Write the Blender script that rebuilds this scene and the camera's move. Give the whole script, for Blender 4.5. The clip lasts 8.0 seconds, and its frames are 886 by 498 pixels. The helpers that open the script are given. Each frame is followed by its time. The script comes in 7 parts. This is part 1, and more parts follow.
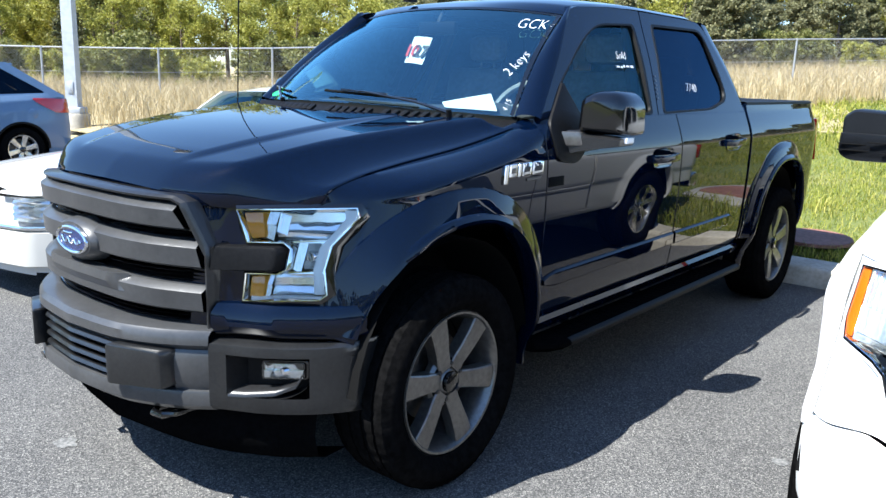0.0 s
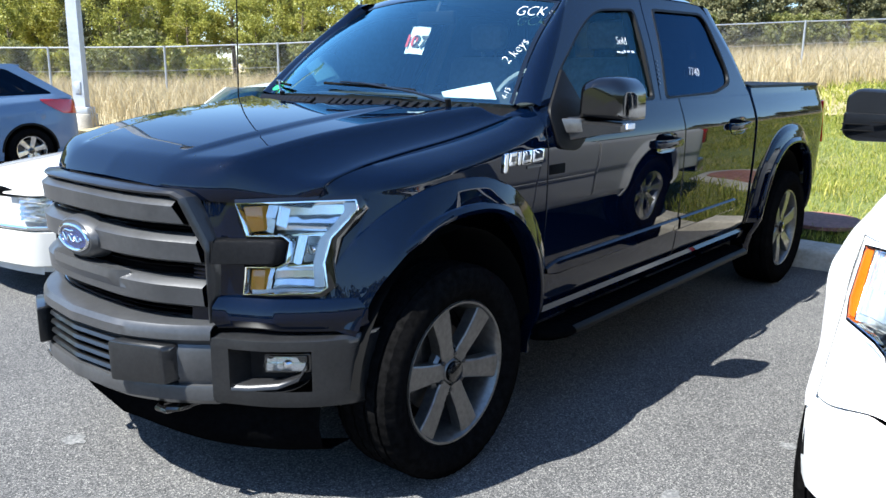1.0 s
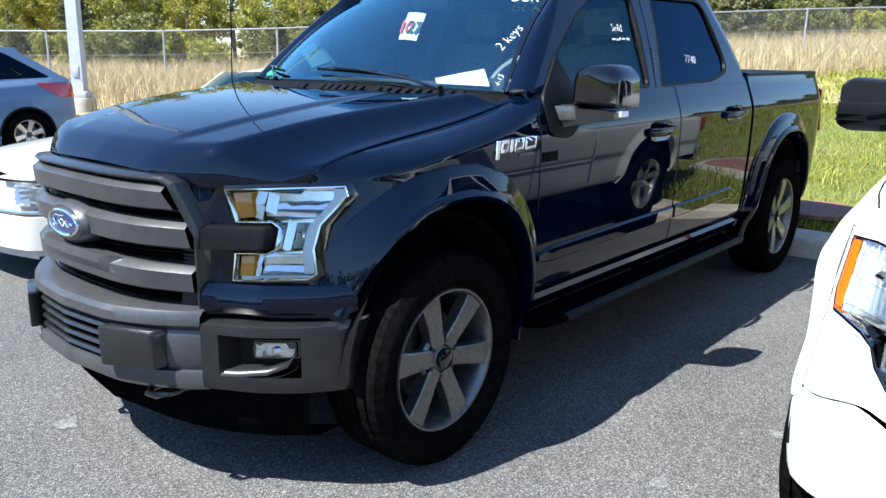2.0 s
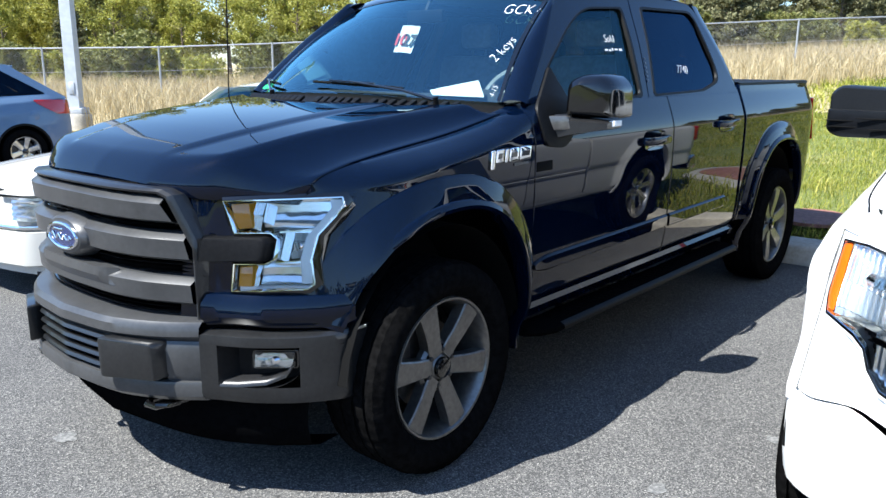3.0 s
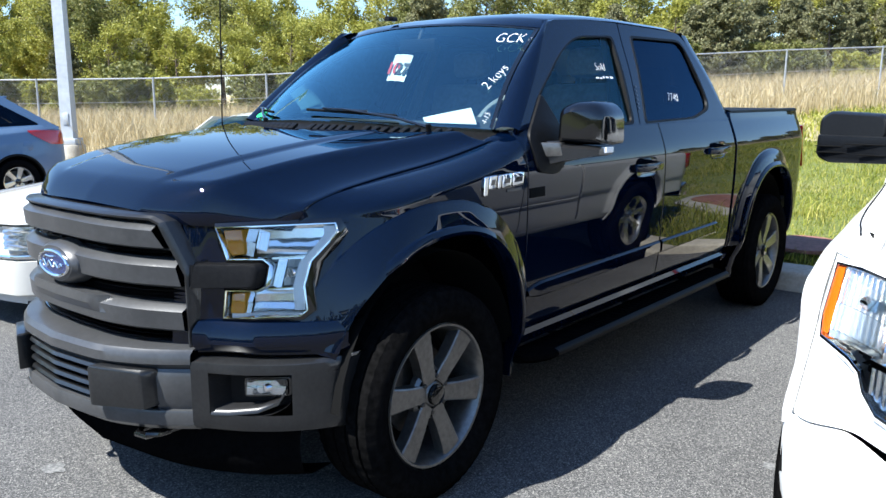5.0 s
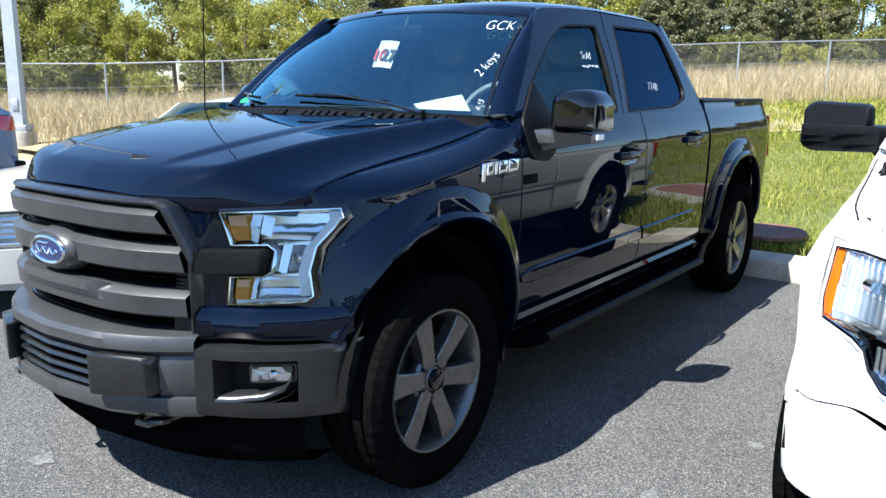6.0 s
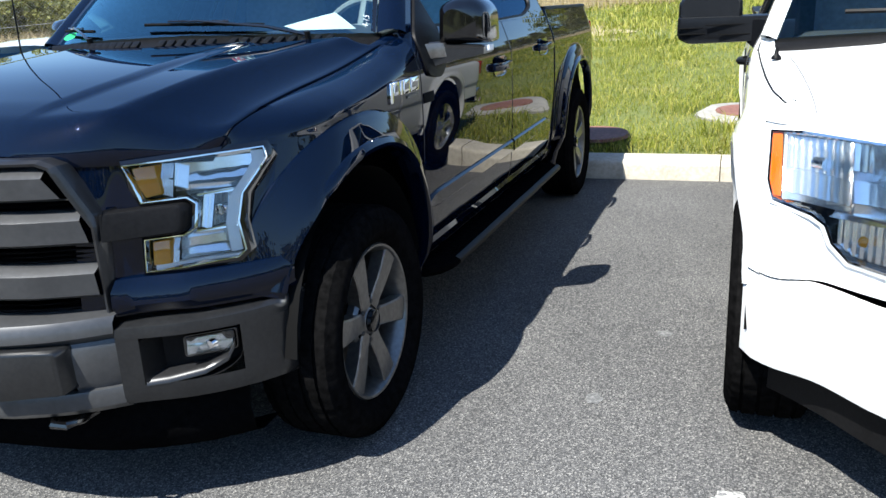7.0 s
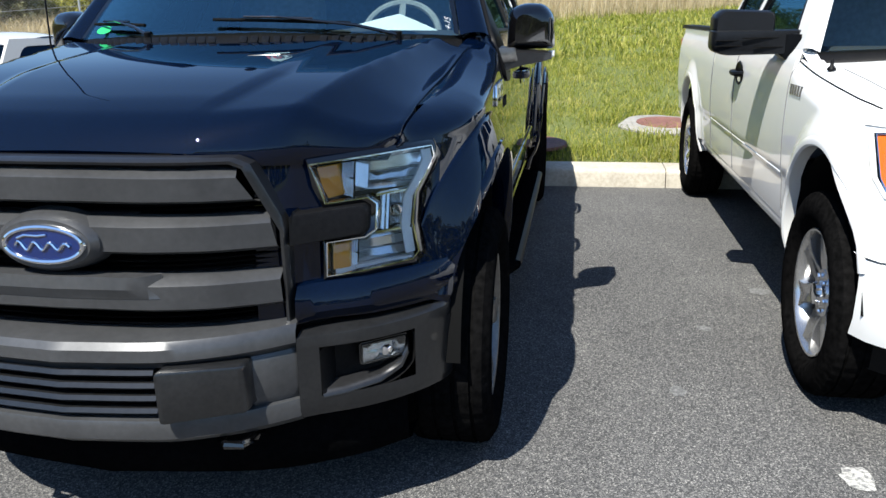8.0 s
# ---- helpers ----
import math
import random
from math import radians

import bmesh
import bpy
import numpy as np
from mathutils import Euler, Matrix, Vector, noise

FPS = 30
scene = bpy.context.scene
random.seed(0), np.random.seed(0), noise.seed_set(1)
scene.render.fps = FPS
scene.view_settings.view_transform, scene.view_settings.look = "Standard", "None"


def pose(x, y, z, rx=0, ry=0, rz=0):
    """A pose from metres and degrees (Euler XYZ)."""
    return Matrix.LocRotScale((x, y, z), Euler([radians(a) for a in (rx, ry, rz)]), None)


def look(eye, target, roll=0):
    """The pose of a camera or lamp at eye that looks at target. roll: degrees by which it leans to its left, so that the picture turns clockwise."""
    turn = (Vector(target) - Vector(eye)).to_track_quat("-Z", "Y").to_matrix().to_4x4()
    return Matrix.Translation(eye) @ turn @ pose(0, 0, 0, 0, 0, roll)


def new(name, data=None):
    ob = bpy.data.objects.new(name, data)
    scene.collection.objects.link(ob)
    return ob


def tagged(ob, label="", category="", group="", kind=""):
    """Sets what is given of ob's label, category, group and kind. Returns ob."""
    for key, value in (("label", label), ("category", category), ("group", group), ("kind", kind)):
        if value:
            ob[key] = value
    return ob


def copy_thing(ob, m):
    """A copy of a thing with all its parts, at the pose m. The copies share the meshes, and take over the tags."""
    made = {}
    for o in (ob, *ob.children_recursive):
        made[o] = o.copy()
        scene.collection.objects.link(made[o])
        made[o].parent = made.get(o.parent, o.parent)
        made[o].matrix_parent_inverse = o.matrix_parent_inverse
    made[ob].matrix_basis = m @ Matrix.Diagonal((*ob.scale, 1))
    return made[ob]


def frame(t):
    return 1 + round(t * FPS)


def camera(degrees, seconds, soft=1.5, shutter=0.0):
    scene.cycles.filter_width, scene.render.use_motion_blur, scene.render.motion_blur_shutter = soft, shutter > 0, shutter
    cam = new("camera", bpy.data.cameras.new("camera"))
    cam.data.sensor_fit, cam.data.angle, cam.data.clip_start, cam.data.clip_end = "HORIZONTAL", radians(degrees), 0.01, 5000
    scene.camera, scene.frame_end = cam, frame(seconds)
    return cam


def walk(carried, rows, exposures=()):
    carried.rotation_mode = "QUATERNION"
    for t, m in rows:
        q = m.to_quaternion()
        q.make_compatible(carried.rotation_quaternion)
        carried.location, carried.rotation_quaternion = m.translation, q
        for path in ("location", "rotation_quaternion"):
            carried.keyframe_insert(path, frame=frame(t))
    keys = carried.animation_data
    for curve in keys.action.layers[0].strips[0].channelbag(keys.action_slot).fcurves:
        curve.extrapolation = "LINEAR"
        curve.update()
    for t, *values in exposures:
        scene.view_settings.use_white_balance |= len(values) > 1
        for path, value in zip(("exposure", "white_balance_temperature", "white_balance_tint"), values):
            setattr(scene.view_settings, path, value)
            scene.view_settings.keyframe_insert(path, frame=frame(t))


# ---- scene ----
cam = camera(58.3, 8.0)
PATH = [
    (0, (2.668, -2.163, 1.507), (1.432, -0.65, 1.078), 2.0),
    (0.5, (2.682, -2.154, 1.501), (1.441, -0.654, 1.043), 1.2),
    (1, (2.693, -2.135, 1.499), (1.439, -0.643, 1.05), 0.6),
    (1.5, (2.704, -2.121, 1.492), (1.446, -0.639, 1.025), 0.8),
    (1.7, (2.709, -2.111, 1.504), (1.461, -0.626, 1.020), 1.1),
    (2.8, (2.732, -2.124, 1.490), (1.483, -0.631, 1.030), 0.3),
    (3, (2.734, -2.132, 1.494), (1.487, -0.635, 1.044), 0.4),
    (3.5, (2.754, -2.142, 1.498), (1.512, -0.631, 1.08), -0.0),
    (4, (2.745, -2.139, 1.484), (1.497, -0.634, 1.06), 0.1),
    (4.5, (2.729, -2.135, 1.476), (1.475, -0.63, 1.074), 1.0),
    (4.7, (2.735, -2.127, 1.484), (1.474, -0.620, 1.109), 0.5),
    (5.8, (2.665, -2.205, 1.466), (1.489, -0.640, 1.055), 0.9),
    (6, (2.61, -2.244, 1.468), (1.46, -0.658, 1.066), 0.8),
    (6.3, (2.544, -2.269, 1.446), (1.441, -0.667, 0.980), -1.2),
    (6.5, (2.44, -2.287, 1.44), (1.422, -0.639, 0.942), -0.8),
    (6.7, (2.331, -2.295, 1.416), (1.407, -0.591, 0.921), -1.9),
    (7, (2.11, -2.311, 1.426), (1.431, -0.522, 0.846), -2.9),
    (7.1, (2.022, -2.308, 1.444), (1.390, -0.501, 0.868), -1.7),
    (7.2, (1.925, -2.336, 1.441), (1.341, -0.496, 0.921), -0.6),
    (7.3, (1.854, -2.369, 1.430), (1.288, -0.509, 0.960), -0.2),
    (7.5, (1.685, -2.427, 1.417), (1.264, -0.538, 0.912), -1.2),
    (7.7, (1.493, -2.481, 1.418), (1.193, -0.573, 0.901), -0.1),
    (8, (1.236, -2.542, 1.417), (0.917, -0.649, 0.855), -0.9),
]
EXPOSURE = [(0, 1.66, 6100, 8), (3, 1.56, 6100, 8), (4.5, 1.5, 6100, 8), (6.5, 1.47, 6150, 8), (7.3, 1.17, 6300, 8), (8, 0.98, 6350, 8)]
walk(cam, [(t, look(eye, target, roll)) for t, eye, target, roll in PATH], EXPOSURE)

# ---- daylight ----
SUN_FROM = Vector((-0.36, -0.93, 1.42)).normalized()
world = bpy.data.worlds.new("sky")
scene.world = world
world.use_nodes = True
wn = world.node_tree
sky = wn.nodes.new("ShaderNodeTexSky")
sky.sky_type = "NISHITA"
sky.sun_disc = False
sky.sun_elevation = math.asin(SUN_FROM.z)
sky.sun_rotation = math.atan2(SUN_FROM.x, SUN_FROM.y)
sky.air_density, sky.dust_density, sky.ozone_density = 1.0, 0.2, 6.0
bg = wn.nodes["Background"]
bg.inputs["Strength"].default_value = 0.095
wn.links.new(sky.outputs["Color"], bg.inputs["Color"])
sun_data = bpy.data.lights.new("sun", "SUN")
sun_data.energy, sun_data.angle, sun_data.color = 4.9, radians(0.53), (1.0, 0.955, 0.88)
sun = new("sun", sun_data)
sun.matrix_world = look(SUN_FROM * 60, (0, 0, 0))


# ---- materials ----
def material(name, rgb=(0.5, 0.5, 0.5), rough=0.5, metal=0.0, coat=0.0, spec=0.5):
    m = bpy.data.materials.new(name)
    m.use_nodes = True
    b = m.node_tree.nodes["Principled BSDF"]
    b.inputs["Base Color"].default_value = (*rgb, 1)
    b.inputs["Roughness"].default_value = rough
    b.inputs["Metallic"].default_value = metal
    b.inputs["Coat Weight"].default_value = coat
    b.inputs["Coat Roughness"].default_value = 0.02
    b.inputs["Coat IOR"].default_value = 1.6
    b.inputs["Specular IOR Level"].default_value = spec
    return m


def shader(m):
    return m.node_tree.nodes["Principled BSDF"]


def node(m, kind, **values):
    n = m.node_tree.nodes.new(kind)
    for key, value in values.items():
        n.inputs[key.replace("_", " ")].default_value = value
    return n


def wire(m, a, b):
    m.node_tree.links.new(a, b)


def coords(m):
    return node(m, "ShaderNodeTexCoord").outputs["Object"]


def noise_tex(m, scale, detail=4.0, rough=0.55, vec=None):
    n = node(m, "ShaderNodeTexNoise", Scale=scale, Detail=detail, Roughness=rough)
    wire(m, vec or coords(m), n.inputs["Vector"])
    return n.outputs["Fac"]


def ramp(m, fac, stops):
    r = m.node_tree.nodes.new("ShaderNodeValToRGB")
    els = r.color_ramp.elements
    while len(els) < len(stops):
        els.new(0.5)
    for e, (p, c) in zip(els, stops):
        e.position, e.color = p, (*c, 1)
    wire(m, fac, r.inputs["Fac"])
    return r.outputs["Color"]


def mix_rgb(m, fac, a, b, mode="MIX"):
    n = m.node_tree.nodes.new("ShaderNodeMix")
    n.data_type, n.blend_type = "RGBA", mode
    for sock, v in ((n.inputs[0], fac), (n.inputs[6], a), (n.inputs[7], b)):
        if isinstance(v, bpy.types.NodeSocket):
            wire(m, v, sock)
        elif isinstance(v, tuple):
            sock.default_value = (*v, 1)
        else:
            sock.default_value = v
    return n.outputs[2]


def bump(m, height, strength=0.3, distance=0.01):
    n = node(m, "ShaderNodeBump", Strength=strength, Distance=distance)
    wire(m, height, n.inputs["Height"])
    wire(m, n.outputs["Normal"], shader(m).inputs["Normal"])


def speckled(name, a, b, scale, rough=0.6, metal=0.0, coat=0.0, bumpy=0.0, dist=0.003):
    """A base colour that wanders between a and b at two scales, with fine relief."""
    m = material(name, a, rough, metal, coat)
    big, small = noise_tex(m, scale * 0.12, 3), noise_tex(m, scale, 5)
    c = ramp(m, small, [(0.32, a), (0.68, b)])
    d = ramp(m, big, [(0.3, (0.82, 0.82, 0.82)), (0.7, (1.1, 1.1, 1.1))])
    wire(m, mix_rgb(m, 1.0, c, d, "MULTIPLY"), shader(m).inputs["Base Color"])
    if bumpy:
        bump(m, small, bumpy, dist)
    return m


def car_paint(name, rgb, flake, orange=0.006):
    """Clear-coated paint with fine flakes and a faint film of dust."""
    m = material(name, rgb, 0.4, 0.0, 1.0, 0.0)
    shader(m).inputs["Coat IOR"].default_value = 1.43
    f = noise_tex(m, 900.0, 2)
    dust = noise_tex(m, 3.0, 6)
    c = mix_rgb(m, ramp(m, f, [(0.5, (0, 0, 0)), (0.75, (1, 1, 1))]), rgb, flake)
    wire(m, c, shader(m).inputs["Base Color"])
    wire(m, ramp(m, dust, [(0.35, (0.002, 0.002, 0.002)), (0.75, (0.01, 0.01, 0.01))]), shader(m).inputs["Coat Roughness"])
    return m


def pane_glass(name, tint, rough=0.0, sheen=(0.95, 1.0, 1.0), film=0.0):
    """Clear or tinted sheet glass: what is behind shows tinted, with a mirror film on top."""
    m = material(name, tint, rough)
    nt = m.node_tree
    clear = nt.nodes.new("ShaderNodeBsdfTransparent")
    clear.inputs["Color"].default_value = (*tint, 1)
    gloss = nt.nodes.new("ShaderNodeBsdfGlossy")
    gloss.inputs["Roughness"].default_value = rough
    gloss.inputs["Color"].default_value = (*sheen, 1)
    fres = nt.nodes.new("ShaderNodeFresnel")
    fres.inputs["IOR"].default_value = 1.52
    boost = nt.nodes.new("ShaderNodeMath")
    boost.operation = "MULTIPLY_ADD"
    boost.inputs[1].default_value, boost.inputs[2].default_value = 1.1, film
    wire(m, fres.outputs["Fac"], boost.inputs[0])
    mixer = nt.nodes.new("ShaderNodeMixShader")
    wire(m, boost.outputs[0], mixer.inputs["Fac"])
    wire(m, clear.outputs[0], mixer.inputs[1])
    wire(m, gloss.outputs[0], mixer.inputs[2])
    wire(m, mixer.outputs[0], nt.nodes["Material Output"].inputs["Surface"])
    return m


BLACK_PAINT = car_paint("black_paint", (0.0004, 0.0017, 0.0068), (0.002, 0.009, 0.033))
WHITE_PAINT = car_paint("white_paint", (0.78, 0.78, 0.76), (0.82, 0.82, 0.8))
SILVER_WHITE = car_paint("pearl_paint", (0.5, 0.49, 0.455), (0.58, 0.57, 0.53))
BLUE_GREY = car_paint("blue_grey_paint", (0.11, 0.18, 0.29), (0.19, 0.28, 0.42))
SATIN_GREY = speckled("satin_grey_paint", (0.058, 0.059, 0.061), (0.07, 0.071, 0.073), 60, 0.36, 0.4, 0.15)
DARK_SATIN = speckled("dark_satin_trim", (0.016, 0.016, 0.017), (0.022, 0.022, 0.023), 60, 0.34, 0.3, 0.3)
BLACK_PLASTIC = speckled("black_plastic", (0.004, 0.004, 0.0044), (0.007, 0.007, 0.0074), 90, 0.48, bumpy=0.15)
shader(BLACK_PLASTIC).inputs["Specular IOR Level"].default_value = 0.12
DAM_PLASTIC = speckled("air_dam_plastic", (0.0022, 0.0022, 0.0024), (0.004, 0.004, 0.0042), 60, 0.7)
shader(DAM_PLASTIC).inputs["Specular IOR Level"].default_value = 0.0
MIRROR_PLASTIC = speckled("grained_mirror_plastic", (0.004, 0.0045, 0.0055), (0.007, 0.0075, 0.009), 120, 0.38, bumpy=0.1)
shader(MIRROR_PLASTIC).inputs["Specular IOR Level"].default_value = 0.3
BUMPER_DARK = speckled("dark_metallic_bumper", (0.013, 0.0135, 0.0145), (0.02, 0.0205, 0.0215), 80, 0.3, 0.3, 0.35)
SEAM_GREY = material("shut_line_grey", (0.2, 0.2, 0.2), 0.7)
# near-black: shade of hollows put into the colour; also plain black trim
DARK_VOID = material("shade_and_trim_black", (0.002, 0.002, 0.002), 0.9, spec=0.15)
GLOSS_BLACK = material("gloss_black", (0.002, 0.002, 0.0024), 0.12, coat=0.6)
CHROME = material("chrome", (0.82, 0.83, 0.85), 0.07, 1.0)
REFLECTOR = material("lamp_reflector", (0.93, 0.92, 0.9), 0.17, 0.82)
FOG_REFLECTOR = material("fog_reflector", (0.75, 0.77, 0.8), 0.16, 0.9)
WHITE_TRIM = material("lamp_light_guide", (0.92, 0.91, 0.89), 0.35, 0.0)
AMBER = material("amber_lens", (0.85, 0.36, 0.03), 0.15, coat=0.8)
ORANGE = material("orange_lens", (0.75, 0.15, 0.008), 0.15, coat=0.8)
RED_LENS = material("red_lens", (0.45, 0.012, 0.01), 0.15, coat=0.8)
EMBLEM_BLUE = material("emblem_blue", (0.003, 0.014, 0.09), 0.15, coat=1.0)
RUBBER = speckled("tyre_rubber", (0.003, 0.003, 0.003), (0.0075, 0.0072, 0.0072), 45, 0.85, bumpy=0.25)
shader(RUBBER).inputs["Specular IOR Level"].default_value = 0.0
RIM_GREY = speckled("machined_grey_alloy", (0.14, 0.134, 0.125), (0.2, 0.193, 0.18), 50, 0.34, 0.75, 0.3)
RIM_BRIGHT = speckled("bright_alloy", (0.5, 0.5, 0.5), (0.62, 0.62, 0.62), 50, 0.22, 0.9, 0.3)
DARK_METAL = speckled("brake_metal", (0.05, 0.045, 0.04), (0.1, 0.09, 0.08), 30, 0.5, 0.7)
SEAT_LEATHER = speckled("grey_leather", (0.2, 0.2, 0.2), (0.28, 0.28, 0.28), 40, 0.5, bumpy=0.2)
DASH = speckled("dark_dashboard", (0.035, 0.037, 0.04), (0.05, 0.052, 0.055), 120, 0.6, bumpy=0.2)
PAPER = speckled("white_paper", (0.78, 0.79, 0.8), (0.84, 0.85, 0.86), 12, 0.7)
CHALK = material("window_marker", (0.85, 0.86, 0.86), 0.7)
TAG_RED = material("red_print", (0.6, 0.04, 0.03), 0.6)
TAG_BLACK = material("black_print", (0.03, 0.03, 0.03), 0.6)
GREEN_STICKER = material("green_sticker", (0.02, 0.4, 0.12), 0.5)
WINDSHIELD = pane_glass("windshield_glass", (0.78, 0.93, 0.94), sheen=(0.5, 0.88, 1.0), film=0.16)
DOOR_GLASS = pane_glass("door_glass", (0.76, 0.86, 0.86), sheen=(0.22, 0.46, 0.58), film=0.0)
PRIVACY = pane_glass("privacy_glass", (0.07, 0.08, 0.085), sheen=(0.16, 0.3, 0.48), film=0.0)
CLEAR = pane_glass("lamp_lens", (0.93, 0.95, 0.96))
CONCRETE = speckled("kerb_concrete", (0.4, 0.36, 0.29), (0.52, 0.48, 0.4), 35, 0.85, bumpy=0.5)
SLAB = speckled("slab_concrete", (0.24, 0.23, 0.2), (0.34, 0.32, 0.28), 18, 0.85, bumpy=0.4)
RUST = speckled("rusty_iron", (0.14, 0.06, 0.04), (0.24, 0.11, 0.08), 30, 0.75, bumpy=0.4)
GALV = speckled("galvanised_steel", (0.38, 0.39, 0.4), (0.5, 0.5, 0.51), 40, 0.45, 0.6)
POLE_PAINT = speckled("pole_paint", (0.42, 0.45, 0.48), (0.5, 0.53, 0.56), 12, 0.5)
BARK = speckled("bark", (0.1, 0.075, 0.05), (0.18, 0.14, 0.1), 12, 0.9, bumpy=0.6, dist=0.03)


def leafy(name, a, b, c, shine=0.35):
    """Leaves whose green wanders from one to the next, and let some light through."""
    m = material(name, a, 0.55, spec=shine)
    g = node(m, "ShaderNodeNewGeometry")
    col = ramp(m, g.outputs["Random Per Island"], [(0.0, a), (0.5, b), (1.0, c)])
    wire(m, col, shader(m).inputs["Base Color"])
    nt = m.node_tree
    tr = nt.nodes.new("ShaderNodeBsdfTranslucent")
    wire(m, col, tr.inputs["Color"])
    mixer = nt.nodes.new("ShaderNodeMixShader")
    mixer.inputs["Fac"].default_value = 0.35
    wire(m, shader(m).outputs[0], mixer.inputs[1])
    wire(m, tr.outputs[0], mixer.inputs[2])
    wire(m, mixer.outputs[0], nt.nodes["Material Output"].inputs["Surface"])
    return m


LAWN_BLADE = leafy("lawn_blades", (0.1, 0.135, 0.014), (0.27, 0.295, 0.035), (0.5, 0.44, 0.12))
DRY_BLADE = leafy("dry_grass", (0.33, 0.255, 0.13), (0.47, 0.385, 0.225), (0.63, 0.54, 0.36), 0.2)
LEAF_SPRING = leafy("spring_leaves", (0.2, 0.21, 0.03), (0.3, 0.3, 0.05), (0.43, 0.41, 0.1))
LEAF_DARK = leafy("deep_leaves", (0.11, 0.125, 0.035), (0.18, 0.19, 0.05), (0.27, 0.26, 0.09))
NEEDLES = leafy("pine_needles", (0.11, 0.115, 0.055), (0.18, 0.18, 0.085), (0.28, 0.265, 0.14))

# asphalt: dark binder, pale aggregate, worn patches
ASPHALT = material("asphalt", (0.06, 0.06, 0.06), 0.9, spec=0.12)
_c = coords(ASPHALT)
_v = node(ASPHALT, "ShaderNodeTexVoronoi", Scale=210.0)
wire(ASPHALT, _c, _v.inputs["Vector"])
_stone = ramp(ASPHALT, _v.outputs["Color"], [(0.2, (0.05, 0.05, 0.051)), (0.55, (0.10, 0.099, 0.098)), (0.78, (0.18, 0.176, 0.168)), (0.95, (0.31, 0.30, 0.28))])
_worn = ramp(ASPHALT, noise_tex(ASPHALT, 0.9, 6, 0.6, _c), [(0.3, (0.82, 0.82, 0.825)), (0.7, (1.14, 1.135, 1.125))])
_fine = ramp(ASPHALT, noise_tex(ASPHALT, 420, 3, 0.6, _c), [(0.3, (0.7, 0.7, 0.7)), (0.7, (1.25, 1.25, 1.25))])
wire(ASPHALT, mix_rgb(ASPHALT, 1.0, mix_rgb(ASPHALT, 1.0, _stone, _worn, "MULTIPLY"), _fine, "MULTIPLY"), shader(ASPHALT).inputs["Base Color"])
bump(ASPHALT, _v.outputs["Distance"], 0.7, 0.004)

# soil under the lawn, from green thatch to dry straw further up the bank
SOIL = material("lawn_ground", (0.1, 0.13, 0.03), 0.9)
_c = coords(SOIL)
_patch = noise_tex(SOIL, 0.7, 6, 0.6, _c)
_green = ramp(SOIL, noise_tex(SOIL, 26, 5, 0.65, _c), [(0.3, (0.06, 0.085, 0.015)), (0.55, (0.13, 0.15, 0.03)), (0.75, (0.24, 0.21, 0.08))])
_straw = ramp(SOIL, noise_tex(SOIL, 14, 5, 0.65, _c), [(0.3, (0.26, 0.2, 0.1)), (0.7, (0.48, 0.39, 0.22))])
_sep = node(SOIL, "ShaderNodeSeparateXYZ")
wire(SOIL, _c, _sep.inputs["Vector"])
_west = node(SOIL, "ShaderNodeMapRange", From_Min=-4.5, From_Max=-7.0)
wire(SOIL, _sep.outputs["X"], _west.inputs["Value"])
_mixed = mix_rgb(SOIL, ramp(SOIL, _patch, [(0.55, (0, 0, 0)), (0.78, (0.6, 0.6, 0.6))]), _green, _straw)
wire(SOIL, mix_rgb(SOIL, _west.outputs["Result"], _mixed, _straw), shader(SOIL).inputs["Base Color"])
bump(SOIL, noise_tex(SOIL, 40, 4, 0.6, _c), 0.8, 0.03)
MEADOW = speckled("dry_meadow", (0.2, 0.17, 0.08), (0.4, 0.33, 0.19), 6, 0.95)


# ---- building tools ----
def part(name, bm, mat, parent=None, label=""):
    """Links a bmesh as one mesh object under a thing or a part."""
    me = bpy.data.meshes.new(name)
    bm.to_mesh(me)
    bm.free()
    me.materials.append(mat)
    ob = new(name, me)
    if parent is not None:
        ob.parent = parent
    if label:
        ob["label"] = label
    return ob


def thing(name, label, category, m=None, group="", kind=""):
    ob = new(name)
    ob.empty_display_size = 0.2
    if m is not None:
        ob.matrix_world = m
    return tagged(ob, label, category, group, kind)


def arrays(name, verts, faces, mat, parent=None):
    me = bpy.data.meshes.new(name)
    me.from_pydata(np.asarray(verts, float).tolist(), [], np.asarray(faces).tolist())
    me.materials.append(mat)
    ob = new(name, me)
    if parent is not None:
        ob.parent = parent
    return ob


def curve(pts):
    """A smooth monotone curve through (a, b) pairs, held level past its ends."""
    xs, ys = [p[0] for p in pts], [p[1] for p in pts]
    n = len(xs)
    d = [(ys[i + 1] - ys[i]) / (xs[i + 1] - xs[i]) for i in range(n - 1)]
    m = [d[0]] + [0.0 if d[i - 1] * d[i] <= 0 else 2 * d[i - 1] * d[i] / (d[i - 1] + d[i]) for i in range(1, n - 1)] + [d[-1]]

    def f(x):
        if x <= xs[0]:
            return ys[0]
        if x >= xs[-1]:
            return ys[-1]
        i = max(k for k in range(n - 1) if xs[k] <= x)
        h = xs[i + 1] - xs[i]
        t = (x - xs[i]) / h
        return ((2 * t**3 - 3 * t**2 + 1) * ys[i] + (t**3 - 2 * t**2 + t) * h * m[i] + (3 * t**2 - 2 * t**3) * ys[i + 1] + (t**3 - t**2) * h * m[i + 1])

    return f


def step(a, b, x):
    t = min(1.0, max(0.0, (x - a) / (b - a)))
    return t * t * (3 - 2 * t)


def lerp(a, b, t):
    return a + (b - a) * t


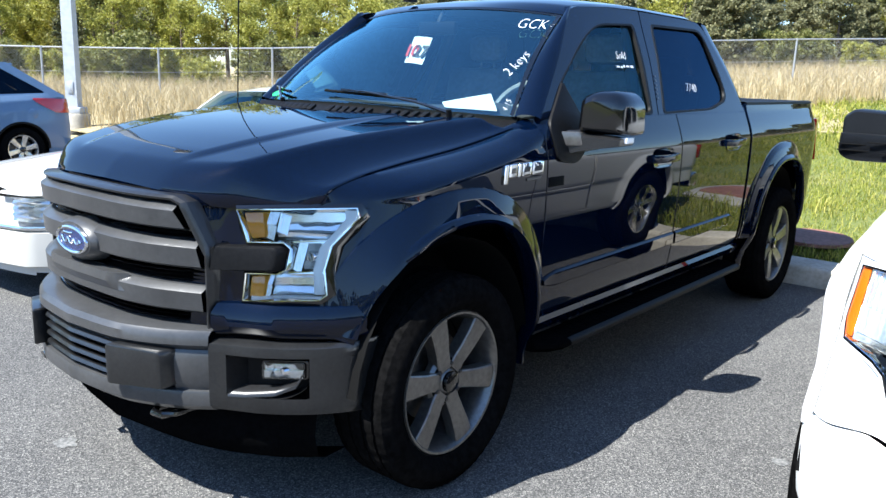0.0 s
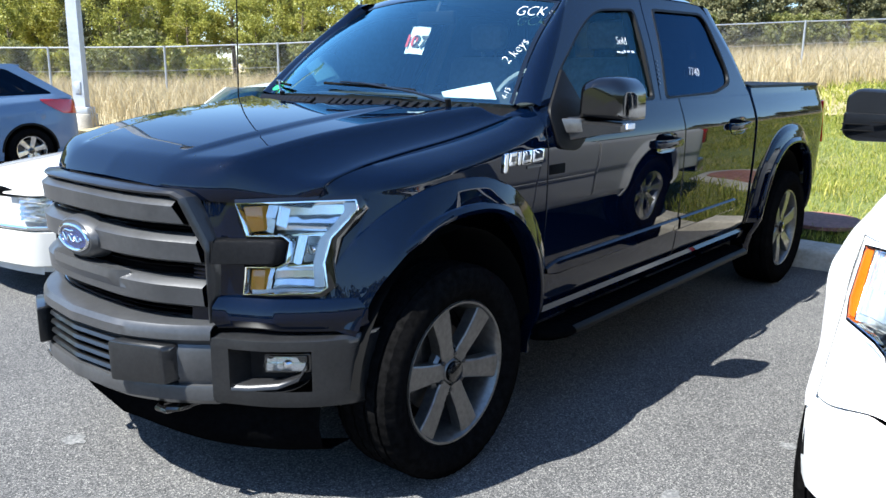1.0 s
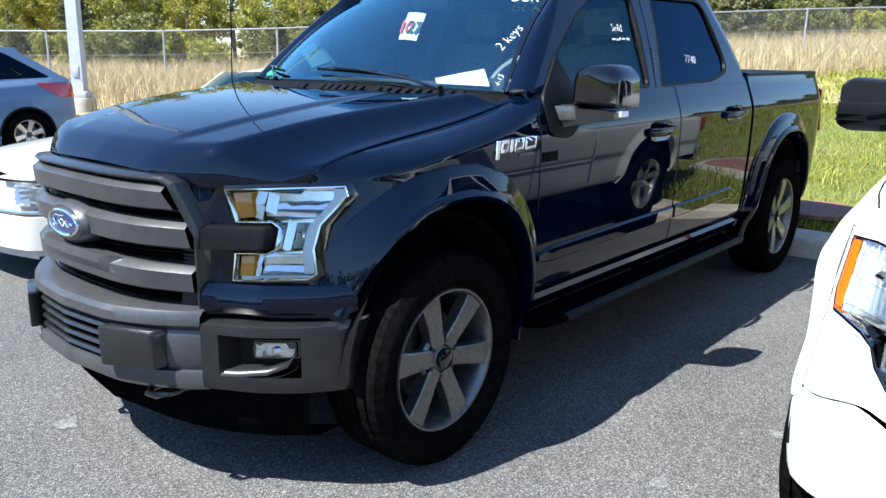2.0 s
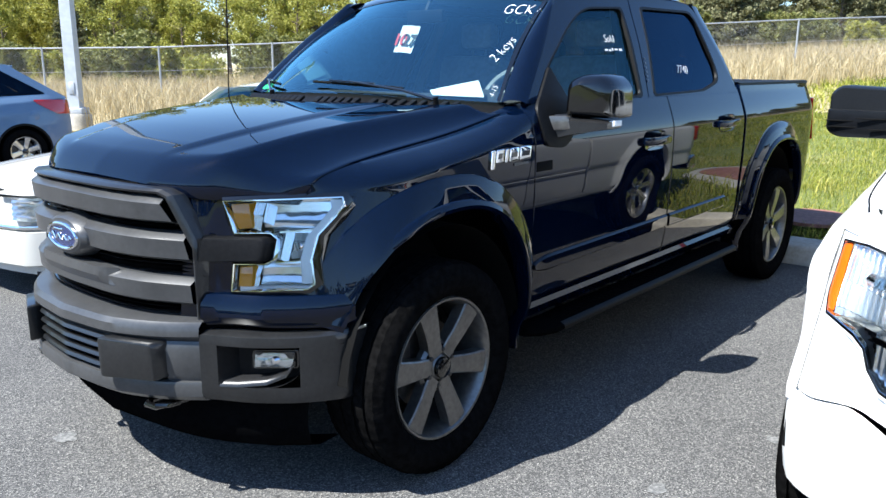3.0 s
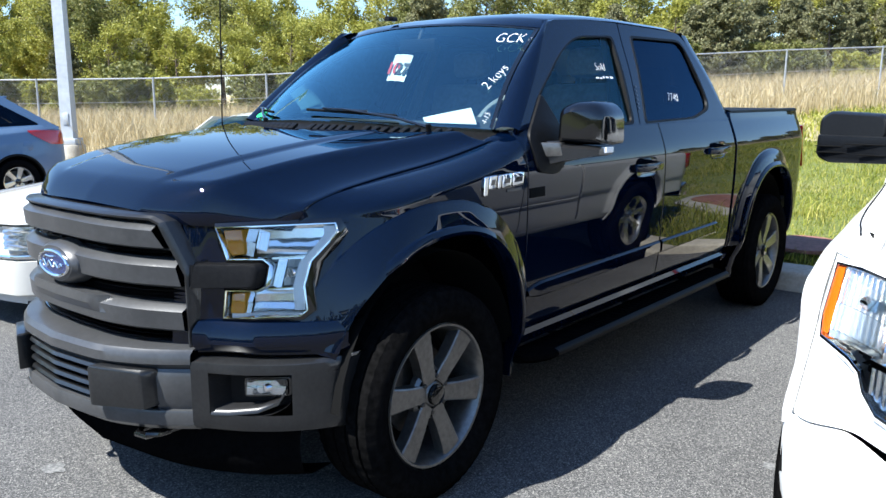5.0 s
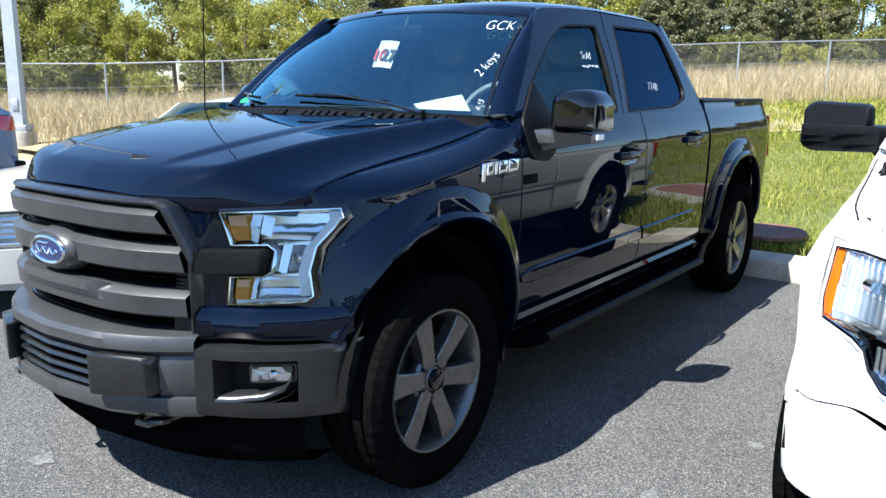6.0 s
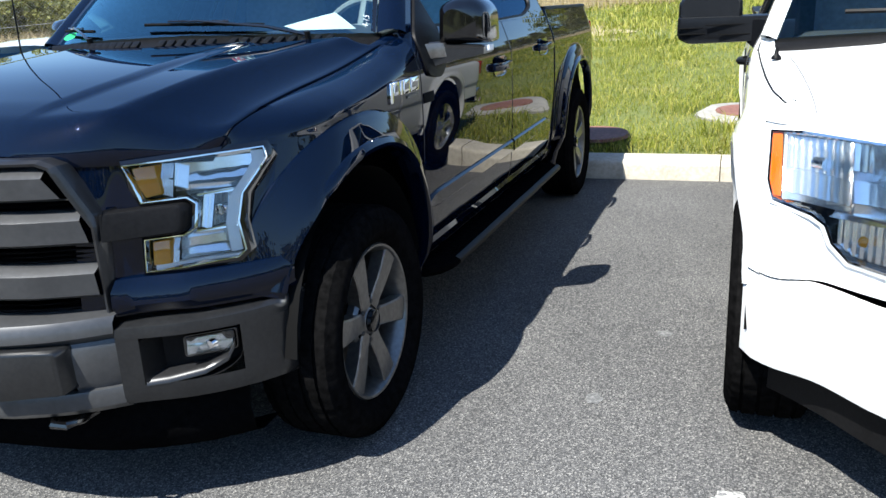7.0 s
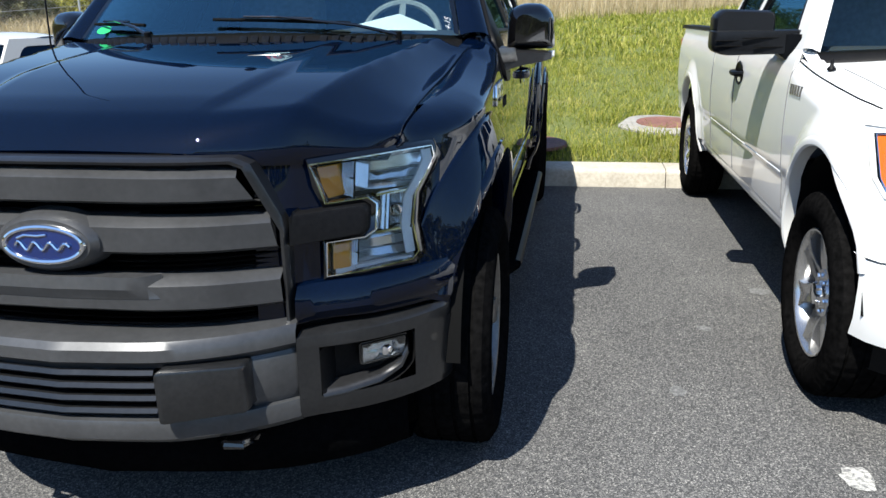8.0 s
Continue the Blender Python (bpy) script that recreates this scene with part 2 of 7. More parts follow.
def finish(bm, sharp=38):
    bmesh.ops.recalc_face_normals(bm, faces=bm.faces)
    lim = radians(sharp)
    for f in bm.faces:
        f.smooth = True
    for e in bm.edges:
        e.smooth = not (len(e.link_faces) == 2 and e.calc_face_angle(0) > lim)
    return bm


def grid(rows, closed=False, wrap=False, bm=None):
    """Faces between rows of points. closed: each row is a ring; wrap: the last row meets the first."""
    bm = bm or bmesh.new()
    vs = [[bm.verts.new(p) for p in row] for row in rows]
    n = len(vs[0])
    for i in range(len(vs) if wrap else len(vs) - 1):
        a, b = vs[i], vs[(i + 1) % len(vs)]
        for j in range(n if closed else n - 1):
            k = (j + 1) % n
            try:
                bm.faces.new((a[j], a[k], b[k], b[j]))
            except ValueError:
                pass
    return bm


def cap(bm, ring):
    try:
        bm.faces.new(ring)
    except ValueError:
        pass


def loft(rings, ends=True, bm=None):
    bm = bm or bmesh.new()
    vs = [[bm.verts.new(p) for p in r] for r in rings]
    n = len(vs[0])
    for a, b in zip(vs, vs[1:]):
        for j in range(n):
            bm.faces.new((a[j], a[(j + 1) % n], b[(j + 1) % n], b[j]))
    if ends:
        cap(bm, vs[0])
        cap(bm, vs[-1][::-1])
    return bm


def lathe(profile, segs, centre=(0, 0, 0), cut=None):
    """Turns (x, r) pairs round the x axis."""
    rows = []
    for i in range(segs):
        a = 2 * math.pi * i / segs
        row = []
        for k, (x, r) in enumerate(profile):
            rr = r + (cut(i, k) if cut else 0.0)
            row.append((centre[0] + x, centre[1] + rr * math.cos(a), centre[2] + rr * math.sin(a)))
        rows.append(row)
    return grid(rows, wrap=True)


def tube(path, radius, segs=8, bm=None, taper=1.0):
    rings = []
    path = [Vector(p) for p in path]
    side = Vector((0.31, 0.77, 0.55))
    for i, p in enumerate(path):
        d = (path[min(i + 1, len(path) - 1)] - path[max(i - 1, 0)]).normalized()
        u = d.cross(side)
        if u.length < 0.05:
            u = d.cross(Vector((1, 0, 0)))
        u.normalize()
        v = d.cross(u)
        r = radius * lerp(1.0, taper, i / (len(path) - 1))
        rings.append([p + u * (r * math.cos(2 * math.pi * k / segs)) + v * (r * math.sin(2 * math.pi * k / segs)) for k in range(segs)])
    return loft(rings, True, bm)


def bevel(bm, width, segs=2, angle=25):
    edges = [e for e in bm.edges if len(e.link_faces) == 2 and e.calc_face_angle(0) > radians(angle)]
    if edges:
        bmesh.ops.bevel(bm, geom=edges, offset=width, segments=segs, profile=0.5, affect="EDGES", clamp_overlap=True)
    return bm


def block(lo, hi, round_by=0.0, bm=None):
    b = bmesh.new()
    bmesh.ops.create_cube(b, size=1.0)
    for v in b.verts:
        v.co = Vector([lerp(lo[k], hi[k], v.co[k] + 0.5) for k in range(3)])
    if round_by:
        bevel(b, round_by, 2)
    finish(b)
    if bm is None:
        return b
    me = bpy.data.meshes.new("tmp")
    b.to_mesh(me)
    b.free()
    bm.from_mesh(me)
    bpy.data.meshes.remove(me)
    return bm


def merge(bm, other):
    me = bpy.data.meshes.new("tmp")
    other.to_mesh(me)
    other.free()
    bm.from_mesh(me)
    bpy.data.meshes.remove(me)
    return bm


def prism(outline, front, back, round_by=0.0):
    """A solid over a flat outline: front(p) and back(p) give the two places of each corner."""
    bm = loft([[front(p) for p in outline], [back(p) for p in outline]])
    bmesh.ops.recalc_face_normals(bm, faces=bm.faces)
    if round_by:
        bevel(bm, round_by, 2, 40)
    bmesh.ops.triangulate(bm, faces=[f for f in bm.faces if len(f.verts) > 4])
    return finish(bm, 30)


def rounded(pts, r, n=5):
    """A closed outline with its corners rounded; r: one radius or one for each corner."""
    out = []
    count = len(pts)
    for i, p in enumerate(pts):
        p = Vector(p)
        a, b = Vector(pts[i - 1]) - p, Vector(pts[(i + 1) % count]) - p
        rr = r[i] if isinstance(r, (list, tuple)) else r
        rr = min(rr, a.length * 0.45, b.length * 0.45)
        s, e = p + a.normalized() * rr, p + b.normalized() * rr
        for k in range(n + 1):
            t = k / n
            out.append(s * (1 - t) ** 2 + p * (2 * t * (1 - t)) + e * t * t)
    return out


def panel(ys, lower, upper, fx, nz=30, fold=0.02, edge=0.004):
    """A sheet-metal panel over a stretch of y, between two heights, at x = fx(y, z), with its rim folded in."""
    ts = [0.0, edge * 2] + [k / nz for k in range(1, nz)] + [1 - edge * 2, 1.0]
    cols = []
    for y in ys:
        a, b = lower(y), upper(y)
        cols.append([(fx(y, lerp(a, b, t)), y, lerp(a, b, t)) for t in ts])
    bm = grid(cols)
    rim = [e for e in bm.edges if len(e.link_faces) == 1]
    got = bmesh.ops.extrude_edge_only(bm, edges=rim)["geom"]
    sgn = 1 if fx(ys[0], lower(ys[0])) > 0 else -1
    for v in got:
        if isinstance(v, bmesh.types.BMVert):
            v.co.x -= sgn * fold
    bmesh.ops.remove_doubles(bm, verts=bm.verts, dist=0.0004)
    bmesh.ops.recalc_face_normals(bm, faces=bm.faces)
    bevel(bm, 0.0035, 2, 60)
    return finish(bm, 34)


def spaced(a, b, n, at=()):
    """n steps from a to b, with closer ones round the places named."""
    ys = set(round(lerp(a, b, k / n), 5) for k in range(n + 1))
    for c in at:
        for k in range(-6, 7):
            y = c + 0.012 * k * abs(k) / 4
            if a < y < b:
                ys.add(round(y, 5))
    ys |= {round(a + 0.006, 5), round(b - 0.006, 5)}
    out = []
    for y in sorted(ys):
        if not out or y - out[-1] > 0.0025:
            out.append(y)
    return out


def lettering(text, size, m, mat, parent, name="writing", label="", shear=0.0, thick=0.0):
    """Words in the built-in font, as a thin mesh lying at the pose m."""
    cu = bpy.data.curves.new(name, "FONT")
    cu.body, cu.size, cu.align_x, cu.align_y, cu.shear = text, size, "CENTER", "CENTER", shear
    cu.extrude, cu.offset = 0.0006, thick
    tmp = new("tmp", cu)
    me = bpy.data.meshes.new_from_object(tmp.evaluated_get(bpy.context.evaluated_depsgraph_get()))
    bpy.data.objects.remove(tmp)
    bpy.data.curves.remove(cu)
    me.materials.clear()
    me.materials.append(mat)
    ob = new(name, me)
    ob.parent = parent
    ob.matrix_local = m
    if label:
        ob["label"] = label
    return ob


def frame_at(origin, right, up):
    """A pose whose x runs right and y up, for things that lie on a surface."""
    r = Vector(right).normalized()
    n = r.cross(Vector(up)).normalized()
    u = n.cross(r)
    m = Matrix((r, u, n)).transposed().to_4x4()
    m.translation = origin
    return m


# ---- ground, kerb, fence ----
KERB = [(-60.0, -36.0), (-20.0, 4.0), (-15.5, 5.6), (-9.0, 4.9), (-4.0, 4.24), (60.0, 4.24)]
FENCE_A, FENCE_DIR = Vector((-33.0, -5.9)), Vector((0.696, 0.717)).normalized()


def kerb_y(x):
    return float(np.interp(x, [p[0] for p in KERB], [p[1] for p in KERB]))


def lot_z(x):
    """The lot falls away gently along the row."""
    return -0.025 * max(0.0, min(10.0, -x - 1.0))


def bank(x, y):
    """Height of the land: flat lot, then a grassed bank that climbs towards the woods."""
    d = y - kerb_y(x) - 0.38
    if d <= 0:
        return 0.0
    side = min(1.0, max(0.12, (x + 24) / 13))
    d = min(d, 70)
    rise = 0.058 * d if d < 24 else 0.058 * 24 + (d - 24) * 0.05
    return 0.14 * step(-0.02, 0.1, d) + rise * side + 0.03 * noise.noise((x * 0.5, y * 0.5, 0))


xs = sorted(set([-900, -400, -200, -120, -80] + list(np.arange(-60, 60.1, 1.5).round(2)) + [80, 120, 200, 400, 900]))
ys = sorted(set([-900, -300, -100, -50] + list(np.arange(-30, 3, 3.0)) + list(np.arange(3.0, 40, 0.8).round(2)) + list(range(42, 80, 5)) + [90, 120, 200, 400, 900]))
rows = []
for y in ys:
    rows.append([(x, y, (bank(x, y) if y > kerb_y(x) + 0.38 else lot_z(x) - 0.02)) for x in xs])
gbm = finish(grid(rows), 180)
ground = part("ground", gbm, SOIL)
tagged(ground, "sunlit rough lawn and meadow ground climbing to woods", "ground", kind="structure")

# the paved lot ends at the kerb
lot_x = [-20.0, -15.5, -11.0, -9.0, -4.0, -1.0, 4.0, 10.0, 60.0]
bm = grid([[(x, y, lot_z(x)) for x in [-60.0 if y < -30 else -20.0] + lot_x[1:]] for y in (-36.0, -20.0, -6.0, 0.0)])
bm2 = grid([[(x, lerp(0.0, kerb_y(x) + 0.02, t), lot_z(x)) for x in lot_x] for t in (0.0, 0.5, 1.0)])
merge(bm, bm2)
bmesh.ops.remove_doubles(bm, verts=bm.verts, dist=0.001)
pavement = part("pavement", finish(bm), ASPHALT)
tagged(pavement, "worn grey asphalt of a parking lot", "asphalt", kind="structure")

# concrete kerb, cast in lengths
kerb = new("kerb")
tagged(kerb, "pale concrete kerb along the parking lot's edge", "kerb", kind="structure")
prof = rounded([(0.0, -0.05), (0.015, 0.148), (0.36, 0.155), (0.37, -0.05)], [0.0, 0.035, 0.02, 0.0], 4)
line = [Vector((*p, 0)) for p in KERB[1:5]] + [Vector((14.0, 4.24, 0)), Vector((26.0, 4.24, 0))]
for a, b in zip(line, line[1:]):
    n = max(1, round((b - a).length / 3.05))
    d = (b - a).normalized()
    out = Vector((-d.y, d.x, 0))
    for k in range(n):
        p, q = a.lerp(b, k / n) + d * 0.004, a.lerp(b, (k + 1) / n) - d * 0.004
        rings = []
        for t in (0.0, 0.35, 0.7, 1.0):
            c = p.lerp(q, t)
            rings.append([c + out * u + Vector((0, 0, lot_z(c.x) + z + 0.004 * noise.noise((c.x, c.y, u * 9)))) for u, z in prof])
        part("kerb_stone", finish(loft(rings)), CONCRETE, kerb)

# pale worn spots and seal marks on the paving
def stain(x, y, rx, ry, mat, seed, h=0.003):
    bm = bmesh.new()
    c = bm.verts.new((x, y, h + 0.002))
    ring = []
    for k in range(28):
        a = 2 * math.pi * k / 28
        r = 1 + 0.45 * noise.noise((math.cos(a) * 1.7, math.sin(a) * 1.7, seed))
        ring.append(bm.verts.new((x + rx * r * math.cos(a), y + ry * r * math.sin(a), h)))
    for k in range(28):
        bm.faces.new((c, ring[k], ring[(k + 1) % 28]))
    return part("paint_spot", finish(bm), mat, pavement)


SPOT = material("worn_paint", (0.3, 0.3, 0.28), 0.9)
_f = ramp(SPOT, noise_tex(SPOT, 60, 5, 0.7), [(0.38, (0.12, 0.12, 0.12)), (0.58, (0.5, 0.49, 0.45))])
wire(SPOT, _f, shader(SPOT).inputs["Base Color"])
bump(SPOT, noise_tex(SPOT, 200, 3), 0.6, 0.004)
stain(2.15, -0.17, 0.05, 0.07, SPOT, 1.0)
OLD_SPOT = material("faded_paint", (0.16, 0.16, 0.155), 0.9)
wire(OLD_SPOT, ramp(OLD_SPOT, noise_tex(OLD_SPOT, 70, 5, 0.7), [(0.42, (0.09, 0.09, 0.09)), (0.66, (0.22, 0.22, 0.21))]), shader(OLD_SPOT).inputs["Base Color"])
stain(-0.36, -0.82, 0.05, 0.04, OLD_SPOT, 2.0)
stain(1.86, 1.06, 0.035, 0.03, OLD_SPOT, 3.0)
stain(1.66, 0.38, 0.03, 0.05, OLD_SPOT, 4.0)
stain(2.22, 1.62, 0.06, 0.05, OLD_SPOT, 5.0)

# storm drain slabs with iron lids in the grass
def disc(profile, segs, wob=0.0):
    """Turns (z, r) pairs round the z axis, with an uneven edge."""
    bm = lathe(profile, segs)
    for v in bm.verts:
        a = math.atan2(v.co.z, v.co.y)
        k = 1 + wob * noise.noise((math.cos(a) * 1.5, math.sin(a) * 1.5, 2.0))
        v.co = Vector((v.co.y * k, v.co.z * k, v.co.x))
    return finish(bm)


def drain(x, y, r, collar):
    z = bank(x, y)
    t = thing("storm_drain", "low weathered drain with a rusty round lid in grass", "storm drain", pose(x, y, z - 0.035, 3, 0, 12), "storm drains")
    if collar:
        part("slab", disc([(-0.1, 0.0), (-0.1, r), (0.05, r), (0.075, r - 0.04), (0.08, 0.0)], 26, 0.2), SLAB, t, "rough concrete collar")
    part("lid", disc([(0.07, 0.0), (0.088, 0.0), (0.09, 0.26), (0.088, 0.31), (0.06, 0.32)], 40), RUST, t, "rusty iron lid")
    return t


drain(2.2, 6.35, 0.5, True)
drain(0.85, 5.2, 0.3, False)

# chain-link fence
fence = thing("chain_link_fence", "galvanised chain-link fence along the grass bank", "fence")
FENCE_H, SPAN, COUNT = 1.66, 3.05, 26


def fence_at(s):
    p = FENCE_A + FENCE_DIR * s
    return Vector((p.x, p.y, bank(p.x, p.y)))


S0 = 22.2 - 3.05 * 3
posts = [S0 + SPAN * k for k in range(COUNT)]
post_mesh = None
for s in posts:
    p = fence_at(s)
    if post_mesh is None:
        ob = part("post", finish(tube([(0, 0, -0.1), (0, 0, 0.8), (0, 0, FENCE_H + 0.03)], 0.03, 10)), GALV, fence)
        post_mesh = ob.data
    else:
        ob = new("post", post_mesh)
        ob.parent = fence
    ob.location = p
bases = [fence_at(s) for s in posts]
part("top_rail", finish(tube([b + Vector((0, 0, FENCE_H)) for b in bases], 0.021, 8)), GALV, fence)
part("tension_wire", finish(tube([b + Vector((0, 0, FENCE_H * 0.62)) for b in bases], 0.006, 5)), GALV, fence)
verts, faces = [], []
side = Vector((-FENCE_DIR.y, FENCE_DIR.x, 0)) * 0.0022


def height_at(s):
    k = min(COUNT - 2, max(0, int((s - posts[0]) / SPAN)))
    return bases[k].lerp(bases[k + 1], (s - posts[k]) / SPAN)


s = posts[0]
while s < posts[-1] - 2:
    for a, b in ((s, s + FENCE_H), (s + FENCE_H, s)):
        p0, p1 = height_at(a) + Vector((0, 0, 0.03)), height_at(b) + Vector((0, 0, FENCE_H - 0.01))
        w = Vector((FENCE_DIR.x, FENCE_DIR.y, 0)) * 0.0026
        n = len(verts)
        for c in (p0, p1):
            verts += [c + w, c - w * 0.6 + side, c - w * 0.6 - side]
        faces += [(n, n + 1, n + 4, n + 3), (n + 1, n + 2, n + 5, n + 4), (n + 2, n, n + 3, n + 5)]
    s += 0.075
net = arrays("wire_mesh", verts, faces, GALV, fence)
net["kind"] = "stuff"

# lamp pole on its concrete footing, at the lot's far edge
lp = thing("lamp_pole", "tall grey square steel light pole on a concrete footing", "lamp pole", pose(-14.4, 6.1, -0.1, 0, 0, 40))
ft = lathe([(-0.1, 0.0), (-0.1, 0.3), (0.5, 0.3), (0.53, 0.28), (0.53, 0.0)], 28)
for v in ft.verts:
    v.co = Vector((v.co.y, v.co.z, v.co.x))
part("footing", finish(ft), CONCRETE, lp, "stained round concrete footing")
part("base_plate", block((-0.2, -0.2, 0.53), (0.2, 0.2, 0.66), 0.02), POLE_PAINT, lp)
part("shaft", finish(loft([[(q * 0.125 * (1 - z * 0.035), w * 0.125 * (1 - z * 0.035), z) for q, w in ((-1, -1), (1, -1), (1, 1), (-1, 1))] for z in (0.66, 2.0, 5.0, 8.5)])), POLE_PAINT, lp)
part("access_cover", block((-0.06, -0.135, 0.95), (0.06, -0.12, 1.2), 0.006), POLE_PAINT, lp)
head = block((-0.25, -0.75, 8.45), (0.25, 0.3, 8.65), 0.05)
part("lamp_head", head, POLE_PAINT, lp)


# ---- grass ----
def blades(name, pts, height, width, lean, mat, seed, label, category):
    """One thin bent triangle pair for each root."""
    rng = np.random.RandomState(seed)
    n = len(pts)
    h = height[0] + (height[1] - height[0]) * rng.rand(n) ** 1.5
    a = rng.rand(n) * 2 * np.pi
    b = rng.rand(n) * 2 * np.pi
    tilt = lean * (0.3 + rng.rand(n))
    w = width * (0.6 + 0.8 * rng.rand(n))
    r = np.stack([np.cos(a) * w / 2, np.sin(a) * w / 2, np.zeros(n)], 1)
    mid = pts + np.stack([np.cos(b) * tilt * h * 0.25, np.sin(b) * tilt * h * 0.25, h * 0.55], 1)
    tip = pts + np.stack([np.cos(b) * tilt * h, np.sin(b) * tilt * h, h * (1 - 0.25 * tilt)], 1)
    v = np.stack([pts - r, pts + r, mid + r * 0.75, mid - r * 0.75, tip], 1).reshape(-1, 3)
    k = np.arange(n)[:, None] * 5
    faces = np.concatenate([k + np.array([[0, 1, 2]]), k + np.array([[0, 2, 3]]), k + np.array([[3, 2, 4]])])
    ob = arrays(name, v, faces, mat)
    return tagged(ob, label, category, kind="stuff")


def roots(n, x0, x1, y0, y1, seed, keep=None, power=1.0):
    rng = np.random.RandomState(seed)
    out = []
    while len(out) < n:
        x, t = x0 + (x1 - x0) * rng.rand(), rng.rand() ** power
        y = kerb_y(x) + 0.36 + y0 + (y1 - y0) * t
        if keep is None or keep(x, y):
            out.append((x, y, bank(x, y) - 0.01))
    return np.array(out)


def off_fence(x, y):
    """Distance behind the fence line (plus: woods' side)."""
    q = Vector((x, y)) - FENCE_A
    return q.y * FENCE_DIR.x - q.x * FENCE_DIR.y


def clumpy(x, y):
    return noise.noise((x * 0.9, y * 0.9, 3.0)) + 0.5 * noise.noise((x * 3.1, y * 3.1, 7.0)) > random.uniform(-0.75, 0.35)


def on_slab(x, y):
    return math.hypot(x - 2.2, y - 6.35) < 0.52 or math.hypot(x - 0.85, y - 5.2) < 0.3


blades("lawn_grass", roots(130000, -6, 9, 0.02, 9.0, 11, lambda x, y: not on_slab(x, y) and clumpy(x, y), 1.15), (0.025, 0.12), 0.0075, 0.9, LAWN_BLADE, 1, "bright green unmown spring grass on the bank", "grass")
blades("far_lawn_grass", roots(60000, -16, 24, 8.0, 24.0, 12, lambda x, y: off_fence(x, y) < -1.0 and clumpy(x, y)), (0.06, 0.26), 0.024, 0.8, LAWN_BLADE, 2, "bright green rough grass below the fence", "grass")
blades("grass_tufts", roots(9000, -6, 9, 0.05, 14.0, 13, lambda x, y: not on_slab(x, y) and noise.noise((x * 1.3, y * 1.3, 9.0)) > 0.28), (0.12, 0.28), 0.009, 0.9, LAWN_BLADE, 3, "taller green grass tufts on the bank", "grass")
blades("kerb_weeds", roots(700, -3, 9, -0.02, 0.12, 14, lambda x, y: noise.noise((x * 2.3, 1.0, 4.0)) > 0.05), (0.04, 0.12), 0.01, 1.0, LAWN_BLADE, 4, "small green weeds along the kerb", "weeds")


def straw_zone(x, y):
    d = off_fence(x, y)
    near = -4.5 - 9.0 * step(-4.0, -9.0, x) if x < -4.0 else -4.5
    return d > near + 2.5 * noise.noise((x * 0.25, y * 0.25, 5.0)) and d < 13 and noise.noise((x * 0.5, y * 0.5, 2.0)) > random.uniform(-0.8, 0.2)


blades("dry_grass", roots(110000, -40, 34, 0.3, 40.0, 15, straw_zone), (0.45, 1.15), 0.016, 0.5, DRY_BLADE, 5, "tall pale straw-coloured dry grass along the fence", "dry grass")
meadow_rows = []
for s in np.arange(-20, 110, 2.0):
    row = []
    for d in ((-9.0, -7.5, -6.0, -4.5, -3.0, -1.5, 0.0) if s < 40 else (-2.5, -2.0, -1.5, -1.1, -0.8, -0.4, 0.0)) + (1.5, 3.0, 6.0, 10.0, 16.0):
        p = FENCE_A + FENCE_DIR * float(s) + Vector((-FENCE_DIR.y, FENCE_DIR.x)) * (d + (0.8 * noise.noise((s * 0.3, 1, 1)) if d < 0 else 0))
        p.y = max(p.y, kerb_y(p.x) + 0.42)
        row.append((p.x, p.y, bank(p.x, p.y) + 0.02))
    meadow_rows.append(row)
tagged(part("meadow_ground", finish(grid(meadow_rows), 180), MEADOW), "matted dry straw ground along the fence", "meadow", kind="structure")


# ---- woods ----
def leaf_cloud(centres, radii, per, size, seed, flat=1.0, droop=0.0):
    rng = np.random.RandomState(seed)
    n = len(centres) * per
    d = rng.normal(size=(n, 3))
    d /= np.linalg.norm(d, axis=1)[:, None]
    r = rng.rand(n, 1) ** 0.45
    p = np.repeat(np.asarray(centres), per, 0) + d * r * np.repeat(np.asarray(radii), per, 0)[:, None] * np.array([1, 1, flat])
    u = rng.normal(size=(n, 3))
    u[:, 2] -= droop
    u /= np.linalg.norm(u, axis=1)[:, None]
    w = np.cross(u, rng.normal(size=(n, 3)))
    w /= np.linalg.norm(w, axis=1)[:, None]
    s = size * (0.6 + 0.8 * rng.rand(n, 1))
    v = np.stack([p - u * s * 0.5, p + w * s * 0.28, p + u * s * 0.6, p - w * s * 0.28], 1).reshape(-1, 3)
    return v, np.arange(n * 4).reshape(-1, 4)


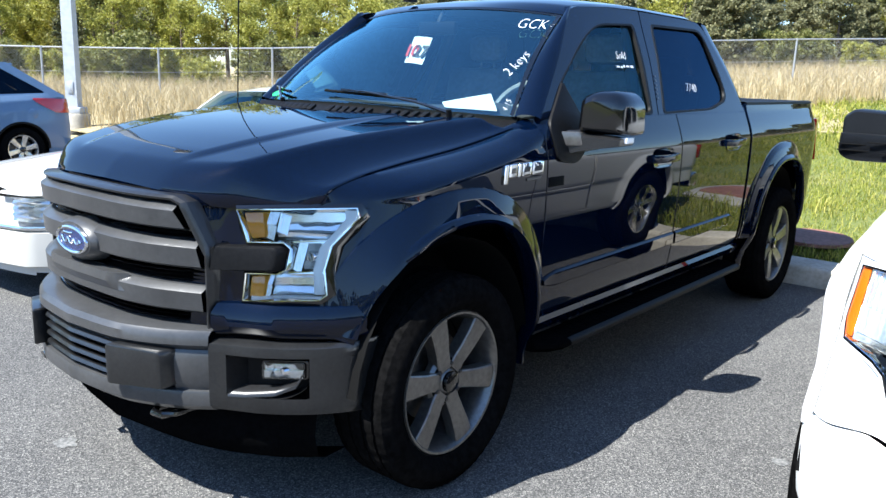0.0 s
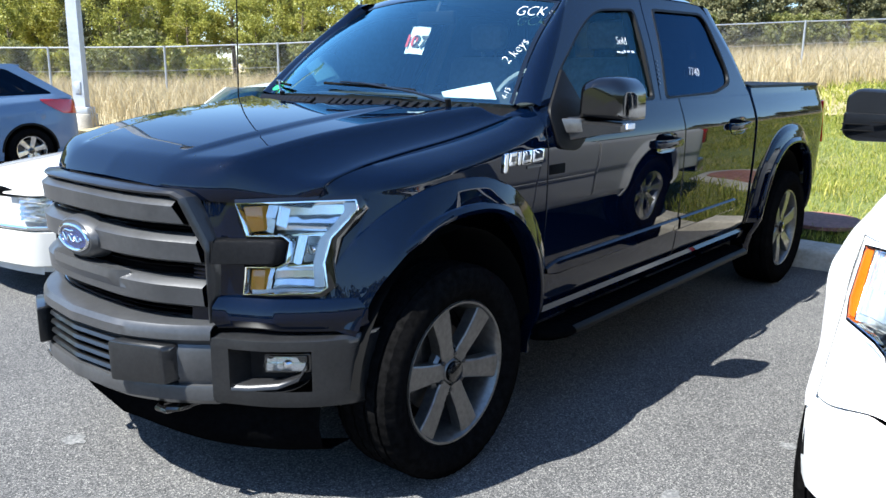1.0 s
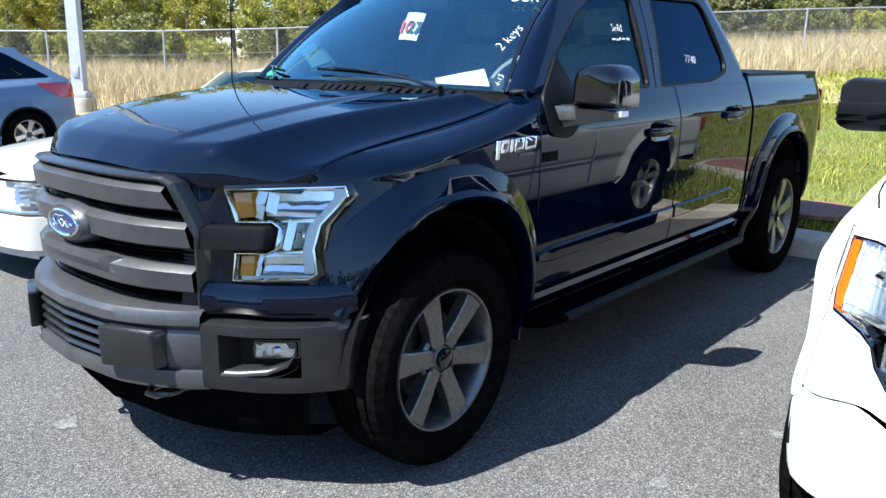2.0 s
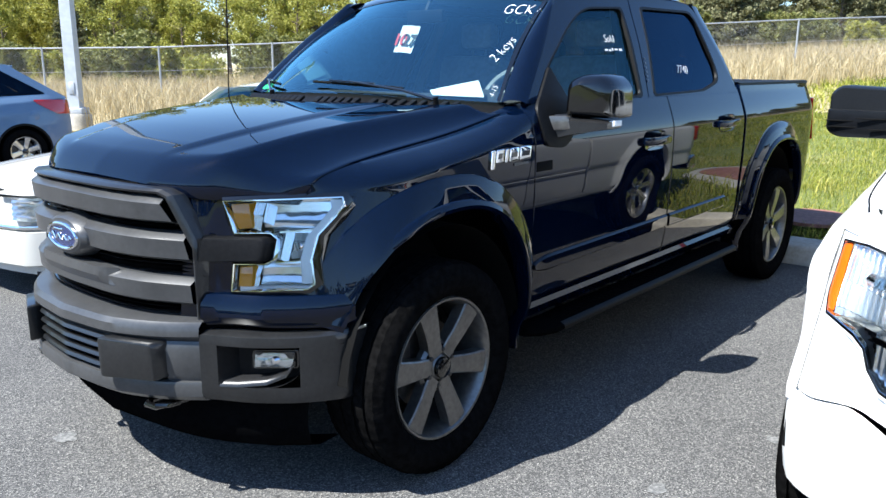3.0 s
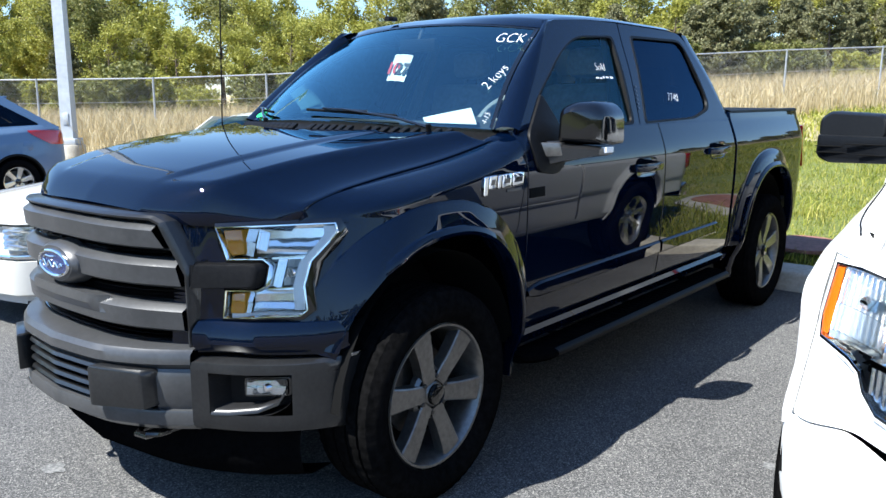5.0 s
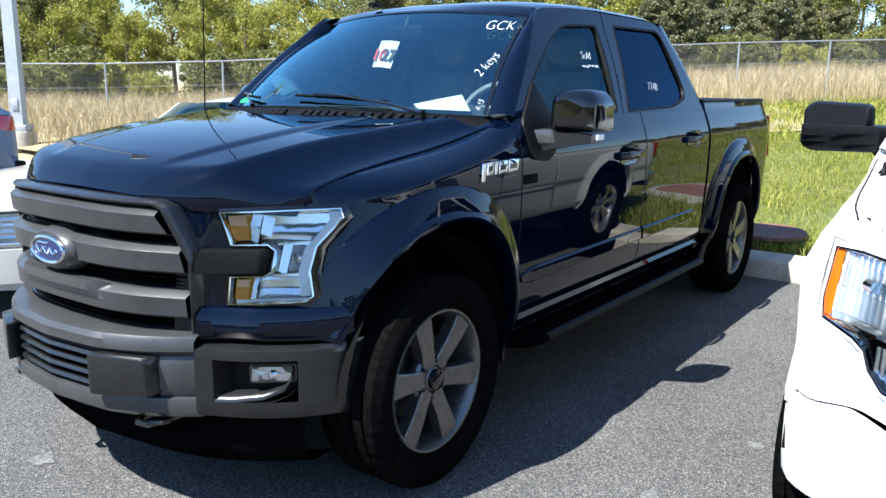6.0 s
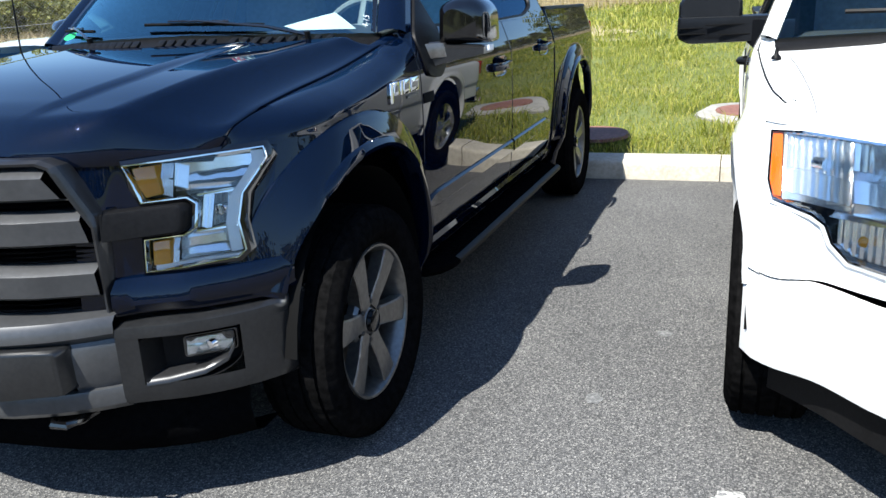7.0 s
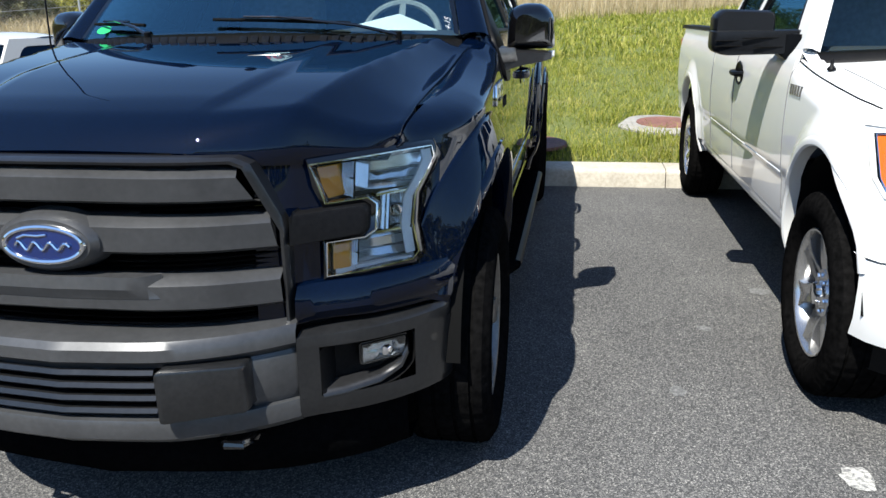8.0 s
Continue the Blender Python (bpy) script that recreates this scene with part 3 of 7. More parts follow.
def broadleaf(name, seed, height, spread, mat, label, bare=0.25, low=0.2):
    rng = random.Random(seed)
    t = thing(name, label, "tree")
    bm = tube([(0, 0, -0.3), (0.05, 0.03, height * 0.3), (0.1, -0.05, height * 0.6), (0.05, 0.1, height * 0.92)], height * 0.018, 8, taper=0.2)
    centres, radii = [], []
    for k in range(20):
        z0 = height * rng.uniform(low, 0.85)
        a = rng.uniform(0, 6.28)
        top = math.sin(math.pi * min(1, max(0.12, (z0 / height - low * 0.5) / (1.1 - low * 0.5)))) ** 0.7
        L = spread * top * rng.uniform(0.6, 1.0)
        tip = Vector((math.cos(a) * L, math.sin(a) * L, z0 + L * rng.uniform(0.2, 0.6)))
        tube([(0.05, 0, z0), tip * 0.5 + Vector((0, 0, z0 * 0.5 + 0.1)), tip], height * 0.006, 5, bm, 0.3)
        for j in range(5):
            f = rng.uniform(0.35, 1.05)
            centres.append(tuple(Vector((0, 0, z0)).lerp(tip, f) + Vector([rng.uniform(-0.5, 0.5) for _ in range(3)])))
            radii.append(rng.uniform(0.35, 0.85) * spread * 0.3)
    for k in range(8):
        centres.append((rng.uniform(-0.5, 0.5), rng.uniform(-0.5, 0.5), height * rng.uniform(0.8, 1.0)))
        radii.append(spread * 0.22)
    part("trunk", finish(bm), BARK, t)
    v, f = leaf_cloud(centres, radii, 110, 0.165, seed)
    arrays("crown", v, f, mat, t)
    return t


def pine(name, seed, height, spread, label):
    rng = random.Random(seed)
    t = thing(name, label, "tree")
    bm = tube([(0, 0, -0.3), (0.03, 0.02, height * 0.5), (0, 0.05, height * 0.97)], height * 0.016, 8, taper=0.15)
    centres, radii = [], []
    z = height * 0.06
    while z < height:
        L = spread * (1 - z / height) ** 0.75 * rng.uniform(0.75, 1.1) + 0.15
        for k in range(6):
            a = rng.uniform(0, 6.28)
            tip = Vector((math.cos(a) * L, math.sin(a) * L, z + L * rng.uniform(0.05, 0.4)))
            tube([(0, 0, z), tip], height * 0.004, 4, bm, 0.3)
            for f in (0.35, 0.6, 0.82, 1.0):
                centres.append(tuple(Vector((0, 0, z)).lerp(tip, f)))
                radii.append(0.2 + 0.26 * rng.random() * spread * 0.45)
        z += height * 0.055
    part("trunk", finish(bm), BARK, t)
    v, f = leaf_cloud(centres, radii, 44, 0.18, seed, 0.8)
    arrays("crown", v, f, NEEDLES, t)
    return t


kinds = [
    broadleaf("deciduous_tree", 21, 8.5, 3.0, LEAF_SPRING, "young tree with fresh yellow-green spring leaves behind the fence"),
    broadleaf("deciduous_tree", 22, 7.4, 2.6, LEAF_SPRING, "young tree with fresh yellow-green spring leaves behind the fence"),
    broadleaf("deciduous_tree", 23, 8.0, 3.2, LEAF_DARK, "leafy deep green tree at the woods' edge"),
    pine("pine_tree", 24, 7.8, 2.5, "bushy grey-green young pine at the woods' edge"),
    pine("pine_tree", 25, 6.6, 2.4, "bushy grey-green young pine at the woods' edge"),
    broadleaf("shrub", 26, 3.0, 1.9, LEAF_DARK, "dense dark green shrub behind the fence", low=0.05),
    broadleaf("shrub", 27, 2.2, 1.6, LEAF_SPRING, "low yellow-green shrub behind the fence", low=0.05),
]
rng = random.Random(5)
used = set()


def plant(k, s, d, scale):
    p = FENCE_A + FENCE_DIR * s + Vector((-FENCE_DIR.y, FENCE_DIR.x)) * d
    m = pose(p.x, p.y, bank(p.x, p.y), 0, 0, rng.uniform(0, 360)) @ Matrix.Scale(scale, 4)
    src = kinds[k]
    if k not in used:
        used.add(k)
        src.matrix_world = m
        src["group"] = "trees of the wood"
    else:
        ob = copy_thing(src, m)
        ob.matrix_basis = m


for s in np.arange(-14, 108, 1.8):
    right = s > 42
    plant(rng.choice([3, 4, 3, 0] if right else [3, 4, 1, 0]), s + rng.uniform(-1, 1), rng.uniform(12.5, 15.5), rng.uniform(0.42, 0.62))
for s in np.arange(-14, 112, 2.0):
    right = s > 42
    plant(rng.choice([3, 3, 4, 2] if right else [0, 1, 0, 2, 3]), s + rng.uniform(-1.2, 1.2), rng.uniform(18, 22), rng.uniform(0.55, 0.75))
for s in np.arange(-16, 116, 2.5):
    plant(rng.choice([0, 2, 0, 3, 1]), s + rng.uniform(-1.3, 1.3), rng.uniform(26, 31), rng.uniform(0.85, 1.12))
for s in np.arange(-12, 106, 1.7):
    plant(rng.choice([5, 5, 6, 4]), s + rng.uniform(-0.8, 0.8), rng.uniform(9.0, 13.0), rng.uniform(0.5, 0.8))
for k, ob in enumerate(kinds):
    if k not in used:
        plant(k, 20 + k, 14, 0.8)

# a far belt of woods all round the lot
rngb = random.Random(8)
cs, rs = [], []
for k in range(1500):
    a = rngb.uniform(math.radians(150), math.radians(395))
    r = rngb.uniform(72, 95)
    cs.append((r * math.cos(a), r * math.sin(a), rngb.uniform(0.3, 9.0)))
    rs.append(rngb.uniform(1.5, 3.2))
v, f = leaf_cloud(cs, rs, 26, 1.5, 77)
tagged(arrays("far_woods", v, f, LEAF_DARK), "distant belt of green woods round the lot", "woods", kind="stuff")


# ---- shared vehicle pieces ----
def wheel(parent, x, y, r, rim_r, width, s, style, phase, rim_mat):
    """A road wheel under its vehicle: tyre, rim, disc, hub cap and nuts. s: +1 where it faces +x."""
    w = new("wheel")
    w.parent = parent
    w.location = (x, y, r)
    if s < 0:
        w.rotation_euler = (0, 0, math.pi)
    h = width / 2
    sh = rim_r + 0.006
    prof = [(-h * 0.78, sh), (-h * 0.96, sh + 0.03), (-h * 1.03, (sh + r) / 2), (-h * 0.98, r - 0.035), (-h * 0.86, r - 0.008)]
    for g in (-0.62, -0.22, 0.22, 0.62):
        prof += [(h * (g - 0.045) , r), (h * (g - 0.04), r - 0.009), (h * (g + 0.04), r - 0.009), (h * (g + 0.045), r)]
    prof += [(h * 0.86, r - 0.008), (h * 0.98, r - 0.035), (h * 1.02, (sh + r) / 2 + 0.02), (h * 1.04, (sh + r) / 2), (h * 1.03, (sh + r) / 2 - 0.02), (h * 0.98, sh + 0.03), (h * 0.8, sh)]
    last = len(prof)

    def tread(i, k):
        if i % 3:
            return 0.0
        if k in (4, last - 7) or k in (3, last - 6):
            return -0.0035
        return -0.004 if 5 <= k <= 20 and k % 4 in (0, 1) and i % 6 == 0 else 0.0

    part("tyre", finish(lathe(prof, 168, cut=tread), 30), RUBBER, w, "black rubber tyre")
    face = h * 0.72
    lip = [(-h * 0.8, sh - 0.02), (-h * 0.7, sh - 0.03), (face - 0.05, rim_r - 0.03), (face - 0.02, rim_r - 0.022), (face, rim_r - 0.016), (face + 0.012, rim_r - 0.008), (face + 0.014, rim_r), (face, rim_r + 0.008), (face - 0.02, rim_r + 0.006)]
    bm = lathe(lip, 72)
    n = 6
    for k in range(n):
        a = radians(phase + 360 / n * k)
        ca, sa = math.cos(a), math.sin(a)

        def put(px, q, t):
            return (px, ca * q - sa * t, sa * q + ca * t)

        if style == "flat":
            secs = [(0.05, 0.030, face - 0.012), (0.09, 0.030, face - 0.012), (0.14, 0.032, face - 0.004), (0.2, 0.037, face + 0.002), (rim_r - 0.012, 0.043, face + 0.004)]
        else:
            secs = [(0.045, 0.034, face - 0.03), (0.08, 0.038, face - 0.022), (0.12, 0.033, face - 0.01), (0.17, 0.034, face - 0.002), (rim_r - 0.012, 0.05, face + 0.002)]
        rings = []
        for q, hw, px in secs:
            b = 0.005
            rings.append([put(px - 0.004, q, -hw - b), put(px, q, -hw), put(px + (0.001 if style == "flat" else -0.01), q, 0), put(px, q, hw), put(px - 0.004, q, hw + b), put(px - 0.05, q, hw + 0.004), put(px - 0.05, q, -hw - 0.004)])
        loft(rings, True, bm)
    hub = [(face - 0.06, 0.0), (face - 0.06, 0.1), (face - 0.035, 0.1), (face - 0.022, 0.09), (face - 0.02, 0.05), (face - 0.012, 0.042), (face - 0.012, 0.0)]
    merge(bm, lathe(hub, 36))
    part("rim", finish(bm, 28), rim_mat, w, "six-spoke alloy rim")
    part("cap", finish(lathe([(face - 0.014, 0.04), (face + 0.006, 0.038), (face + 0.01, 0.03), (face + 0.01, 0.0)], 28)), GLOSS_BLACK if style == "flat" else CHROME, w, "round hub cap")
    nut = None
    for k in range(6):
        a = radians(phase + 30 + 60 * k)
        if nut is None:
            ob = part("lug_nut", finish(lathe([(face - 0.04, 0.0105), (face - 0.014, 0.0105), (face - 0.008, 0.007), (face - 0.008, 0.0)], 8)), DARK_METAL if style == "flat" else CHROME, w)
            nut = ob.data
        else:
            ob = new("lug_nut", nut)
            ob.parent = w
        ob.location = (0, 0.068 * math.cos(a), 0.068 * math.sin(a))
        # flat near-black disc round each nut, painting the shade of a recess
        if style == "flat":
            if k == 0:
                shade_disc = part("lug_shade_disc", finish(lathe([(face - 0.026, 0.0), (face - 0.0185, 0.0), (face - 0.0185, 0.02), (face - 0.026, 0.022)], 14)), DARK_VOID, w)
                shade_disc_mesh = shade_disc.data
            else:
                shade_disc = new("lug_shade_disc", shade_disc_mesh)
                shade_disc.parent = w
            shade_disc.location = ob.location
    part("brake_disc", finish(lathe([(-0.02, 0.06), (-0.02, 0.165), (0.005, 0.168), (0.005, 0.06)], 40)), DARK_METAL, w, "dark ventilated brake disc")
    part("brake_caliper", block((-0.05, -0.19, -0.02), (0.03, -0.1, 0.12), 0.015), DARK_METAL, w)
    # closes the rim; near-black colour carries the shade inside it
    part("inner_barrel", finish(lathe([(-h * 0.8, 0.0), (-h * 0.8, sh - 0.01), (-h * 0.3, rim_r - 0.035)], 40)), DARK_VOID, w)
    return w


def arch_z(y, c, a, b, n, base):
    t = abs(y - c) / a
    return None if t >= 1 else base + b * (1 - t**n) ** (1 / n)


def arch_path(c, a, b, n, base, t0, t1, count):
    """Points (y, z) along a wheel arch."""
    out = []
    for k in range(count + 1):
        q = lerp(t0, t1, k / count)
        cy, sz = math.cos(q), math.sin(q)
        out.append((c - a * math.copysign(abs(cy) ** (2 / n), cy), base + b * math.copysign(abs(sz) ** (2 / n), sz)))
    return out


def arch_trim(parent, mat, path, fx, s, wide=0.035, proud=0.012, name="arch_moulding"):
    """A rolled lip that follows the wheel arch."""
    rings = []
    for i, (y, z) in enumerate(path):
        a, b = path[max(0, i - 1)], path[min(len(path) - 1, i + 1)]
        d = Vector((b[0] - a[0], b[1] - a[1])).normalized()
        o = Vector((-d.y, d.x))
        x = abs(fx(y, z))
        ring = []
        for u, v in ((-0.006, -0.05), (-0.008, -0.004), (0.0, proud * 0.9), (wide * 0.35, proud), (wide * 0.85, proud * 0.8), (wide, 0.0), (wide * 0.9, -0.01)):
            ring.append((s * (abs(fx(y + o.x * max(u, 0), z + o.y * max(u, 0))) + v), y + o.x * u, z + o.y * u))
        rings.append(ring)
    bm = grid(rings)
    return part(name, finish(bm, 34), mat, parent)


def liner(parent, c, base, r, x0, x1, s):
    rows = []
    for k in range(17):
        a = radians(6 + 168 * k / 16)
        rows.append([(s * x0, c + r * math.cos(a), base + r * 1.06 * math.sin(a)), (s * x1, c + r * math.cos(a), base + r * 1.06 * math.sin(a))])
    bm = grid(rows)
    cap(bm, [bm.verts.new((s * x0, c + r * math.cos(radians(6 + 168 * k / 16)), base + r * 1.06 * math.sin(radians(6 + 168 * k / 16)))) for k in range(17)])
    # well skin coloured near-black, so the hollow's shade is in its colour
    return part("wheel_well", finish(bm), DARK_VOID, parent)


def ring_frame(outer, inner, n, place, depth, s):
    """A window frame between two outlines in (y, z), set on a surface, with inner reveal."""
    cen = sum((Vector(p) for p in inner), Vector((0, 0))) / len(inner)

    def reach(outline, a):
        d, best = Vector((math.cos(a), math.sin(a))), 0.0
        pts = [Vector(p) - cen for p in outline]
        for p, q in zip(pts, pts[1:] + pts[:1]):
            e = q - p
            den = d.x * e.y - d.y * e.x
            if abs(den) > 1e-9:
                t, u = (p.x * e.y - p.y * e.x) / den, (p.x * d.y - p.y * d.x) / den
                if t > 0 and -1e-6 <= u <= 1 + 1e-6:
                    best = max(best, t)
        return cen + d * best

    turns = [2 * math.pi * k / n for k in range(n)]
    for outline in (outer, inner):
        turns += [math.atan2(p[1] - cen.y, p[0] - cen.x) % (2 * math.pi) for p in outline]
    turns = sorted(set(round(a, 4) for a in turns))
    n = len(turns)
    o, i = [reach(outer, a) for a in turns], [reach(inner, a) for a in turns]
    rows = [[place(p.x, p.y) for p in o], [place(*q) for q in [o[k].lerp(i[k], 0.5) for k in range(n)]], [place(p.x, p.y) for p in i]]
    rows.append([Vector(q) - Vector((s * depth, 0, 0)) for q in rows[2]])
    rows.insert(0, [Vector(q) - Vector((s * depth, 0, 0)) for q in rows[0]])
    return finish(grid(rows, closed=True), 34)


def pane(outline, place, inset, s, parent, mat, name, label):
    pts = [Vector(place(p.x, p.y)) - Vector((s * inset, 0, 0)) for p in outline]
    bm = bmesh.new()
    c = bm.verts.new(sum(pts, Vector()) / len(pts) + Vector((s * 0.004, 0, 0)))
    vs = [bm.verts.new(p) for p in pts]
    for k in range(len(vs)):
        bm.faces.new((c, vs[k], vs[(k + 1) % len(vs)]))
    return part(name, finish(bm, 180), mat, parent, label)


# ---- the black crew-cab pickup ----
truck = thing("pickup_truck", "glossy black crew-cab pickup with satin grey grille, parked on asphalt", "pickup truck")
HOOD_Z = curve([(-0.55, 1.06), (-0.47, 1.078), (-0.45, 1.108), (-0.43, 1.128), (-0.38, 1.15), (-0.30, 1.17), (-0.12, 1.20), (0.2, 1.245), (0.42, 1.288), (0.52, 1.315), (0.66, 1.345)])
HOOD_X = curve([(-0.6, 0.73), (-0.45, 0.775), (0.0, 0.80), (0.4, 0.82), (0.52, 0.845), (0.66, 0.897)])
PROF = curve([(0.40, 0.86), (0.47, 0.905), (0.56, 0.932), (0.66, 0.942), (0.80, 0.948), (0.95, 0.954), (1.08, 0.955), (1.175, 0.953), (1.20, 0.949), (1.24, 0.938), (1.345, 0.899)])
NOSE_Y = curve([(0.0, -0.80), (0.30, -0.79), (0.45, -0.755), (0.53, -0.715), (0.58, -0.668), (0.64, -0.628), (0.71, -0.588), (0.80, -0.505), (0.83, -0.472), (0.86, -0.435), (0.90, -0.375), (0.94, -0.28), (0.957, -0.12), (0.968, 0.1), (0.98, 0.5)])
FA = (0.04, 0.50, 0.595, 2.3, 0.40)
RA = (3.665, 0.515, 0.60, 2.4, 0.41)


def nose(x, z):
    """Front face: how far forward it stands at a width and height."""
    x = abs(x)
    lean = (0.03 + 0.23 * max(0.0, x - 0.58)) * max(-0.4, (z - 0.78) / 0.28)
    return NOSE_Y(x) + lean


def corner_x(y, z, face=None):
    """How far out the rounded front corner stands at a place along the side."""
    face = face or nose
    lo, hi = 0.40, 0.98
    if face(hi, z) <= y:
        return hi
    for _ in range(18):
        mid = (lo + hi) / 2
        lo, hi = (mid, hi) if face(mid, z) < y else (lo, mid)
    return lo


def front_wing(low, top, fx, edge_y, z_mid, y_front, y_join, y_end, arch, s, mat, parent):
    """A front fender in one skin: the main panel, the piece beside the lamp and the strip over it."""
    cols = []

    def heights(y):
        return [lerp(low(y), z_mid, j / 28) for j in range(28)] + [lerp(z_mid, top(y), j / 12) for j in range(13)]

    for y in spaced(y_join, y_end, 52, arch):
        a, b = low(y), top(y)
        col = [(fx(y, z), y, z) for z in heights(y)]
        cols.append([(col[0][0] - s * 0.02, y, a)] + col + [(col[-1][0] - s * 0.02, y, b - 0.004)])
    cols.append([(p[0] - s * 0.02, p[1], p[2]) for p in cols[-1]])
    bm = grid(cols)
    rows = []
    for i in range(15):
        q = i / 14
        row = []
        for j in range(29):
            z0 = low(lerp(edge_y(0.66), y_join, q))
            z = lerp(z0, z_mid, j / 28)
            y = lerp(min(edge_y(z), y_join - 0.01), y_join, q)
            row.append((fx(y, z), y, z))
        rows.append(row)
    merge(bm, grid(rows))
    rows = []
    near = edge_y(z_mid)
    for y in [lerp(y_front, near, i / 12) for i in range(12)] + [lerp(near, y_join, i / 14) for i in range(15)]:
        z1 = max(z_mid + 0.002, top(y))
        rows.append([(fx(y, lerp(z_mid, z1, j / 12)), y, lerp(z_mid, z1, j / 12)) for j in range(13)] + [(fx(y, z1) - s * 0.015, y, z1 - 0.02)])
    merge(bm, grid(rows))
    bmesh.ops.remove_doubles(bm, verts=bm.verts, dist=0.001)
    return part("fender", finish(bm, 60), mat, parent)


def rho(y, z, c, a, b, n, base):
    return ((abs(y - c) / a) ** n + (max(0.0, z - base) / b) ** n) ** (1 / n)


def flare(y, z):
    out = 0.0
    for arch in (FA, RA):
        r = rho(y, z, *arch)
        if r < 1.5:
            out = max(out, 0.047 * min(1.0, max(0.0, (1.21 - r) / 0.19)))
    return out


def side_base(y, z):
    """The body side without the raised bands round the wheel arches."""
    x = PROF(z)
    if y < 0.66:
        zt = HOOD_Z(y)
        zc = max(1.02 + 0.18 * step(-0.4, 0.66, y), zt - 0.085)
        base = min(PROF(min(z, zc)), corner_x(y, min(z, 1.09)))
        if z > zc:
            t = min(1.0, (z - zc) / max(0.02, zt - zc))
            base = lerp(base, min(base, HOOD_X(y)), t**2.4)
        x = base
    if y > 4.3:
        x -= 0.07 * step(4.3, 4.66, y) ** 2
    return x


def side_x(y, z):
    return side_base(y, z) + flare(y, z) * step(-0.43, -0.2, y)


def side_fn(s):
    return lambda y, z: s * side_base(y, z)


def arch_band(parent, arch, lim, a0, a1, s, y_max):
    """The raised band round a wheel arch, with a crisp rolled outer edge."""
    c, a, b, n, base = arch
    rows = []
    for k in range(121):
        q = lerp(a0, a1, k / 120)
        cy, sz = math.cos(q), math.sin(q)
        uy, uz = -math.copysign(abs(cy) ** (2 / n), cy), math.copysign(abs(sz) ** (2 / n), sz)
        row = []
        for r, h in ((1.0, 0.047), (1.02, 0.046), (1.04, 0.0435), (1.07, 0.0385), (1.1, 0.0325), (1.13, 0.026), (1.16, 0.0195), (lim - 0.018, 0.0135), (lim - 0.004, 0.0105), (lim + 0.002, 0.0075), (lim + 0.004, -0.004)):
            y, z = min(c + a * r * uy, y_max), base + b * r * uz
            row.append((s * (side_base(y, z) + h * step(-0.47, -0.30, y)), y, z))
        rows.append(row)
    return part("arch_band", finish(grid(rows), 24), BLACK_PAINT, parent)


GLASS_X = curve([(1.30, 0.915), (1.345, 0.897), (1.60, 0.795), (1.80, 0.698), (1.88, 0.662)])
ROOF_E = curve([(1.05, 1.795), (1.2, 1.83), (1.45, 1.862), (1.9, 1.88), (2.46, 1.88), (2.75, 1.855)])


def upper_place(s):
    return lambda y, z: (s * GLASS_X(z), y, z)


def ws_point(u, v):
    """Windscreen surface, u across, v up."""
    k = 1 - u * u
    lo = Vector((0.80 * u, 0.575 - 0.27 * k, 1.345 + 0.025 * k))
    hi = Vector((0.65 * u, 1.135 - 0.10 * k, 1.79 + 0.045 * k))
    return lo.lerp(hi, v) + Vector((0, -0.025 * math.sin(math.pi * v), 0.02 * math.sin(math.pi * v)))


curve_mid = curve([(-0.90, 1.10), (-0.86, 1.128), (-0.80, 1.162), (-0.70, 1.196), (-0.6, 1.222), (-0.4, 1.263), (-0.2, 1.292), (0.1, 1.323), (0.35, 1.345), (0.6, 1.365)])


HOOD_F = curve([(-0.55, 1.112), (-0.47, 1.128), (-0.38, 1.15), (-0.30, 1.17), (-0.12, 1.20), (0.2, 1.245), (0.42, 1.288), (0.52, 1.315), (0.66, 1.345)])


def hood_edge(y):
    return min(HOOD_X(y), corner_x(y, 1.085)) * 0.997


def build_hood():
    """The hood skin, with a raised centre between two creases that close towards the nose."""
    rows = []
    rear = curve([(0.0, 0.17), (0.4, 0.26), (0.7, 0.40), (0.82, 0.50)])
    half, corner = 36, 0.742
    for j in range(61):
        v = j / 60
        f = v**1.15
        y_edge = lerp(nose(corner, 1.085), rear(0.82), f)
        w = hood_edge(y_edge)
        c = lerp(0.34, 0.50, min(1.0, v * 2.2) ** 0.6)
        on = step(0.06, 0.24, v)
        row = []
        for i in range(-half, half + 1):
            q = abs(i) / half
            a = q / 0.4 * c if q < 0.4 else lerp(c, 1.0, (q - 0.4) / 0.6)
            y = lerp(nose(corner * a, 1.085) - 0.014 * (1 - a**4), rear(a * 0.82), f)
            x = math.copysign(a * w, i)
            ridge = lerp(0.68, 0.88, v ** 0.8)
            g = 0.09 * (a / ridge) ** 2 if a < ridge else 0.09 + 0.91 * (1 - (1 - (a - ridge) / (1 - ridge)) ** 1.7)
            z = lerp(curve_mid(y), HOOD_F(y), g)
            z += on * 0.009 * (1 - step(c, c + 0.024, a))
            front = 1.116 - 0.012 * a - 0.026 * a**3
            t = min(1.0, v / 0.13)
            z = front + (z - front) * (1 - (1 - t) ** 2.2) if t < 1 else z
            row.append((x, y, z))
        rows.append(row)
    bm = grid(rows)
    rim = [e for e in bm.edges if len(e.link_faces) == 1]
    got = bmesh.ops.extrude_edge_only(bm, edges=rim)["geom"]
    for v in got:
        if isinstance(v, bmesh.types.BMVert):
            v.co.z -= 0.03
            if v.co.y < -0.3:
                v.co.y += 0.014
            else:
                v.co.x *= 0.985
    bmesh.ops.recalc_face_normals(bm, faces=bm.faces)
    bevel(bm, 0.004, 2, 60)
    return part("hood", finish(bm, 50), BLACK_PAINT, truck)


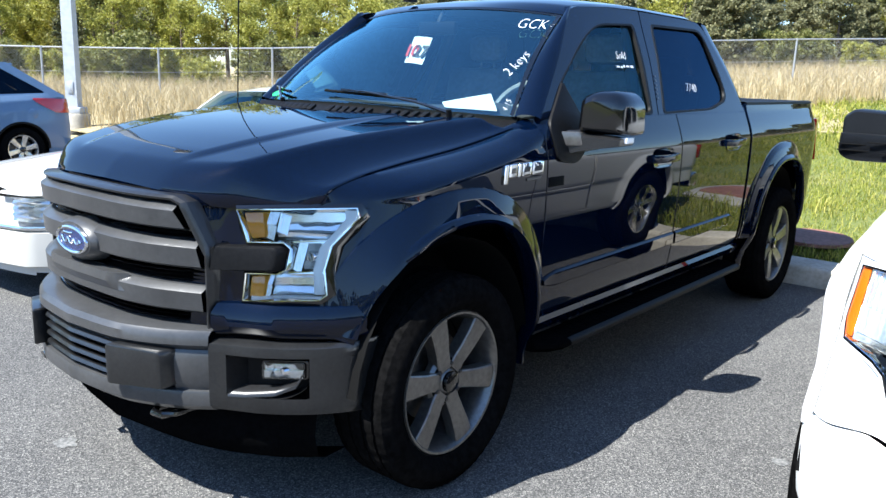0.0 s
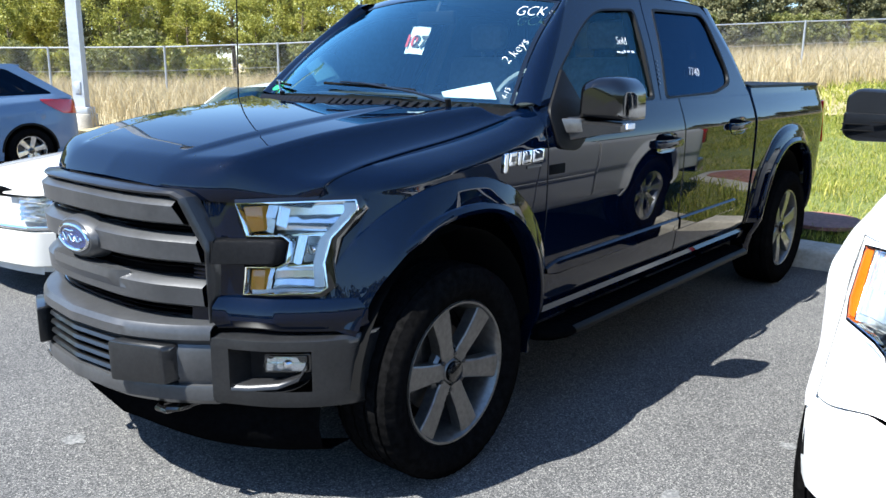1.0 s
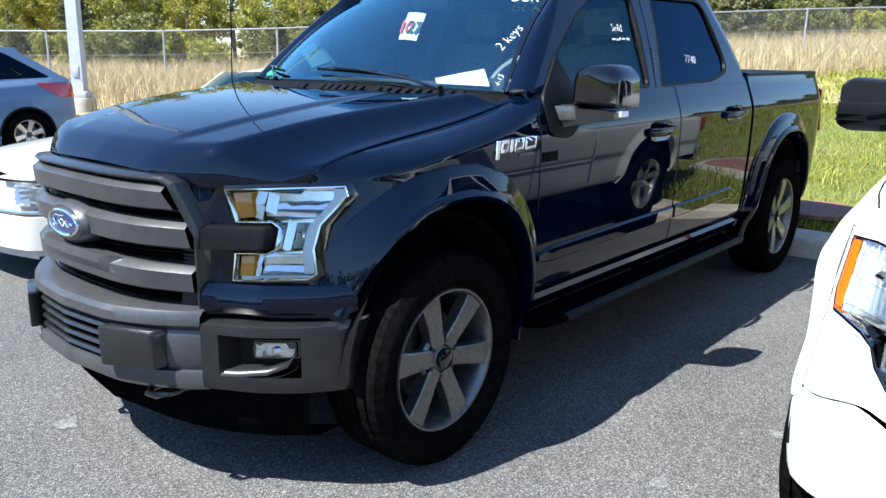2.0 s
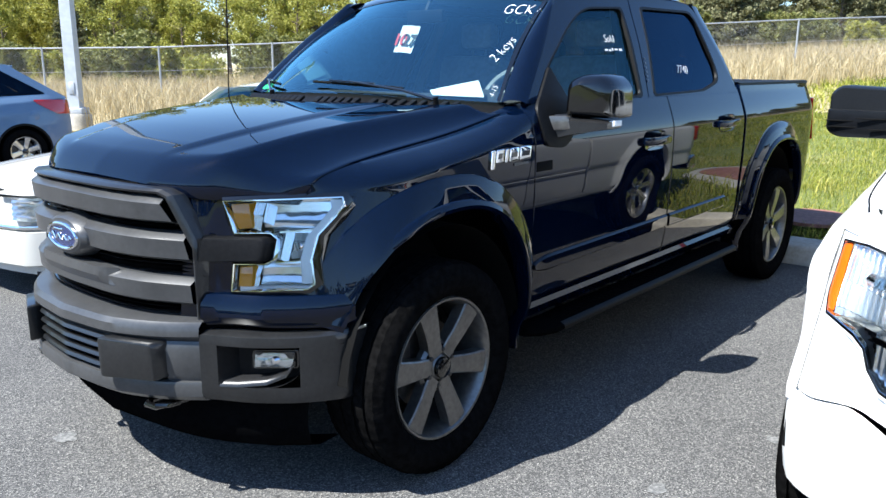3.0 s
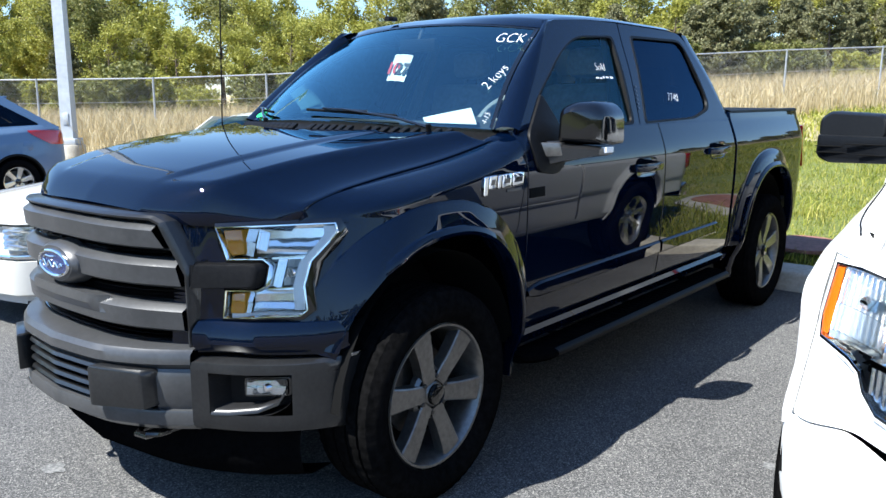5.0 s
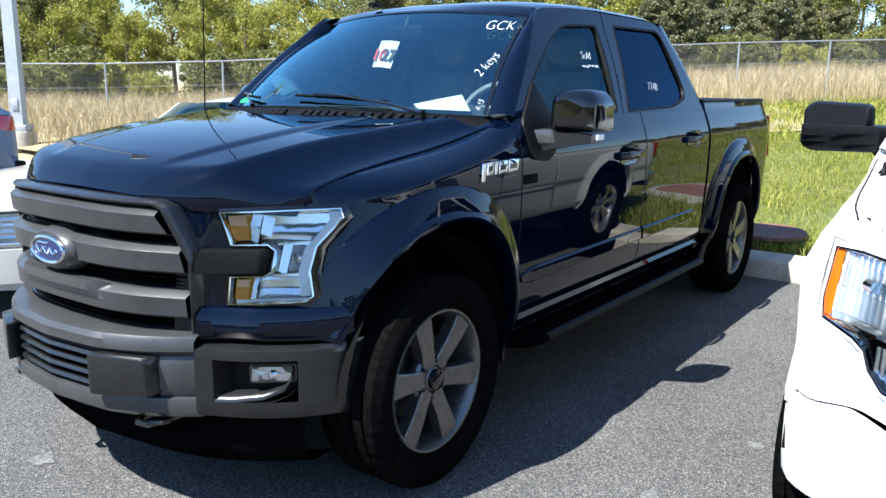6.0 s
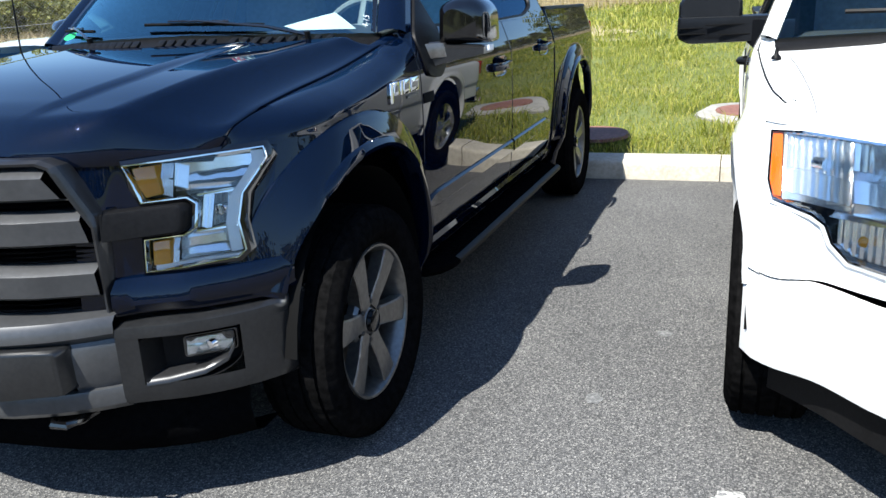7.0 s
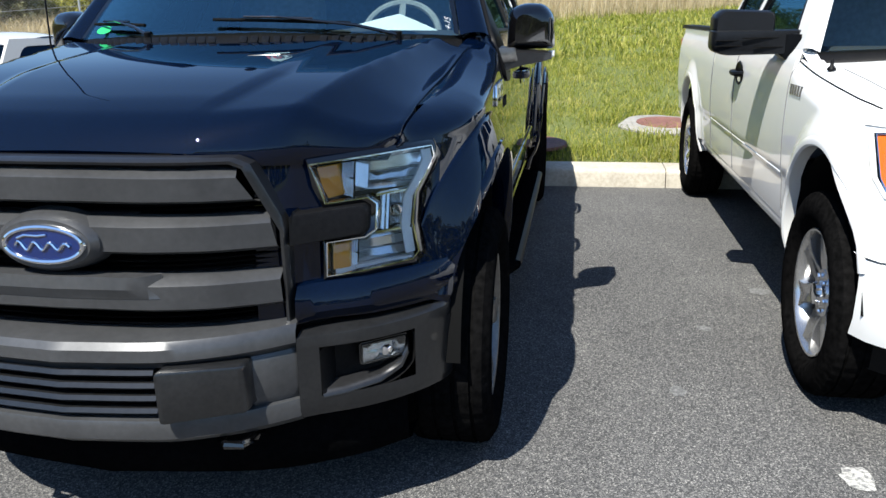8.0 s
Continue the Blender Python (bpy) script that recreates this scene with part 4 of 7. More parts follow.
build_hood()

WIN_F = rounded([(0.715, 1.362), (0.827, 1.488), (1.117, 1.677), (1.33, 1.768), (1.722, 1.79), (1.635, 1.352)], [0.03, 0.05, 0.2, 0.12, 0.04, 0.03], 5)
WIN_R = rounded([(1.78, 1.352), (1.95, 1.803), (2.63, 1.815), (2.715, 1.42), (2.44, 1.365)], [0.03, 0.03, 0.09, 0.09, 0.06], 5)
OUT_F = rounded([(0.60, 1.345), (1.13, 1.832), (1.5, 1.862), (1.84, 1.874), (1.70, 1.345)], [0.0, 0.06, 0.02, 0.015, 0.0], 4)
OUT_R = rounded([(1.71, 1.345), (1.85, 1.874), (2.42, 1.876), (2.67, 1.858), (2.955, 1.345)], [0.0, 0.015, 0.05, 0.1, 0.0], 4)

for s in (1, -1):
    fx = side_fn(s)

    # front fender
    def low(y):
        z = arch_z(y, *FA)
        if z is not None and y < FA[0] + FA[1]:
            return max(z, 0.66 if y < -0.3 else 0.47)
        return 0.655 if y < FA[0] else 0.47

    front_wing(low, lambda y: HOOD_Z(y) - 0.004, fx, lambda z: nose(0.862, z), 1.074, -0.475, -0.25, 0.583, (FA[0] + FA[1],), s, BLACK_PAINT, truck)
    arch_band(truck, FA, 1.2, radians(20), radians(176), s, 0.581)
    arch_trim(truck, BLACK_PAINT, arch_path(*FA, radians(22), radians(186), 44), side_x, s)
    liner(truck, FA[0], 0.40, 0.50, 0.5, 0.93, s)
    arch_band(truck, RA, 1.19, radians(12), radians(172), s, 4.6)
    arch_trim(truck, BLACK_PAINT, arch_path(*RA, radians(-8), radians(188), 44), side_x, s)
    liner(truck, RA[0], 0.42, 0.51, 0.5, 0.93, s)

    # doors, each with its frame, pane, handle and moulding
    for name, y0, y1, out, win, glass in (("front_door", 0.590, 1.912, OUT_F, WIN_F, DOOR_GLASS), ("rear_door", 1.918, 2.958, OUT_R, WIN_R, PRIVACY)):
        def door_low(y):
            if name == "rear_door":
                z = arch_z(y, RA[0], RA[1] + 0.12, RA[2], RA[3], RA[4])
                if z is not None and y < RA[0]:
                    return max(0.495, min(0.8, z - 0.06))
            return 0.495

        door = part(name, panel(spaced(y0, y1, 36), door_low, lambda y: 1.345, fx, 44), BLACK_PAINT, truck)
        part("window_frame", ring_frame(out, win, 72, upper_place(s), 0.03, s), BLACK_PAINT, door)
        seal = [Vector(p) for p in win]
        cen = sum(seal, Vector((0, 0))) / len(seal)
        part("window_seal", ring_frame([cen + (p - cen) * 1.025 for p in seal], [cen + (p - cen) * 0.975 for p in seal], 60, lambda y, z: (s * (GLASS_X(z) + 0.002), y, z), 0.02, s), BLACK_PLASTIC, door)
        pane(win, upper_place(s), 0.012, s, door, glass, "window", "tinted privacy glass" if glass is PRIVACY else "greenish door glass")
        # handle: recess plate, grip and end cap
        hy0, hy1, hz = (1.535, 1.835, 1.13) if name == "front_door" else (2.505, 2.83, 1.17)
        cup = lathe([(0.0, 0.0), (0.0, 0.07), (0.003, 0.078), (0.006, 0.084)], 28)
        for v in cup.verts:
            v.co = Vector((s * (side_x((hy0 + hy1) / 2, hz) + v.co.x * 0.6 + 0.001), (hy0 + hy1) / 2 + math.copysign(abs(v.co.y / 0.084) ** 0.55, v.co.y) * 0.118, hz + math.copysign(abs(v.co.z / 0.084) ** 0.55, v.co.z) * 0.052))
        part("handle_cup", finish(cup), GLOSS_BLACK, door)
        grip = loft([[(s * (side_x(y, hz) + dx + bx), y, hz + dz) for bx, dz in ((0.0, -0.02), (0.016, -0.018), (0.022, 0.0), (0.016, 0.018), (0.0, 0.02), (-0.004, 0.0))] for y, dx in ((hy0, 0.0), (hy0 + 0.03, 0.018), (hy0 + 0.08, 0.026), ((hy0 + hy1) / 2, 0.03), (hy1 - 0.08, 0.027), (hy1 - 0.03, 0.02), (hy1, 0.0))])
        part("handle", finish(grip, 50), BLACK_PAINT, door, "body-coloured pull handle")
        rows = []
        for k in range(25):
            y = lerp(y0 + 0.012, y1 - (0.012 if name == "front_door" else 0.16), k / 24)
            zc = lerp(0.668, 0.69, (y - 0.6) / 2.2)
            hh = 0.034 * min(1.0, 0.35 + (k if name == "front_door" else 9) * 0.4, 0.35 + (24 - k if name == "rear_door" else 9) * 0.4)
            rows.append([(s * (side_x(y, zc + q * hh) + o), y, zc + q * hh) for q, o in ((1.1, -0.004), (1, 0.006), (0.75, 0.013), (-0.75, 0.015), (-1, 0.007), (-1.1, -0.004))])
        part("side_moulding", finish(grid(rows), 30), BLACK_PAINT, door)
        if name == "front_door":
            # keyless pad and fender vent slit
            part("door_pad", block((min(s * 0.955, s * 0.958), 0.60, 1.072), (max(s * 0.955, s * 0.958), 0.715, 1.112), 0.001), DARK_VOID, door)

    # sill below the doors
    rows = [[(s * x, y, z) for x, z in ((0.90, 0.50), (0.915, 0.47), (0.90, 0.43), (0.86, 0.41), (0.6, 0.41))] for y in np.linspace(0.56, 3.05, 12)]
    part("sill", finish(grid(rows), 40), BLACK_PAINT, truck)

    # pillar between windscreen and door frame
    rows = []
    for k in range(17):
        t = k / 16
        w = ws_point(0.985 * s, t) + Vector((s * 0.004, 0, 0.003))
        zz = lerp(1.345, 1.832, t)
        yy = lerp(0.60, 1.13, t)
        d = Vector((s * GLASS_X(zz), yy, zz))
        mid = w.lerp(d, 0.5) + Vector((s * 0.012, -0.015, 0.012))
        rows.append([w - Vector((0, -0.01, 0.015)), w, w.lerp(mid, 0.55) + Vector((s * 0.006, -0.006, 0.004)), mid, mid.lerp(d, 0.5) + Vector((s * 0.006, -0.002, 0.003)), d, d - Vector((s * 0.03, 0, 0))])
    part("windscreen_pillar", finish(grid(rows), 50), BLACK_PAINT, truck)
    # cowl corner
    rows = []
    for k in range(7):
        t = k / 6
        rows.append([(s * lerp(0.79, 0.82, t), lerp(0.46, 0.60, t), lerp(1.30, 1.34, t)), (s * lerp(0.825, 0.86, t), lerp(0.47, 0.63, t), lerp(1.298, 1.344, t)), (s * lerp(0.838, 0.897, t), lerp(0.50, 0.672, t), lerp(1.296, 1.345, t))])
    part("cowl_corner", finish(grid(rows)), BLACK_PAINT, truck)

    # pillar behind the rear door
    rows = []
    for k in range(13):
        z = lerp(1.345, 1.855, k / 12)
        y0 = lerp(2.955, 2.67, k / 12)
        y1 = lerp(2.985, 2.77, (k / 12) ** 1.2)
        rows.append([(s * GLASS_X(z), y0, z), (s * (GLASS_X(z) - 0.002), lerp(y0, y1, 0.6), z), (s * (GLASS_X(z) - 0.012), y1, z), (s * (GLASS_X(z) - 0.06), y1 + 0.012, z), (s * 0.55, y1 + 0.02, z)])
    part("rear_pillar", finish(grid(rows), 50), BLACK_PAINT, truck)
    rows = [[(s * PROF(z), 2.962, z), (s * (PROF(z) - 0.03), 2.975, z), (s * 0.3, 2.98, z)] for z in np.linspace(0.5, 1.345, 10)]
    part("cab_back", finish(grid(rows), 50), BLACK_PAINT, truck)

    # bed side, with its arch
    def bed_low(y):
        z = arch_z(y, *RA)
        if z is not None:
            return max(z, 0.52)
        return 0.52 if y < RA[0] else lerp(0.56, 0.66, step(4.15, 4.6, y))

    bed = part("bed_side", panel(spaced(2.995, 4.66, 60, (RA[0] - RA[1], RA[0] + RA[1])), bed_low, lambda y: 1.392, lambda y, z: s * (side_x(y, min(z, 1.345)) - 0.25 * max(0.0, z - 1.345)), 44), BLACK_PAINT, truck)
    rail = [[(s * (x - (0.07 * step(4.3, 4.66, y) ** 2 if x > 0.8 else 0.0)), y, z) for x, z in ((0.893, 1.385), (0.89, 1.4), (0.872, 1.405), (0.79, 1.404), (0.785, 1.38))] for y in np.linspace(2.995, 4.6, 24)]
    part("bed_rail_cap", finish(grid(rail), 40), BLACK_PLASTIC, bed, "black plastic rail cap")
    lampo = rounded([(0.80, 0.94), (0.80, 1.27), (0.885, 1.27), (0.895, 0.94)], 0.015, 3)
    tail = prism([Vector((x, z)) for x, z in lampo], lambda p: (s * p.x, 4.70 - 0.5 * max(0, p.x - 0.86), p.y), lambda p: (s * p.x, 4.5, p.y), 0.004)
    tail2 = prism([Vector((y, z)) for y, z in rounded([(4.56, 0.95), (4.53, 1.27), (4.70, 1.27), (4.70, 0.95)], 0.012, 3)], lambda p: (s * (side_x(p.x, p.y) + 0.022), p.x, p.y), lambda p: (s * (side_x(p.x, p.y) - 0.03), p.x, p.y))
    part("tail_lamp", merge(tail, tail2), RED_LENS, truck, "red tail lamp")

    # running board with ribbed tread
    sec = [(0.84, 0.375), (0.87, 0.40), (0.99, 0.402), (1.015, 0.388), (1.018, 0.37), (0.99, 0.35), (0.86, 0.35)]
    rings = []
    for y, k in ((0.60, 0.55), (0.66, 0.85), (0.74, 1.0), (1.5, 1.0), (2.3, 1.0), (2.76, 1.0), (2.84, 0.85), (2.88, 0.6)):
        rings.append([(s * (0.84 + (x - 0.84) * k), y, 0.375 + (z - 0.375) * (0.6 + 0.4 * k)) for x, z in sec])
    board = part("running_board", finish(loft(rings), 40), DAM_PLASTIC, truck, "black plastic running board")
    strip = [[(s * x, y, z) for x, z in ((1.0, 0.401), (1.02, 0.392), (1.025, 0.378), (1.018, 0.364))] for y in np.linspace(0.76, 2.82, 8)]
    part("edge_strip", finish(grid(strip), 60), BLACK_PLASTIC, board, "dark grey edge strip")
    rib = None
    for k in range(40):
        y = 0.8 + k * 0.05
        if rib is None:
            ob = part("tread_rib", block((-0.045, -0.012, 0.0), (0.045, 0.012, 0.006), 0.003), DAM_PLASTIC, board)
            rib = ob.data
        else:
            ob = new("tread_rib", rib)
            ob.parent = board
        ob.location = (s * 0.93, y, 0.4)
    for y in (1.0, 1.75, 2.5):
        part("bracket", finish(tube([(s * 0.7, y, 0.46), (s * 0.88, y, 0.37)], 0.018, 6)), BLACK_PLASTIC, board)

    # wheels
    wheel(truck, s * 0.865, 0.0, 0.402, 0.268, 0.275, s, "flat", 50 if s > 0 else 40, RIM_GREY)
    wheel(truck, s * 0.865, 3.683, 0.402, 0.268, 0.275, s, "flat", 78 if s > 0 else 20, RIM_GREY)

    # door mirror: sail, arm, housing, lamp
    mir = new("door_mirror")
    mir.parent = truck
    mir["label"] = "black door mirror with grey arm"
    sail_out = rounded([(0.655, 1.175), (0.635, 1.32), (0.70, 1.375), (0.835, 1.497), (0.92, 1.35), (0.90, 1.22), (0.80, 1.155)], [0.03, 0.04, 0.02, 0.02, 0.02, 0.05, 0.04], 4)
    sail = prism(sail_out, lambda p: (s * (GLASS_X(p.y) if p.y > 1.345 else PROF(p.y)) + s * 0.012, p.x, p.y), lambda p: (s * (GLASS_X(p.y) if p.y > 1.345 else PROF(p.y)) - s * 0.01, p.x, p.y), 0.004)
    part("sail", sail, BLACK_PLASTIC, mir, "black plastic sail panel")
    arm = loft([[(s * x, y + q[0] * w, z + q[1] * h) for q in ((-1, -1), (1, -1), (1, 0.7), (0.5, 1), (-0.6, 1), (-1, 0.6))] for x, y, z, w, h in ((0.89, 0.80, 1.24, 0.085, 0.062), (0.95, 0.83, 1.248, 0.075, 0.045), (1.02, 0.865, 1.252, 0.075, 0.03), (1.09, 0.895, 1.254, 0.078, 0.022), (1.13, 0.91, 1.256, 0.06, 0.014))])
    part("arm", finish(arm, 40), DARK_SATIN, mir, "dark plastic arm")
    cover = prism(rounded([(0.885, 1.232), (0.885, 1.292), (0.985, 1.292), (1.0, 1.236)], [0.012, 0.012, 0.006, 0.006], 3), lambda p: (s * p.x, 0.695 + (p.x - 0.885) * 0.75, p.y), lambda p: (s * p.x, 0.76 + (p.x - 0.885) * 0.6, p.y), 0.004)
    part("arm_front", cover, RIM_GREY, mir, "grey arm cover")
    rings = []
    for y, k in ((0.795, 0.60), (0.812, 0.80), (0.835, 0.92), (0.87, 0.985), (0.93, 1.0), (1.0, 0.97)):
        ring = []
        for x, z in rounded([(0.945, 1.282), (0.952, 1.44), (1.01, 1.466), (1.095, 1.463), (1.138, 1.415), (1.142, 1.28)], [0.02, 0.05, 0.05, 0.045, 0.05, 0.02], 5):
            cx, cz = 1.045, 1.36
            ring.append((s * (cx + (x - cx) * k), y + 0.35 * (x - 1.0), cz + (z - cz) * k))
        rings.append(ring)
    part("housing", finish(loft(rings), 45), GLOSS_BLACK, mir, "gloss black mirror shell")
    part("mirror_glass", prism([Vector((x, z)) for x, z in rounded([(0.965, 1.295), (0.97, 1.435), (1.115, 1.44), (1.125, 1.295)], 0.02, 3)], lambda p: (s * p.x, 1.004 + 0.35 * (p.x - 1.0), p.y), lambda p: (s * p.x, 0.99 + 0.35 * (p.x - 1.0), p.y)), CHROME, mir)
    part("clearance_lamp", prism([Vector(p) for p in [(1.06, 1.247), (1.06, 1.27), (1.14, 1.274), (1.14, 1.25)]], lambda p: (s * p.x, 0.835 + 0.42 * (p.x - 1.0), p.y), lambda p: (s * p.x, 0.9 + 0.42 * (p.x - 1.0), p.y), 0.002), WHITE_TRIM, mir, "white lamp strip")

    # model badge on the fender, drawn as plain chrome strokes
    badge = new("fender_badge")
    badge.parent = truck
    badge["label"] = "chrome badge of plain strokes"
    for a, w, z0, z1 in ((0.272, 0.026, 1.108, 1.182), (0.305, 0.05, 1.132, 1.183), (0.363, 0.022, 1.13, 1.183), (0.393, 0.062, 1.13, 1.184), (0.463, 0.078, 1.132, 1.186)):
        lean = 0.01
        bx = prism([Vector(p) for p in rounded([(a, z0), (a + lean, z1), (a + w + lean, z1 + 0.002), (a + w, z0 + 0.002)], 0.006, 2)], lambda p: (s * (side_base(p.x, p.y) + 0.009), p.x, p.y), lambda p: (s * (side_base(p.x, p.y) - 0.002), p.x, p.y), 0.003)
        part("badge_stroke", bx, CHROME, badge)
        if w > 0.04:
            slot = prism([Vector(p) for p in [(a + 0.014, 1.148), (a + 0.02, 1.168), (a + w - 0.006, 1.169), (a + w - 0.012, 1.149)]], lambda p: (s * (side_base(p.x, p.y) + 0.0105), p.x, p.y), lambda p: (s * (side_base(p.x, p.y) + 0.002), p.x, p.y))
            part("badge_slot", slot, GLOSS_BLACK, badge)
    part("badge_line", prism([Vector(p) for p in [(0.435, 1.112), (0.435, 1.122), (0.535, 1.124), (0.535, 1.114)]], lambda p: (s * (side_base(p.x, p.y) + 0.004), p.x, p.y), lambda p: (s * (side_base(p.x, p.y) - 0.002), p.x, p.y)), SATIN_GREY, badge)


# windscreen, roof and back of the cab
rows = [[ws_point(lerp(-0.985, 0.985, i / 32), j / 14) for i in range(33)] for j in range(15)]
screen = part("windscreen", finish(grid(rows), 180), WINDSHIELD, truck, "green-tinted windscreen with white marker writing")
edge = []
for j in range(15):
    edge.append(ws_point(-0.985, j / 14))
for i in range(1, 33):
    edge.append(ws_point(lerp(-0.985, 0.985, i / 32), 1.0))
for j in range(13, -1, -1):
    edge.append(ws_point(0.985, j / 14))
rows = []
cen = ws_point(0, 0.5)
for p in edge:
    q = (cen - p).normalized()
    rows.append([p + Vector((0, -0.004, 0.003)), p + q * 0.022 + Vector((0, -0.003, 0.003)), p + q * 0.024 + Vector((0, 0.006, -0.002))])
part("windscreen_seal", finish(grid(rows), 60), GLOSS_BLACK, screen)

rows = []
for j in range(25):
    v = j / 24
    row = []
    for i in range(41):
        u = -1 + 2 * i / 40
        k = 1 - u * u
        y = lerp(1.14 - 0.10 * k, 2.77 + 0.02 * k, v)
        e = ROOF_E(y)
        crown = 0.05 * (1 - abs(u) ** 3.2) * (0.85 + 0.15 * math.sin(math.pi * v))
        w = 0.672 - 0.012 * step(1.5, 1.1, y)
        z = e + crown
        if abs(u) > 0.96:
            z -= 0.008
        if v == 0.0:
            z = ws_point(u * 0.985, 1.0).z + 0.004
        row.append((u * w, y, z))
    rows.append(row)
bm = grid(rows)
roof = part("roof", finish(bm, 50), BLACK_PAINT, truck)
for x in (0.0, -0.35, 0.35):
    lampx = loft([[(x + q * a, 1.16 + 0.02 * h + b, 1.885 + h) for q, b in ((-1, 0), (-0.6, -0.02), (0.6, -0.02), (1, 0), (0.6, 0.05), (-0.6, 0.05))] for a, h in ((0.03, 0.0), (0.03, 0.012), (0.018, 0.022))])
    if x == -0.35:
        part("roof_antenna", finish(lampx), BLACK_PLASTIC, roof)
    else:
        lampx.free()
rows = [[(u * 0.66 * lerp(1.3, 1.0, t), lerp(2.975, 2.71, t), lerp(1.345, 1.87, t)) for u in (-1, -0.78, -0.4, 0, 0.4, 0.78, 1)] for t in (0.0, 0.12)]
rows2 = [[(u * 0.66 * lerp(1.3, 1.0, t), lerp(2.975, 2.71, t), lerp(1.345, 1.87, t)) for u in (-1, -0.78, -0.4, 0, 0.4, 0.78, 1)] for t in (0.86, 1.0)]
bm = grid(rows)
merge(bm, grid(rows2))
part("cab_rear_frame", finish(bm), BLACK_PAINT, truck)
rows = [[(u * 0.66 * lerp(1.3, 1.0, t), lerp(2.97, 2.705, t), lerp(1.345, 1.87, t)) for u in (-1, 0, 1)] for t in (0.12, 0.86)]
part("rear_window", finish(grid(rows)), PRIVACY, truck, "tinted rear window")

# cowl grille and wipers
rows = []
for i in range(33):
    u = -1 + i / 16
    k = 1 - u * u
    y0, z0 = 0.50 - 0.325 * k, 1.298 + 0.014 * k
    y1, z1 = 0.575 - 0.27 * k, 1.333 + 0.032 * k
    rows.append([(u * 0.80, y0 - 0.02, z0 - 0.03), (u * 0.80, y0, z0), (u * 0.80, lerp(y0, y1, 0.6), lerp(z0, z1, 0.35)), (u * 0.795, y1 + 0.03, z1 + 0.012)])
cowl = part("cowl", finish(grid(rows), 60), BLACK_PLASTIC, truck, "black plastic cowl grille")
for k in range(34):
    u = lerp(-0.78, 0.82, k / 33)
    if abs(u) < 0.05 or (0.36 < u < 0.42):
        continue
    kk = 1 - u * u
    y0, z0 = 0.50 - 0.325 * kk, 1.306 + 0.016 * kk
    fin = block((-0.013, 0.0, -0.006), (0.013, 0.055, 0.008), 0.002)
    ob = part("cowl_fin", fin, BLACK_PLASTIC, cowl)
    ob.matrix_local = pose(u * 0.8, y0 + 0.01, z0 + 0.012, 22, 0, -25 * u + 18)


def wiper(base, u0, u1, v0, v1):
    w = new("wiper")
    w.parent = truck
    w["label"] = "black windscreen wiper"
    off = Vector((0, -0.02, 0.012))
    blade = [ws_point(lerp(u0, u1, t), lerp(v0, v1, t)) + off for t in (0, 0.25, 0.5, 0.75, 1.0)]
    part("blade", finish(tube(blade, 0.0065, 6)), DARK_VOID, w)
    part("spine", finish(tube([p + Vector((0, -0.012, 0.012)) for p in blade[1:4]], 0.0045, 6)), GLOSS_BLACK, w)
    b = ws_point(*base) + Vector((0, -0.07, 0.0))
    mid = blade[2] + Vector((0, -0.02, 0.014))
    part("wiper_arm", finish(tube([b, b.lerp(mid, 0.35) + Vector((0, -0.008, 0.012)), mid], 0.0075, 6, taper=0.6)), GLOSS_BLACK, w)
    part("pivot", finish(tube([b + Vector((0, 0.01, -0.03)), b + Vector((0, 0, 0.012))], 0.012, 8)), BLACK_PLASTIC, w)


wiper((0.74, 0.0), -0.12, 0.52, 0.07, 0.045)
wiper((-0.42, 0.0), -0.9, -0.5, 0.09, 0.05)

# whip antenna on the far fender
part("antenna", finish(tube([(-0.79, 0.36, 1.30), (-0.79, 0.362, 1.34), (-0.789, 0.37, 1.60), (-0.785, 0.385, 2.12)], 0.0035, 6)), BLACK_PLASTIC, truck, "thin black whip antenna")

# cabin
cabin = new("cabin")
cabin.parent = truck
cabin["label"] = "dark cabin with grey leather seats"
rows = []
for i in range(21):
    u = -1 + i / 10
    k = 1 - u * u
    y1 = 0.60 - 0.25 * k
    hump = 0.03 * math.exp(-((u - 0.5) / 0.2) ** 2)
    rows.append([(u * 0.80, y1, 1.335 + 0.02 * k), (u * 0.80, y1 + 0.18, 1.345 + 0.012 * k), (u * 0.80, 0.92, 1.36 + hump), (u * 0.80, 1.03, 1.34 + hump), (u * 0.80, 1.05, 1.24), (u * 0.80, 1.0, 0.95)])
part("dashboard", finish(grid(rows), 60), DASH, cabin)
wheel_c, wheel_n = Vector((0.43, 1.16, 1.325)), Vector((0, 0.85, -0.5)).normalized()
pts = []
ax = Vector((1, 0, 0))
ay = wheel_n.cross(ax)
ring_rows = []
for k in range(40):
    a = 2 * math.pi * k / 40
    c = wheel_c + (ax * math.cos(a) + ay * math.sin(a)) * 0.18
    o = (c - wheel_c).normalized()
    ring_rows.append([c + (o * math.cos(b) + wheel_n * math.sin(b)) * 0.016 for b in [2 * math.pi * q / 8 for q in range(8)]])
sw = grid(ring_rows, closed=True, wrap=True)
for a in (0, math.pi, math.pi * 1.5):
    tube([wheel_c, wheel_c + (ax * math.cos(a) + ay * math.sin(a)) * 0.18], 0.018, 6, sw)
merge(sw, block(tuple(wheel_c - Vector((0.07, 0.04, 0.05))), tuple(wheel_c + Vector((0.07, 0.03, 0.05))), 0.02))
part("steering_wheel", finish(sw), SEAT_LEATHER, cabin, "dark leather steering wheel")


